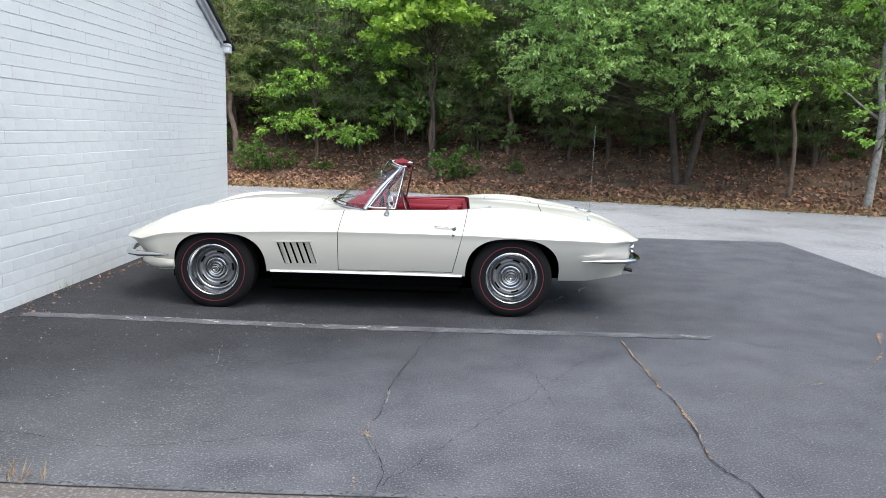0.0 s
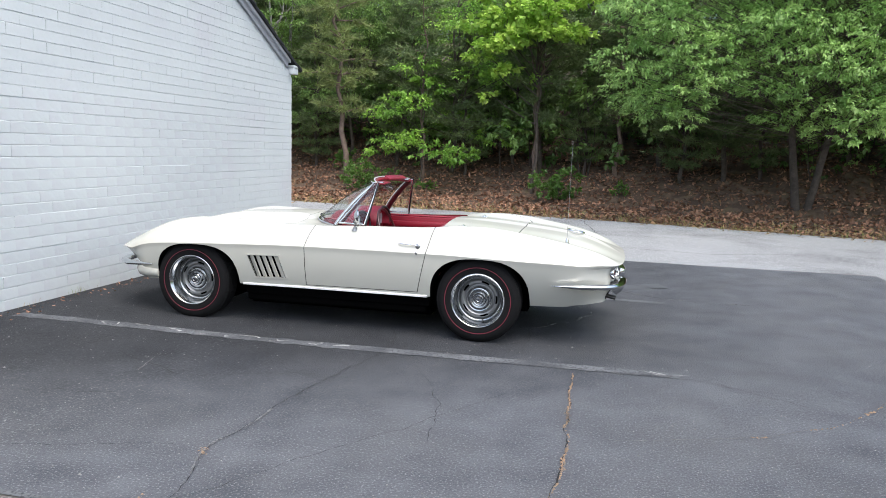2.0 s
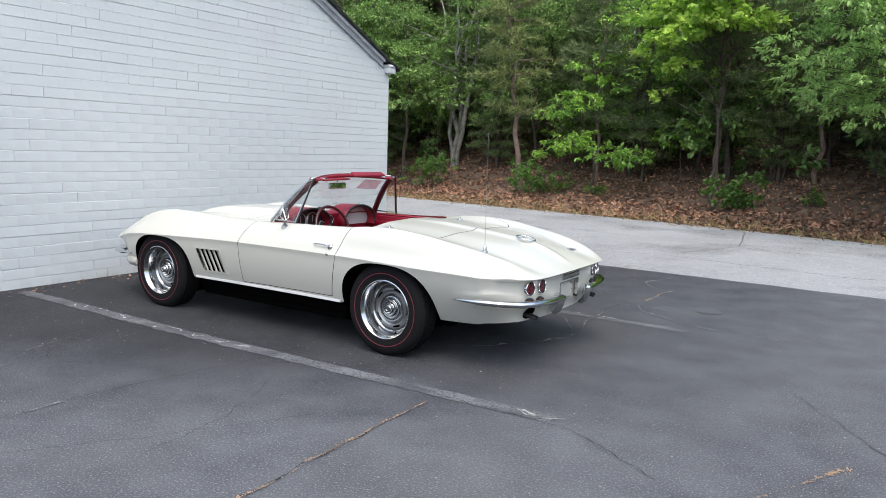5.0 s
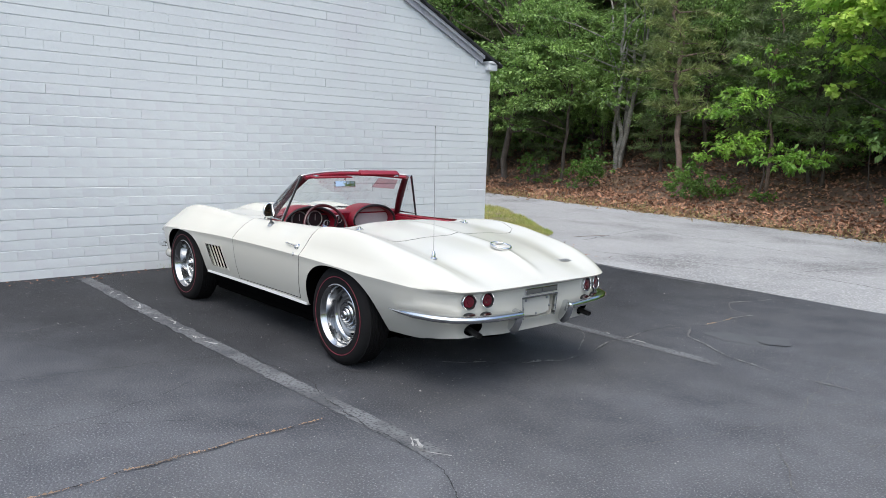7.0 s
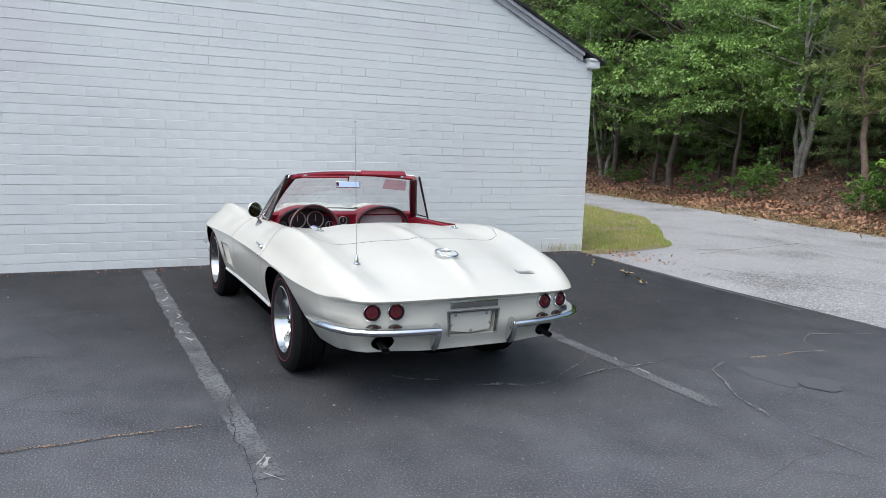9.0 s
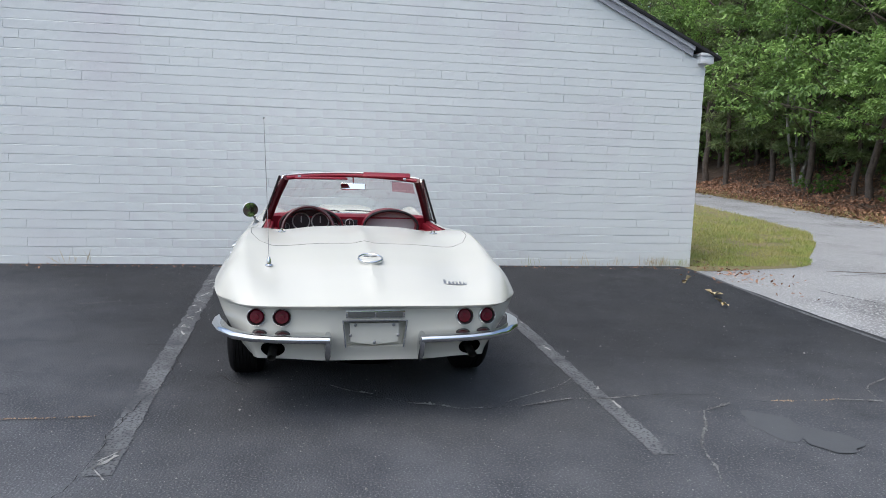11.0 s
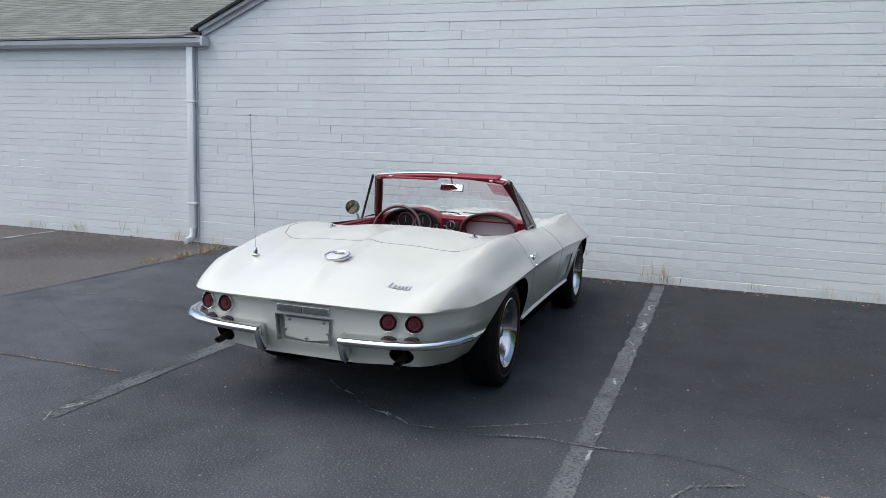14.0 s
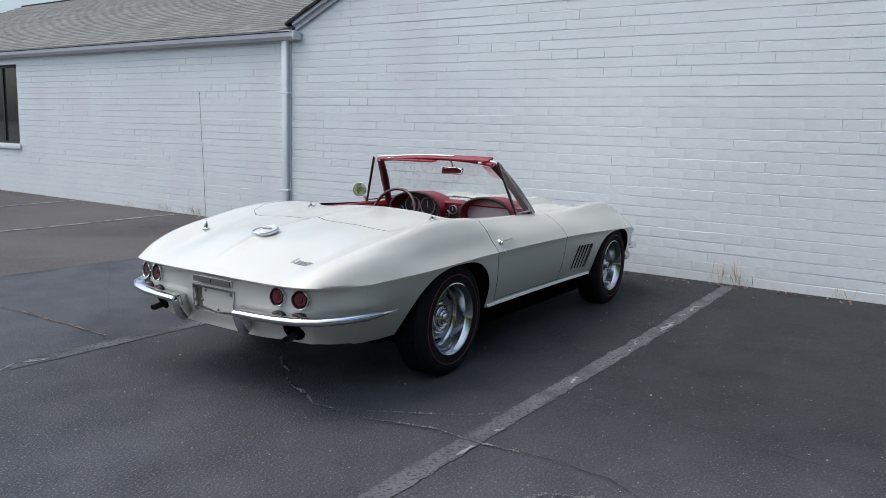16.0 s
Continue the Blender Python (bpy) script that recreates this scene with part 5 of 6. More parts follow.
gl.visible_shadow = False
# header rail: chrome outside, red pad inside
part("header_rail", bm_mesh(tube([ws_top(a) + Vector((0.0, 0, 0.012)) for a in np.linspace(-1.01, 1.01, 33)], 0.020, n=12, flat=0.5), "hr", True, 60), chrome, screen, "chrome header rail")
# added pale strip, painted sky highlight along the top of the rail
part("header_cap", bm_mesh(tube([ws_top(a) + Vector((0.016, 0, 0.016)) for a in np.linspace(-1.0, 1.0, 33)], 0.008, n=10, flat=0.8), "hc", True, 60), bright_strip, screen, "pale strip set as the rail's sky highlight")
part("header_pad", bm_mesh(tube([ws_top(a) + Vector((0.032, 0, -0.006)) for a in np.linspace(-0.97, 0.97, 33)], 0.020, n=10, flat=0.75), "hp", True, 60), red_vinyl, screen, "red padded header")
for s in (-1, 1):
    post = [ws(s*1.0, t) for t in np.linspace(0, 1, 10)]
    part("pillar_trim", bm_mesh(tube([p + Vector((0.004, s*0.010, 0)) for p in post], 0.023, n=10, flat=0.7), "pt", True, 60), chrome, screen, "chrome pillar trim")
    part("pillar_inner", bm_mesh(tube([p + Vector((0.030, -s*0.018, 0)) for p in post], 0.027, n=10, flat=0.85), "pi", True, 60), pillar_red, screen, "dark red inner pillar")
    # quarter window
    vbl, vbr, vtr, vtl = Vector((1.275, s*0.660, 0.880)), Vector((1.500, s*0.668, 0.876)), Vector((1.572, s*0.545, 1.212)), Vector((1.535, s*0.540, 1.212))
    q = part("quarter_window", bm_mesh(tube([vbl, vbr, vtr, vtl, vbl], 0.0085, n=8), "qw", True, 60), chrome, CAR, "triangular chrome-framed quarter window")
    part("rear_post", bm_mesh(tube([vbr + Vector((0.006, 0, -0.01)), vtr + Vector((0.006, 0, 0.006))], 0.008, n=8), "qp", True, 60), black_trim, q)
    bm = bmesh.new()
    f = bm.faces.new([bm.verts.new(v) for v in (vbl, vbr, vtr, vtl)])
    bmesh.ops.solidify(bm, geom=[f], thickness=0.004)
    part("pane", bm_mesh(bm, "pane", False), glass, q, "clear quarter glass").visible_shadow = False
    # sun visor
    visor = bmesh.new()
    if s < 0: box(visor, -0.006, 0.006, -0.20, 0.20, -0.085, 0.0, bevel=0.005)
    else: box(visor, -0.012, 0.012, -0.185, 0.185, -0.040, 0.032, bevel=0.011)
    vo = part("sun_visor", visor, red_vinyl, screen, "red vinyl sun visor", (1.475, s*(0.245 if s < 0 else 0.27), 1.208 if s < 0 else 1.236))
    vo.rotation_euler = (0, radians(-86 if s < 0 else -66), radians(-s*9))
    part("header_latch", boxm(1.50, 1.575, s*0.40-0.014, s*0.40+0.014, 1.205, 1.222, bevel=0.005), chrome, screen)
# pinkish see-through patch on the upper passenger side of the glass
pink_patch = glass_mat("pink_patch_glass", (0.80, 0.52, 0.55))
bm = bmesh.new()
g = [[bm.verts.new(ws(a, t) + Vector((0.012, 0, -0.004))) for t in np.linspace(0.62, 0.90, 4)] for a in np.linspace(0.60, 0.90, 5)]
for i in range(4):
    for j in range(3): bm.faces.new((g[i][j], g[i+1][j], g[i+1][j+1], g[i][j+1]))
part("tint_film", bm, pink_patch, screen, "pinkish see-through patch on the glass").visible_shadow = False
# interior mirror
rv = part("interior_mirror", boxm(-0.012, 0.010, -0.10, 0.10, -0.028, 0.028, bevel=0.009), chrome, CAR, "chrome-backed interior mirror", (1.335, 0.02, 1.135))
rv.rotation_euler = (0, radians(-13), radians(-6))
part("mirror_glass", boxm(0.0105, 0.0125, -0.092, 0.092, -0.022, 0.022), mirror_glass, rv)
part("mirror_stem", tube([(0.0, 0, 0.025), (0.03, 0, 0.06), (0.07, -0.01, 0.095)], 0.006, n=8), chrome, rv)
# wipers at rest on the cowl
for s in (-1, 1):
    v0 = 0.06 + 0.24*(s > 0) + 0.10*s
    rest = [ws_base(v/0.655) + Vector((0.012, 0, 0.024)) for v in (v0-0.06, v0-0.18, v0-0.30, v0-0.42)]
    w = part("wiper", tube([(0.855, v0, 0.872), (0.885, v0-0.04, 0.896), rest[1] + Vector((0, 0, 0.008))], [0.007, 0.005, 0.004], n=8), black_trim, CAR, "dark wiper arm and blade")
    part("blade", tube(rest, 0.005, n=6), black_trim, w)

# ---- car: red interior ----
def lining(s):
    bm = bmesh.new()
    box(bm, 1.12, 2.11, 0.600, 0.640, 0.475, 0.845, bevel=0.01)
    box(bm, 1.30, 2.09, 0.560, 0.602, 0.74, 0.80, bevel=0.018)
    if s < 0: bmesh.ops.scale(bm, verts=bm.verts, vec=(1, -1, 1))
    p = part("door_panel", bm, red_vinyl, CAR, "red vinyl door panel with armrest")
    part("panel_strip", boxm(1.35, 2.05, (0.596 if s > 0 else -0.604), (0.604 if s > 0 else -0.596), 0.700, 0.706), chrome, p)
    for u in (1.50, 1.78):
        b = lathe([(0.014, 0.0), (0.014, -0.012), (0.006, -0.018), (0, -0.018)], 12)
        if s < 0: bmesh.ops.scale(b, verts=b.verts, vec=(1, -1, 1))
        bmesh.ops.translate(b, verts=b.verts, vec=(u, s*0.600, 0.665)); part("window_crank", b, chrome, p)
    part("door_cap", bm_mesh(tube([(1.28, s*0.642, 0.852), (1.6, s*0.640, 0.852), (1.9, s*0.638, 0.852), (2.10, s*0.630, 0.852)], 0.022, n=10, flat=0.5), "dc", True, 60), red_vinyl, p, "padded red door top")


mirrored(lining)
part("bulkhead", boxm(2.075, 2.12, -0.60, 0.60, 0.475, 0.838, bevel=0.012), red_vinyl, CAR, "red rear bulkhead")
part("footwell_floor", boxm(1.12, 2.08, -0.60, 0.60, 0.472, 0.485), red_carpet, CAR, "dark red carpet")
part("centre_console", boxm(1.25, 2.07, -0.09, 0.09, 0.485, 0.66, bevel=0.02), red_vinyl, CAR)


def seat(s):
    bm = boxm(1.50, 1.92, -0.22, 0.22, 0.52, 0.64, bevel=0.04)
    o = part("seat", bm, red_vinyl, CAR, "low red vinyl bucket seat", (0, s*0.34, 0))
    part("backrest", boxm(-0.05, 0.05, -0.21, 0.21, 0.0, 0.22, bevel=0.04, m=Matrix.Translation((1.93, 0, 0.60)) @ Matrix.Rotation(radians(16), 4, 'Y')), red_vinyl, o)


mirrored(seat)
# dashboard: padded top, two hooded pods
bm = prism([(1.05, 0.70), (1.05, 0.888), (1.14, 0.902), (1.24, 0.900), (1.275, 0.885), (1.262, 0.84), (1.255, 0.70)], -0.63, 0.63, 'Y')
for vx in bm.verts: vx.co.y *= 0.68 if vx.co.x < 1.1 else 0.84 if vx.co.x < 1.2 else 1.0
dash = part("dashboard", bm_mesh(bm, "dash", True, 35), red_vinyl, CAR, "red padded dashboard with twin hooded pods")


def pod(v, r, hood_r):
    n = 28
    bm = bmesh.new()
    rings = []
    for u, k in ((1.14, 1.0), (1.30, 1.04), (1.345, 1.05), (1.352, 1.02), (1.345, 0.93), (1.27, 0.90)):
        rings.append([bm.verts.new((u, v + r*k*math.cos(a)*1.0, 0.822 + hood_r*k*max(-0.4, math.sin(a)))) for a in np.linspace(-0.45, math.pi+0.45, n)])
    for a, b in zip(rings, rings[1:]):
        for i in range(n-1): bm.faces.new((a[i], a[i+1], b[i+1], b[i]))
    part("pod_hood", bm_mesh(bm, "pod", True, 50), red_vinyl, dash, "arched red pod hood")
    bm = bmesh.new()
    part("pod_face", prism([(v + r*0.92*math.cos(a), 0.822 + hood_r*0.92*max(-0.4, math.sin(a))) for a in np.linspace(-0.45, math.pi+0.45, n)], 1.262, 1.272, 'X'), dial_black if v < 0 else grey_panel, dash, "black dial face" if v < 0 else "grey ribbed glovebox face")
    part("pod_rim", bm_mesh(tube([(1.347, v + r*0.97*math.cos(a), 0.822 + hood_r*0.97*max(-0.4, math.sin(a))) for a in np.linspace(-0.3, math.pi+0.3, n)], 0.011, n=8), "pr", True, 60), black_trim, dash, "dark padded rim of the pod")


pod(-0.31, 0.245, 0.132)
pod(0.33, 0.225, 0.130)
for v, z, r in ((-0.385, 0.845, 0.072), (-0.235, 0.845, 0.072), (-0.115, 0.80, 0.032), (-0.505, 0.80, 0.032), (-0.06, 0.80, 0.03), (0.0, 0.835, 0.036)):
    d = part("dial", lathe([(r, 0.012), (r, -0.006), (r*0.92, -0.012), (r*0.86, -0.006), (0, -0.006)], 28, 'X'), dial_ring, dash, "round bright-ringed dial", (1.276, v, z))
    d.rotation_euler = (0, 0, math.pi)
    part("dial_face", lathe([(r*0.86, -0.0075), (0, -0.0075)], 28, 'X'), dial_black, d)
    part("needle_mark", boxm(-0.010, -0.0085, -0.003, 0.003, -0.01, r*0.6), grey_panel, d)
part("clock_panel", boxm(1.258, 1.272, -0.065, 0.065, 0.70, 0.865, bevel=0.006), dial_black, dash)
# steering wheel
st = Matrix.Translation((1.60, -0.33, 0.800)) @ Matrix.Rotation(radians(-20), 4, 'Y')
rim = [st @ Vector((0, 0.195*math.cos(a), 0.195*math.sin(a))) for a in np.linspace(0, 2*math.pi, 49)]
sw = part("steering_wheel", bm_mesh(tube(rim, 0.0115, n=10, cap=False), "sw", True, 60), wine_wheel, CAR, "dark red rim, three bright spokes")
for a in (90+90, 0, 270):
    part("spoke", tube([st @ Vector((-0.035, 0, 0)), st @ Vector((-0.01, 0.19*math.cos(radians(a)), 0.19*math.sin(radians(a))))], 0.011, n=6, flat=0.35), silver, sw)
hb = lathe([(0.045, 0.03), (0.045, 0.0), (0.03, -0.015), (0, -0.018)], 20, 'X'); bmesh.ops.scale(hb, verts=hb.verts, vec=(-1, 1, 1)); bmesh.ops.transform(hb, verts=hb.verts, matrix=st @ Matrix.Translation((-0.03, 0, 0)))
part("horn_button", hb, chrome, sw)
part("steering_column", tube([st @ Vector((-0.03, 0, 0)), st @ Vector((-0.36, 0, -0.0))], 0.028, n=10), wine_wheel, sw)

# ---- trees and shrubs ----
def leaf_mesh(pos, out, size, aspect=0.5, droop=0.25, seed=0, fold=0.15):
    """Many small pointed leaves: each a folded diamond of two triangles pairs at pos, pointing along out."""
    rng = np.random.default_rng(seed)
    n = len(pos)
    d = out + rng.normal(0, 0.55, (n, 3)); d[:, 2] -= droop
    d /= np.linalg.norm(d, axis=1)[:, None]
    up = rng.normal(0, 0.45, (n, 3)); up[:, 2] += 1.0
    s = np.cross(d, up); s /= np.linalg.norm(s, axis=1)[:, None] + 1e-9
    nn = np.cross(s, d)
    L = (size*rng.uniform(0.65, 1.25, n))[:, None]
    a = pos
    b = pos + d*L*0.45 + s*L*aspect*0.5 + nn*L*fold
    c = pos + d*L
    e = pos + d*L*0.45 - s*L*aspect*0.5 + nn*L*fold
    V = np.stack([a, b, c, e], 1).reshape(-1, 3)
    k = np.arange(n)*4
    F = np.stack([np.stack([k, k+1, k+2], 1), np.stack([k, k+2, k+3], 1)], 1).reshape(-1, 3)
    return raw_mesh(V, F)


def raw_mesh(V, F):
    me = bpy.data.meshes.new("leaves")
    me.vertices.add(len(V)); me.vertices.foreach_set("co", V.astype(np.float32).ravel())
    m = F.shape[1]
    me.loops.add(F.size); me.loops.foreach_set("vertex_index", F.astype(np.int32).ravel())
    me.polygons.add(len(F)); me.polygons.foreach_set("loop_start", (np.arange(len(F))*m).astype(np.int32))
    me.update(calc_edges=True)
    me.validate()
    return me


def needle_mesh(pos, out, size, seed=0, per=7):
    """Tufts of needles: thin long triangles fanned round each twig end."""
    rng = np.random.default_rng(seed)
    n = len(pos)*per
    p = np.repeat(pos, per, 0)
    d = np.repeat(out, per, 0)*0.7 + rng.normal(0, 0.75, (n, 3)); d[:, 2] += 0.1
    d /= np.linalg.norm(d, axis=1)[:, None]
    s = np.cross(d, rng.normal(0, 1, (n, 3))); s /= np.linalg.norm(s, axis=1)[:, None] + 1e-9
    L = (size*rng.uniform(0.6, 1.2, n))[:, None]
    V = np.stack([p - s*L*0.055, p + s*L*0.055, p + d*L], 1).reshape(-1, 3)
    return raw_mesh(V, np.arange(3*n).reshape(-1, 3))


def limb(bm, p, q, r0, r1, rnd, bend=0.12, n=5, sides=7):
    p, q = Vector(p), Vector(q)
    l = (q-p).length
    pts, rad = [], []
    off = Vector((rnd.uniform(-1, 1), rnd.uniform(-1, 1), rnd.uniform(-0.3, 0.3)))*bend*l
    for k in range(n+1):
        t = k/n
        pts.append(p.lerp(q, t) + off*math.sin(math.pi*t)*0.5 + Vector((rnd.uniform(-1, 1), rnd.uniform(-1, 1), 0))*0.015*l*(0 < k < n))
        rad.append(r0+(r1-r0)*t)
    sweep(bm, pts, rad, n=sides)
    return pts


def pine(seed, h, r, clear, spread, mat_n, tufts=900, lean=(0, 0), bk=None, tsize=0.23):
    """A slender pine: straight bare trunk, whorls of thin boughs, needle tufts."""
    rnd = random.Random(seed)
    ob = thing("pine_tree", "slender pine with bare lower trunk and dark needles", "tree")
    bm = bmesh.new()
    topp = Vector((lean[0], lean[1], h))
    tp = limb(bm, (0, 0, -0.3), topp, r, r*0.15, rnd, 0.012, 12, 10)
    P, O = [], []
    z = clear
    while z < h - 0.1:
        t = (z+0.3)/(h+0.3)
        base = Vector((lean[0]*t, lean[1]*t, z))
        k = rnd.randint(3, 5)
        a0 = rnd.uniform(0, 6.28)
        ln = spread*(1 - 0.75*((z-clear)/(h-clear)))*rnd.uniform(0.6, 1.1)
        if z < clear + 0.8: ln *= 0.55
        for i in range(k):
            a = a0 + 6.283*i/k + rnd.uniform(-.4, .4)
            l = ln*rnd.uniform(0.6, 1.1)
            e = base + Vector((math.cos(a)*l, math.sin(a)*l, l*rnd.uniform(-0.05, 0.35)))
            sweep(bm, [base, base.lerp(e, 0.5) + Vector((0, 0, 0.06*l)), e], [0.022*l+0.004, 0.014*l+0.003, 0.004], n=5)
            for q in range(int(tufts*l/spread/30)+3):
                f = rnd.uniform(0.3, 1.03)
                w = base.lerp(e, f) + Vector((rnd.gauss(0, .15*l), rnd.gauss(0, .15*l), rnd.gauss(0.02, .045*l)))
                P.append(w); O.append((e-base).normalized())
        z += rnd.uniform(0.28, 0.5)
    part("trunk", bm_mesh(bm, "trunk", True, 60), bk or bark, ob)
    part("crown", needle_mesh(np.array(P), np.array(O), tsize, seed, 11), mat_n, ob)
    return ob


def broadleaf(seed, h, r, base, clumps, leaves, size, mat_l, bk, label, name="broadleaf_tree", aspect=0.55, lean=(0, 0), stems=1, droop=0.3, layered=False, limb_r=0.32):
    """A leafy tree: stems, limbs to each clump, and leaves scattered through uneven clumps (x, y, z, radius)."""
    rnd = random.Random(seed)
    rng = np.random.default_rng(seed)
    ob = thing(name, label, "tree" if h > 2 else "shrub")
    bm = bmesh.new()
    tips = []
    for s in range(stems):
        a = 6.28*s/stems + rnd.uniform(-.5, .5)
        sp = 0.0 if stems == 1 else h*0.16
        t = Vector((lean[0]+math.cos(a)*sp, lean[1]+math.sin(a)*sp, h))
        limb(bm, (math.cos(a)*0.08*(stems > 1), math.sin(a)*0.08*(stems > 1), -0.3), t, r*(1 if stems == 1 else rnd.uniform(0.6, 1)), r*0.2, rnd, 0.05, 9, 9)
        tips.append(t)
    P, O = [], []
    tot = sum(c[3]**2 for c in clumps)
    for c in clumps:
        cc = Vector(c[:3])
        t = tips[rnd.randrange(len(tips))]
        f = max(0.12, min(0.97, (cc.z*0.72)/max(h, 0.1)))
        st = Vector((t.x*f, t.y*f, t.z*f))
        limb(bm, st, cc, max(0.008, r*limb_r), 0.006, rnd, 0.12, 5, 6)
        m = int(leaves*c[3]**2/tot)
        # sprays: short twigs inside the clump, leaves along them
        ns = max(3, m//14)
        d = rng.normal(0, 1, (ns, 3)); d /= np.linalg.norm(d, axis=1)[:, None]
        rad = c[3]*rng.uniform(0.35, 1.0, ns)**0.6
        sp = np.array(cc) + d*rad[:, None]*np.array([1, 1, 0.20 if layered else 0.75])
        if layered:   # each layer sags away from the stem
            far_ = np.hypot(sp[:, 0] - st.x, sp[:, 1] - st.y) - math.hypot(cc.x - st.x, cc.y - st.y)
            sp[:, 2] -= 0.30*far_ + 0.10*(rad/c[3])**2*c[3]
        for i in range(ns):
            q = sp[i]
            o = d[i]*np.array([1, 1, 0.4]); k = m//ns
            tt = rng.uniform(0, 1, k)[:, None]
            P.append(q + o*tt*c[3]*0.45 + rng.normal(0, 0.06*max(c[3], .3), (k, 3))*np.array([1, 1, 0.5 if layered else 1.0]))
            O.append(np.repeat(o[None], k, 0))
    part("trunk", bm_mesh(bm, "trunk", True, 60), bk, ob)
    P, O = np.concatenate(P), np.concatenate(O)
    part("crown", leaf_mesh(P, O, size, aspect, droop, seed), mat_l, ob)
    return ob


def scatter_clumps(seed, n, x, y, z, r):
    rnd = random.Random(seed)
    return [(rnd.uniform(*x), rnd.uniform(*y), rnd.uniform(*z), rnd.uniform(*r)) for _ in range(n)]


def plant(ob, x, y, label=None, rz=0, s=1.0):
    ob.matrix_world = pose(x, y, float(bank_z(np.array(x), np.array(y))) - 0.03, 0, 0, rz) @ Matrix.Scale(s, 4)
    if label: ob["label"] = label
    return ob


# trees along the edge of the road
plant(pine(1, 7.4, 0.095, 2.2, 1.7, needle_yellow, 1100, lean=(-0.3, -0.6)), -6.55, 22.25, "tall leaning pine with a pinkish bare trunk")
plant(pine(2, 7.0, 0.075, 2.0, 1.5, needle, 1000), -0.78, 21.7)
plant(pine(3, 6.6, 0.07, 1.7, 1.8, needle, 1100, lean=(0.1, -.2)), 1.53, 22.3)
plant(pine(4, 4.2, 0.035, 1.0, 0.9, needle, 700), 4.33, 21.6, "thin young pine with sparse needles")
plant(pine(5, 6.2, 0.055, 1.9, 1.5, needle, 1100), -4.27, 22.5)
plant(pine(6, 6.4, 0.08, 1.6, 1.6, needle, 1100), 10.2, 22.4)
plant(pine(7, 6.6, 0.06, 2.6, 1.3, needle, 800), 7.96, 18.0)
# layered light green understorey round a thin stem
plant(broadleaf(11, 3.6, 0.03, 0, [(-1.0, -0.2, 1.15, .65), (-0.55, -0.5, 1.45, .6), (0.6, -0.7, 1.10, .65), (1.15, -0.75, 0.95, .55), (1.5, -0.6, 1.05, .4), (-0.9, -0.4, 2.25, .6), (-0.5, -0.3, 2.65, .5), (0.4, 0.1, 3.0, .6), (-0.2, 0, 3.6, .6)], 2600, 0.13, green_leaf, bark_dark,
                "thin understorey tree with layered bright green leaves", layered=True), -4.2, 22.1)
plant(broadleaf(12, 1.8, 0.02, 0, [(0, 0, 1.2, .45), (0.5, 0, 1.5, .35), (-.5, 0, 1.3, .35)], 500, 0.12, green_leaf, bark_dark, "small sapling with bright green leaves", layered=True), -1.9, 22.6)
# bright maple
plant(broadleaf(13, 5.2, 0.06, 0, [(-0.9, -1.0, 4.0, .7), (-0.2, -1.2, 4.2, .75), (0.5, -1.2, 4.35, .65), (0.95, -1.0, 4.2, .5), (-1.2, -0.8, 4.6, .7), (-0.5, -1.0, 4.8, .8), (0.3, -1.1, 4.9, .7), (-1.0, -1.0, 3.2, .42), (-1.15, -0.9, 2.6, .3), (-0.7, -0.6, 5.6, .9), (0.4, -0.6, 5.7, .9), (-0.2, -0.3, 6.5, 1.0), (1.2, -0.6, 5.2, .6), (-1.35, -0.8, 3.7, .5)], 6800, 0.15, maple_leaf, bark_dark,
                "young maple with bright yellow-green leaves", aspect=0.85, layered=True), -0.75, 21.4)
# big oak that hangs over the road
hem = pchip([-4.6, -4.0, -3.2, -2.5, -1.9, -1.3, -0.9, 0.3, 1.3, 1.7, 2.8], [2.2, 1.95, 1.75, 1.9, 2.4, 2.45, 1.7, 1.40, 1.8, 2.4, 2.75])
rnd = random.Random(21)
cl = []
for k in range(900):
    x, y, z, r = rnd.uniform(-4.5, 2.7), rnd.uniform(-3.6, 0.4), rnd.uniform(1.4, 7.4), rnd.uniform(0.34, 0.62)
    if z - 0.25*r > float(hem(x)) + 0.12*abs(y + 2.6) and all((x-p[0])**2 + (y-p[1])**2 + 3.2*(z-p[2])**2 > (0.60*(r+p[3]))**2 for p in cl): cl.append((x, y, z, r))
plant(broadleaf(21, 6.2, 0.11, 0, cl, 85000, 0.10, oak_leaf, bark_dark, "large oak whose leafy boughs hang over the road", name="oak_tree", aspect=0.42, lean=(0.2, -0.4), droop=0.5, limb_r=0.07, stems=2, layered=True), 5.83, 19.6)
# pale-barked trees
plant(broadleaf(22, 6.5, 0.10, 0, scatter_clumps(22, 16, (-1.6, 2.2), (-2.5, 1.2), (2.6, 7.0), (0.6, 1.0)) + [(-0.9, -2.2, 2.0, .6), (-1.2, -2.4, 1.6, .5)], 9000, 0.11, green_leaf, bark_pale, "slim tree with pale blotched bark", lean=(0.15, 0.0), layered=True), 9.15, 16.75)
plant(broadleaf(23, 6.0, 0.11, 0, scatter_clumps(23, 22, (-2.4, 1.6), (-2.6, 0.8), (1.6, 6.5), (0.6, 1.0)), 13000, 0.105, wood_leaf, bark_pale, "pale multi-stemmed tree among darker woods", stems=4, layered=True), -10.3, 24.5)
plant(broadleaf(24, 6.5, 0.09, 0, scatter_clumps(24, 20, (-2.2, 2.0), (-2.2, 1.5), (2.2, 7.0), (0.6, 1.1)), 13000, 0.105, wood_leaf, bark_pale, "pale multi-stemmed tree at the bend of the drive", stems=4, layered=True), -19.6, 24.6)
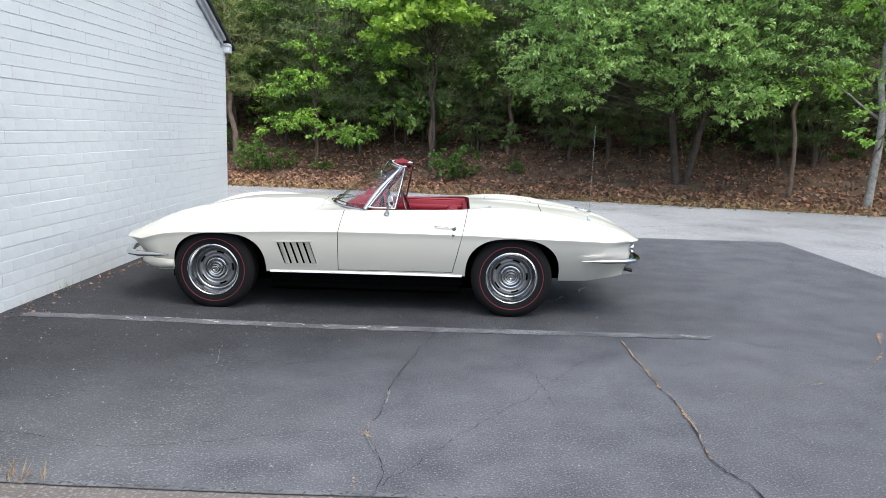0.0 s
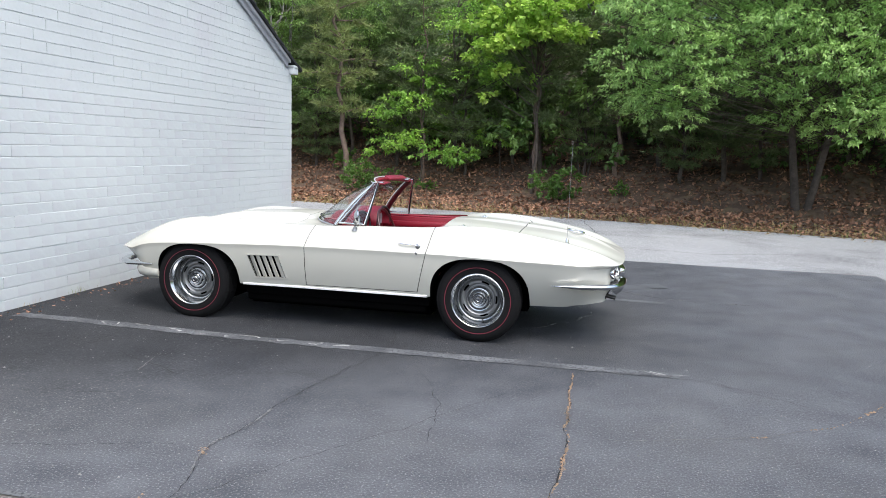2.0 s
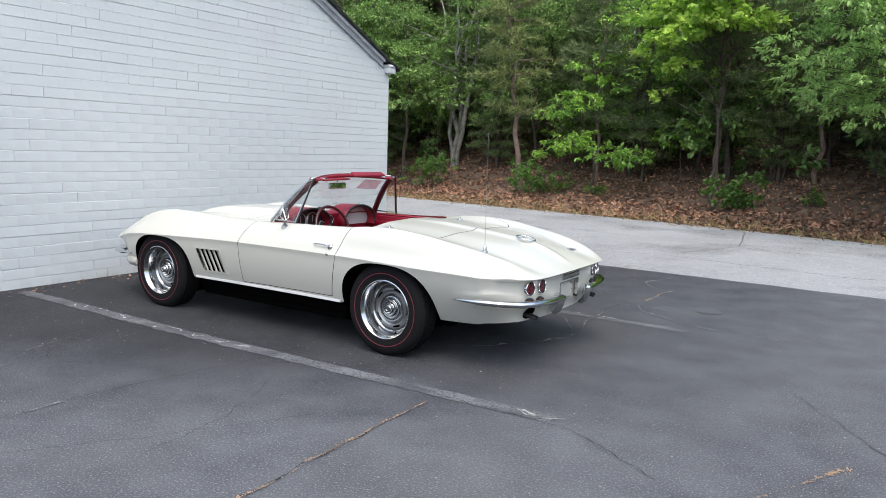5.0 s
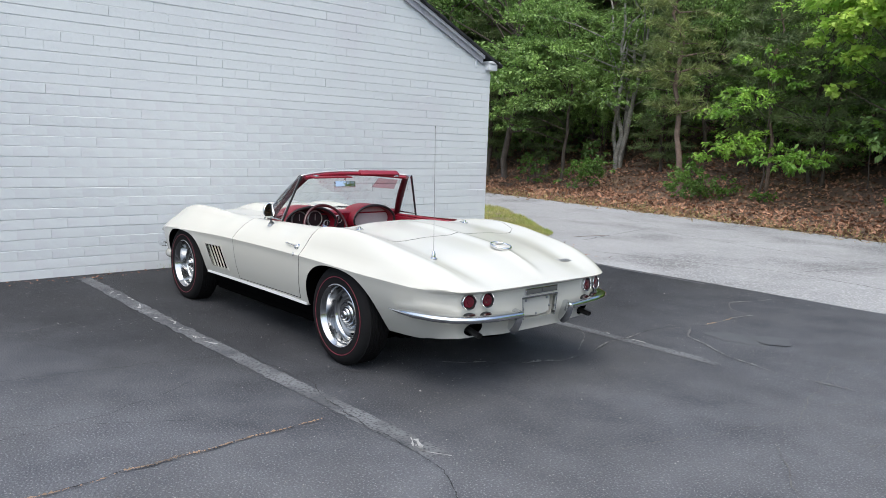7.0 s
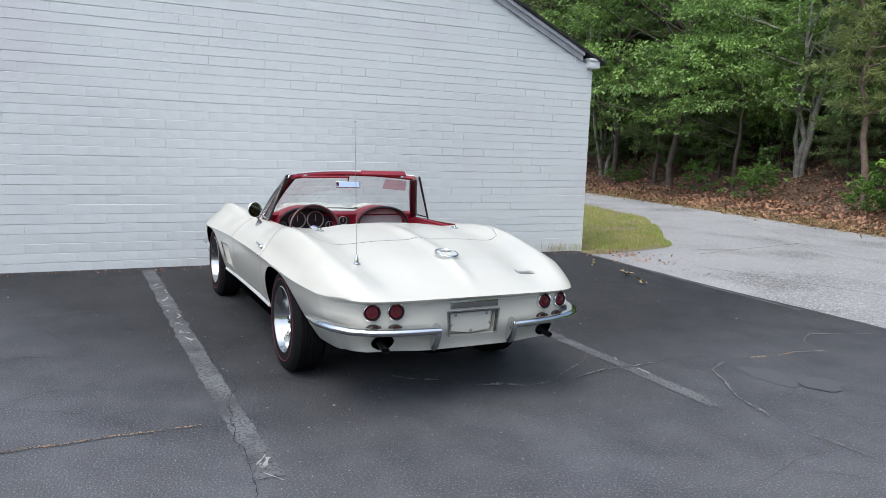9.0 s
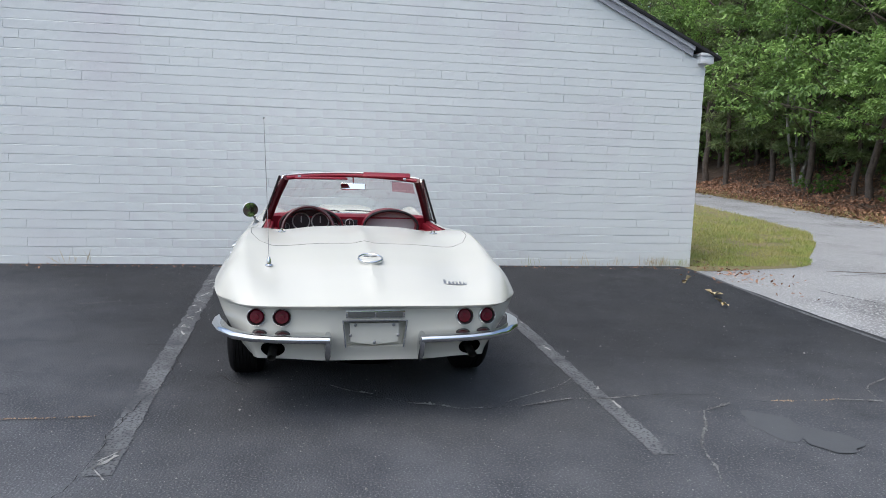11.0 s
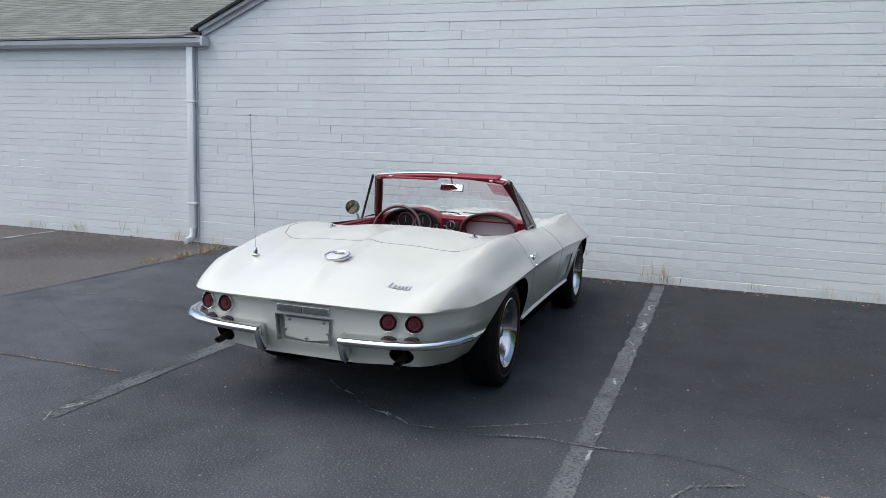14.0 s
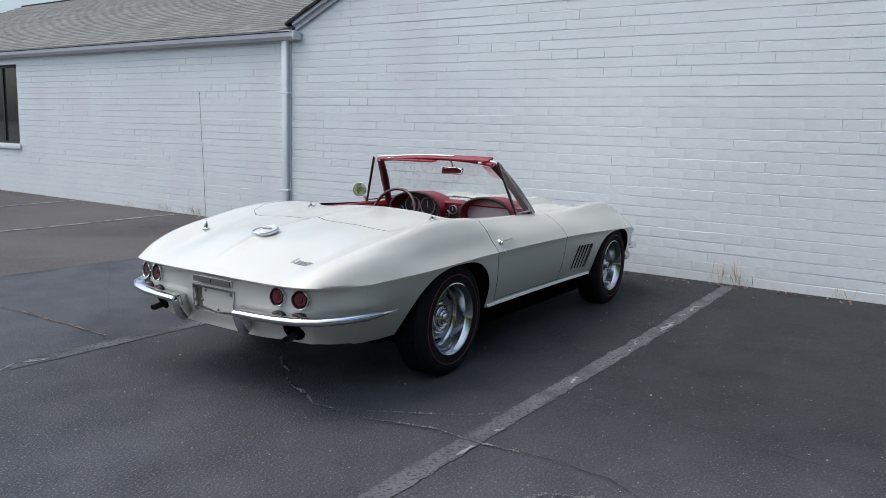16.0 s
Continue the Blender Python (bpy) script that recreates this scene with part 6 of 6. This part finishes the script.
plant(broadleaf(25, 5.5, 0.07, 0, [(-0.3, -2.0, 3.2, .9), (0.8, -2.2, 2.6, .8), (-1.2, -1.8, 2.4, .9), (0.4, -1.6, 4.2, 1.0), (-1.0, -1.4, 4.4, 1.0), (-1.8, -1.2, 3.4, .8), (0, -1, 5.5, 1.1), (1.4, -1.4, 3.6, .7), (-0.4, -2.1, 1.8, .5)], 11000, 0.105, wood_leaf, bark_dark, "leafy roadside tree with layered green boughs", layered=True), -11.6, 23.2)

# shrubs at the foot of the bank
def shrub(seed, w, h, leaves=1500, size=0.085):
    return broadleaf(seed, h*0.8, 0.015, 0, scatter_clumps(seed, 9, (-w, w), (-w*0.7, w*0.7), (h*0.25, h*0.85), (h*0.28, h*0.42)), leaves, size, shrub_leaf, bark_dark, "dense green shrub at the foot of the bank", name="shrub", stems=4)


plant(shrub(31, 0.55, 0.95, 2400), -5.5, 21.6)
plant(shrub(32, 0.42, 0.75, 1300, 0.11), 0.02, 20.7, "broad-leaved green shrub in the leaf litter")
plant(shrub(33, 0.14, 0.35, 260, 0.08), 1.62, 20.9, "small green plant in the leaf litter")
plant(shrub(34, 0.5, 1.0, 1800), -9.6, 22.0)
plant(shrub(35, 0.25, 1.1, 900), -12.2, 22.4)
plant(shrub(36, 0.3, 0.7, 700), -7.0, 23.4)
plant(shrub(37, 0.2, 0.35, 300), -3.9, 21.6)
plant(shrub(38, 0.25, 0.3, 300, 0.07), 10.6, 20.2)
plant(shrub(39, 0.6, 0.9, 1300), -17.0, 23.6)

# the wood behind: a few kinds, copied
kinds = [pine(41, 7.2, 0.08, 1.1, 1.9, needle, 1300, bk=bark_dark), pine(42, 6.6, 0.07, 0.6, 1.7, needle, 1300, bk=bark_dark), pine(43, 7.6, 0.09, 1.7, 2.0, needle_yellow, 1200, bk=bark),
         broadleaf(44, 7.0, 0.08, 0, scatter_clumps(44, 30, (-2.0, 2.0), (-2.0, 2.0), (1.4, 6.6), (0.7, 1.1)), 15000, 0.105, wood_leaf, bark_dark, "shaded broadleaf tree within the wood", layered=True),
         broadleaf(45, 6.5, 0.10, 0, scatter_clumps(45, 30, (-2.2, 2.2), (-2.2, 2.2), (2.4, 7.6), (0.8, 1.2)), 15000, 0.11, wood_leaf, bark_dark, "tall broadleaf tree within the wood", layered=True),
         broadleaf(46, 6.0, 0.07, 0, scatter_clumps(46, 22, (-1.8, 1.8), (-1.8, 1.8), (1.0, 7.0), (0.6, 1.0)), 11000, 0.105, green_leaf, bark_dark, "mid-green tree at the edge of the wood", layered=True)]
rnd = random.Random(77)
spots = []
for row, (dy, step) in enumerate(((5.0, 2.1), (7.4, 2.2), (10.0, 2.5), (13.0, 3.0), (17.0, 3.6))):
    x = -44 + row*0.9
    while x < 24:
        spots.append((x + rnd.uniform(-.7, .7), float(road_far(x)) + dy + rnd.uniform(-.8, .8), row))
        x += step*rnd.uniform(0.8, 1.2)
for x in np.arange(-42, -13, 2.0): spots.append((x + rnd.uniform(-.6, .6), float(road_far(x)) + 2.6 + rnd.uniform(-.5, .8), 0))
for x in np.arange(-60, -8, 3.2): spots.append((x + rnd.uniform(-.8, .8), float(road_far(x)) + 21 + rnd.uniform(-1, 2), 9))
for x in np.arange(-46, -10, 2.2): spots.append((x + rnd.uniform(-.5, .5), float(road_far(x)) + 8.5 + rnd.uniform(-1, 1), 9))
spots += [(-50, 29.5, 8), (-54.5, 30.5, 8), (-59, 31, 8), (-56, 34, 8), (-62, 36, 8), (-47, 33.5, 8), (-66, 33, 8), (-70, 36, 8), (-64, 39, 8), (-45.0, 31.0, 8), (-48.5, 31.5, 8), (-42.0, 32.0, 8), (-52.0, 33.0, 8)]
used = set()
for x, y, row in spots:
    k = rnd.choice((0, 1, 2, 0) if row == 9 else (0, 1, 0, 1, 4, 3, 0) if x < -13 else (0, 1, 2, 3, 3, 4, 0) if row else (0, 1, 0, 2, 0, 1, 3, 5))
    src = kinds[k]
    m = pose(x, y, float(bank_z(np.array(x), np.array(y))) - 0.03, 0, 0, rnd.uniform(0, 360))
    s = rnd.uniform(0.85, 1.2)*(1.8 if row >= 8 else 1.3 if x < -13 else 1.0)
    if k not in used:
        src.matrix_world = m; used.add(k)
    else:
        copy_thing(src, m).scale = (s, s, s)
for x, d, sc in ((-8.3, 4.2, .8), (-3.0, 3.9, .75), (0.6, 4.4, .7), (3.2, 4.0, .8), (5.2, 4.6, .7), (8.4, 4.0, .85), (-13.2, 3.8, .8), (-15.6, 3.4, .9), (-5.4, 4.6, .8), (9.6, 5.2, .8), (-1.6, 5.0, .85)):
    y = float(road_far(x)) + d
    copy_thing(kinds[1], pose(x, y, float(bank_z(np.array(x), np.array(y))) - 0.03, 0, 0, rnd.uniform(0, 360))).scale = [sc]*3
# low growth under the trees, and trees across the lot behind the walk
low = broadleaf(47, 1.6, 0.02, 0, scatter_clumps(47, 10, (-1.0, 1.0), (-1.0, 1.0), (0.4, 1.9), (0.3, 0.6)), 1500, 0.13, wood_leaf, bark_dark, "dark undergrowth in the wood", name="undergrowth_bush", stems=4)
plant(low, -2.0, 26.0)
for k in range(70):
    x = rnd.uniform(-40, 20); d = rnd.uniform(4.2, 9)
    y = float(road_far(x)) + d
    copy_thing(low, pose(x, y, float(bank_z(np.array(x), np.array(y))) - 0.05, 0, 0, rnd.uniform(0, 360))).scale = [rnd.uniform(0.7, 1.5)]*3
for k in range(16):
    copy_thing(kinds[(3, 4, 5)[k % 3]], pose(26 + rnd.uniform(0, 4), -24 + k*2.6, -0.03, 0, 0, rnd.uniform(0, 360)))

# ---- leaf litter, grass, weeds ----
rng = np.random.default_rng(3)
n = 46000
x = rng.uniform(-26, 15, n); d = np.abs(rng.normal(0, 4.4, n)) + 0.1
y = np.array([float(road_far(a)) for a in x]) + d
z = np.array([float(rough_ground(np.array(a), np.array(b))) for a, b in zip(x, y)]) + 0.015
o = np.stack([rng.normal(0, 1, n), rng.normal(0, 1, n), rng.normal(0, 0.25, n)], 1)
tagged(solid("leaf_litter", leaf_mesh(np.stack([x, y, z], 1), o, 0.11, 0.6, 0.0, 5, 0.12), litter, "brown fallen leaves on the wooded bank", "leaf litter", "stuff"))
n = 9000
x = rng.uniform(-26, 14, n); y = np.array([float(road_far(a)) for a in x]) + rng.normal(0.25, 0.34, n)
z = np.array([float(rough_ground(np.array(a), np.array(b))) for a, b in zip(x, y)]) + 0.02
z = np.where(y < np.array([float(road_far(a)) for a in x]), -0.008, z)
o = np.stack([rng.normal(0, 1, n), rng.normal(0, 1, n), rng.normal(0, 0.2, n)], 1)
solid("straw_edge", leaf_mesh(np.stack([x, y, z], 1), o, 0.14, 0.16, 0.0, 6, 0.02), straw, "dry pine straw along the edge of the drive", "pine straw", "stuff")


def blades(x, y, z, size, material, label, seed, name="grass", lean=0.35, kind="stuff", aspect=0.09):
    n = len(x)
    r = np.random.default_rng(seed)
    o = np.stack([r.normal(0, lean, n), r.normal(0, lean, n), np.full(n, 1.6)], 1)
    return solid(name, leaf_mesh(np.stack([x, y, z], 1), o, size, aspect, -0.3, seed, 0.0), material, label, "grass", kind)


n = 60000
x = -3.6 - np.abs(rng.normal(0, 5.0, n)); y = np.array([rng.uniform(11.5, float(grass_edge(a)) + 0.12) for a in np.clip(x, -60, -3.3)])
keep = np.array([noise.noise((a*1.1, b*1.1, 2)) + 0.6*noise.noise((a*3.5, b*3.5, 6)) for a, b in zip(x, y)]) > rng.uniform(-0.5, 0.25, n)
x, y = x[keep], y[keep]; n = len(x)
blades(x, y, np.full(n, -0.01), 0.075, grass, "short yellow-green grass at the corner of the building", 7, lean=0.7)
n = 2600
x = np.array([rng.uniform(-25, 13) for _ in range(n)]); y = np.array([float(road_far(a)) for a in x]) + rng.normal(0.35, 0.3, n)
blades(x, y, bank_z(x, y) - 0.03, 0.10, grass, "sparse grass at the edge of the drive", 8, "edge_grass")
# weeds along the foot of the wall
for k, (y, h, m) in enumerate(((8.35, 0.25, 26), (9.4, 0.14, 14), (9.9, 0.16, 14), (10.5, 0.12, 16), (11.0, 0.15, 60), (11.3, 0.12, 50), (10.15, 0.10, 12), (4.0, 0.17, 16), (1.2, 0.24, 8), (0.2, 0.16, 30), (-0.6, 0.14, 30), (2.05, 0.18, 30), (2.6, 0.12, 20), (6.55, 0.07, 22), (5.9, 0.06, 16), (-1.6, 0.12, 24))):
    mm = m
    w = 0.03 if h > 0.25 else 0.10
    xx = WALL_X + 0.02 + np.abs(rng.normal(0, 0.025, mm)); yy = y + rng.normal(0, w, mm)
    blades(xx, yy, np.full(mm, 0.025), h, weed_straw if k % 4 != 1 else grass, "dry weed tuft at the foot of the wall", 60+k, "weed_tuft", 0.22, "stuff", 0.032)["group"] = "weeds along the wall"
for k, (x, y) in enumerate(((-2.9, 2.95), (-2.5, 2.93), (-2.3, 2.99), (-2.75, 3.0), (-3.1, 2.92), (-1.9, 2.93))):
    mm = 40
    blades(x + rng.normal(0, .09, mm), y + rng.normal(0, .03, mm), np.full(mm, 0.015), 0.10, straw, "dry weed tuft in the joint of the asphalt", 90+k, "weed_tuft", 1.2, "stuff", 0.06)["group"] = "weeds in the joint"
n = 700
x = -3.45 + np.abs(rng.normal(0, 0.10, n)); y = rng.uniform(-6, 11.4, n)
solid("wall_debris", leaf_mesh(np.stack([x, y, np.full(n, 0.036)], 1), np.stack([rng.normal(0, 1, n), rng.normal(0, 1, n), rng.normal(0, .1, n)], 1), 0.035, 0.5, 0, 9, 0.05), litter, "leaf crumbs and grit along the foot of the wall", "debris", "stuff")
n = 170
x = -3.0 + rng.normal(0, 0.5, n); y = 11.75 + rng.normal(0, 0.28, n)
solid("corner_litter", leaf_mesh(np.stack([x, y, np.full(n, 0.035)], 1), np.stack([rng.normal(0, 1, n), rng.normal(0, 1, n), rng.normal(0, .1, n)], 1), 0.05, 0.5, 0, 9, 0.08), litter, "dead leaves at the corner of the building", "leaf litter", "stuff")
for k, (x, y) in enumerate(((-2.45, 10.85), (-1.7, 10.75), (-1.25, 10.55))):
    b = solid("fallen_leaf", leaf_mesh(np.array([[x, y, 0.03]]*3) + rng.normal(0, .03, (3, 3))*np.array([1, 1, 0.2]), np.array([[1, .3, .2], [-.4, 1, .1], [.3, -1, .2]]), 0.13, 0.6, 0, k, 0.2), weed_straw, "curled dry leaf on the asphalt", "leaf", "", "fallen leaves")

# loose grit on the sealed asphalt
n = 14000
rg = np.random.default_rng(41)
x, y = rg.uniform(-3.3, 4.8, n), rg.uniform(3.0, 11.2, n)
keep = np.array([noise.noise((a*0.7, b*0.7, 3)) + 0.35*noise.noise((a*3, b*3, 8)) for a, b in zip(x, y)]) > rg.uniform(-0.75, 0.35, n)
x, y = x[keep], y[keep]
n = len(x)
r = 0.0028*np.exp(rg.normal(0, 0.4, n))[:, None]
c = np.stack([x, y, lot_z(x) + 0.001], 1)
a = rg.uniform(0, 6.28, n)
P3 = [c + r*np.stack([np.cos(a + k*2.094), np.sin(a + k*2.094), np.zeros(n)], 1) for k in range(3)] + [c + r*np.array([0, 0, 0.8])]
V = np.stack(P3, 1).reshape(-1, 3)
k = np.arange(n)*4
F = np.concatenate([np.stack([k, k+1, k+3], 1), np.stack([k+1, k+2, k+3], 1), np.stack([k+2, k, k+3], 1)])
grit = mat("pale_grit", (0.22, 0.217, 0.21), 0.9, island=0.9, amount=0.4)
solid("grit", raw_mesh(V, F), grit, "pale grit scattered on the sealed asphalt", "grit", "stuff")

# ---- bricks, last: painted courses on both walls ----
COURSE, BRICK = 0.1016, 0.305
DEPTH = 0.012


def brick_mesh(l, top=0.005, gap=0.001, head=0.0):
    """A painted brick face: rounded-off upper edge, lower edge cut square over the bed, and sometimes an open head at one end."""
    h0, h1 = -COURSE/2 + gap, COURSE/2
    y0, y1 = -l/2, l/2 - head
    V = [(0, y0, h0), (0, y1, h0), (DEPTH-top, y1, h1), (DEPTH-top, y0, h1), (DEPTH, y0 + head*0.3, h0 + 0.0005), (DEPTH, y1 - head*0.3, h0 + 0.0005), (DEPTH, y1 - head*0.3, h1-top), (DEPTH, y0 + head*0.3, h1-top)]
    return V, [(4, 5, 6, 7), (0, 1, 5, 4), (1, 2, 6, 5), (2, 3, 7, 6), (3, 0, 4, 7)]


def brick_kind(y, row, r):
    """Upper slope, bed gap and head gap, drifting slowly along a course."""
    top = 0.0066 + 0.0052*noise.noise((y*0.9, row*7.3, 2.0)) + r.uniform(-0.0008, 0.0008)
    gap = 0.0026 + 0.0034*noise.noise((y*0.7, row*4.1, 9.0)) + r.uniform(-0.0003, 0.0003)
    return min(0.0105, max(0.0025, top)), max(0.0006, gap), r.choice((0.0016, 0.0026, 0.0034)) if r.random() < 0.28 else 0.0


rnd = random.Random(12)
wholes = []
for k in range(24):
    wholes.append(mesh_of(*brick_mesh(BRICK, *brick_kind(k*1.37, k, rnd)), "brick"))
    wholes[-1].materials.append(brick_paint)
rest = {wall_gable: ([], []), wall_wing: ([], [])}
picked = 0
row, z = 0, 0.02
while z < wall_top(RIDGE_Y):
    zc = z + COURSE/2
    y = WING_END + (0 if row % 2 else -BRICK/2)
    while y < CORNER_Y:
        y0, y1 = max(y, WING_END), min(y + BRICK, CORNER_Y - 0.002)
        y += BRICK
        wing = y0 < WING_Y
        # the gable slope trims the course
        if not wing:
            reach = (RIDGE_Y - GABLE_Y) - max(0.0, (zc + 0.05 - EAVE_Z))/PITCH + 0.02
            y0, y1 = max(y0, RIDGE_Y - reach, WING_Y), min(y1, RIDGE_Y + reach)
        elif zc > EAVE_Z - 0.03: continue
        if y1 - y0 < (0.05 if y1 < CORNER_Y - 0.01 else 0.004): continue
        if wing and y1 > WIN_Y0 and y0 < WIN_Y1 and WIN_Z0 - 0.12 < zc < WIN_Z1 + 0.02:
            if y0 < WIN_Y0: y1 = WIN_Y0
            elif y1 > WIN_Y1: y0 = WIN_Y1
            else: continue
            if y1 - y0 < 0.05: continue
        x = WALL_X - 0.0055 + 0.0028*noise.noise((y0*0.7, row*3.1, 7.0)) + rnd.uniform(-0.00025, 0.00025)
        w = noise.noise((y0*0.55, row*5.3, 1.0)); tilt = 2.6*w + rnd.uniform(-.12, .12)
        m = pose(x, (y0+y1)/2, zc + rnd.uniform(-.0012, .0012), rnd.uniform(-.25, .25), tilt, rnd.uniform(-.05, .05))
        if not wing and picked < 300 and 4.3 < y0 < 9.3 and abs(y1 - y0 - BRICK) < 1e-3 and z < 1.9:
            b = new("brick", rnd.choice(wholes))
            b.parent = wall_gable
            b.matrix_basis = m
            picked += 1
            continue
        V, F = rest[wall_wing if wing else wall_gable]
        v, f = brick_mesh(y1 - y0, *brick_kind(y0, row, rnd))
        o = len(V)
        V += [tuple(m @ Vector(p)) for p in v]
        F += [tuple(i + o for i in q) for q in f]
    z += COURSE; row += 1
for wall, (V, F) in rest.items():
    tagged(part("brick_courses", mesh_of(V, F), brick_paint_joined, wall), kind="stuff")
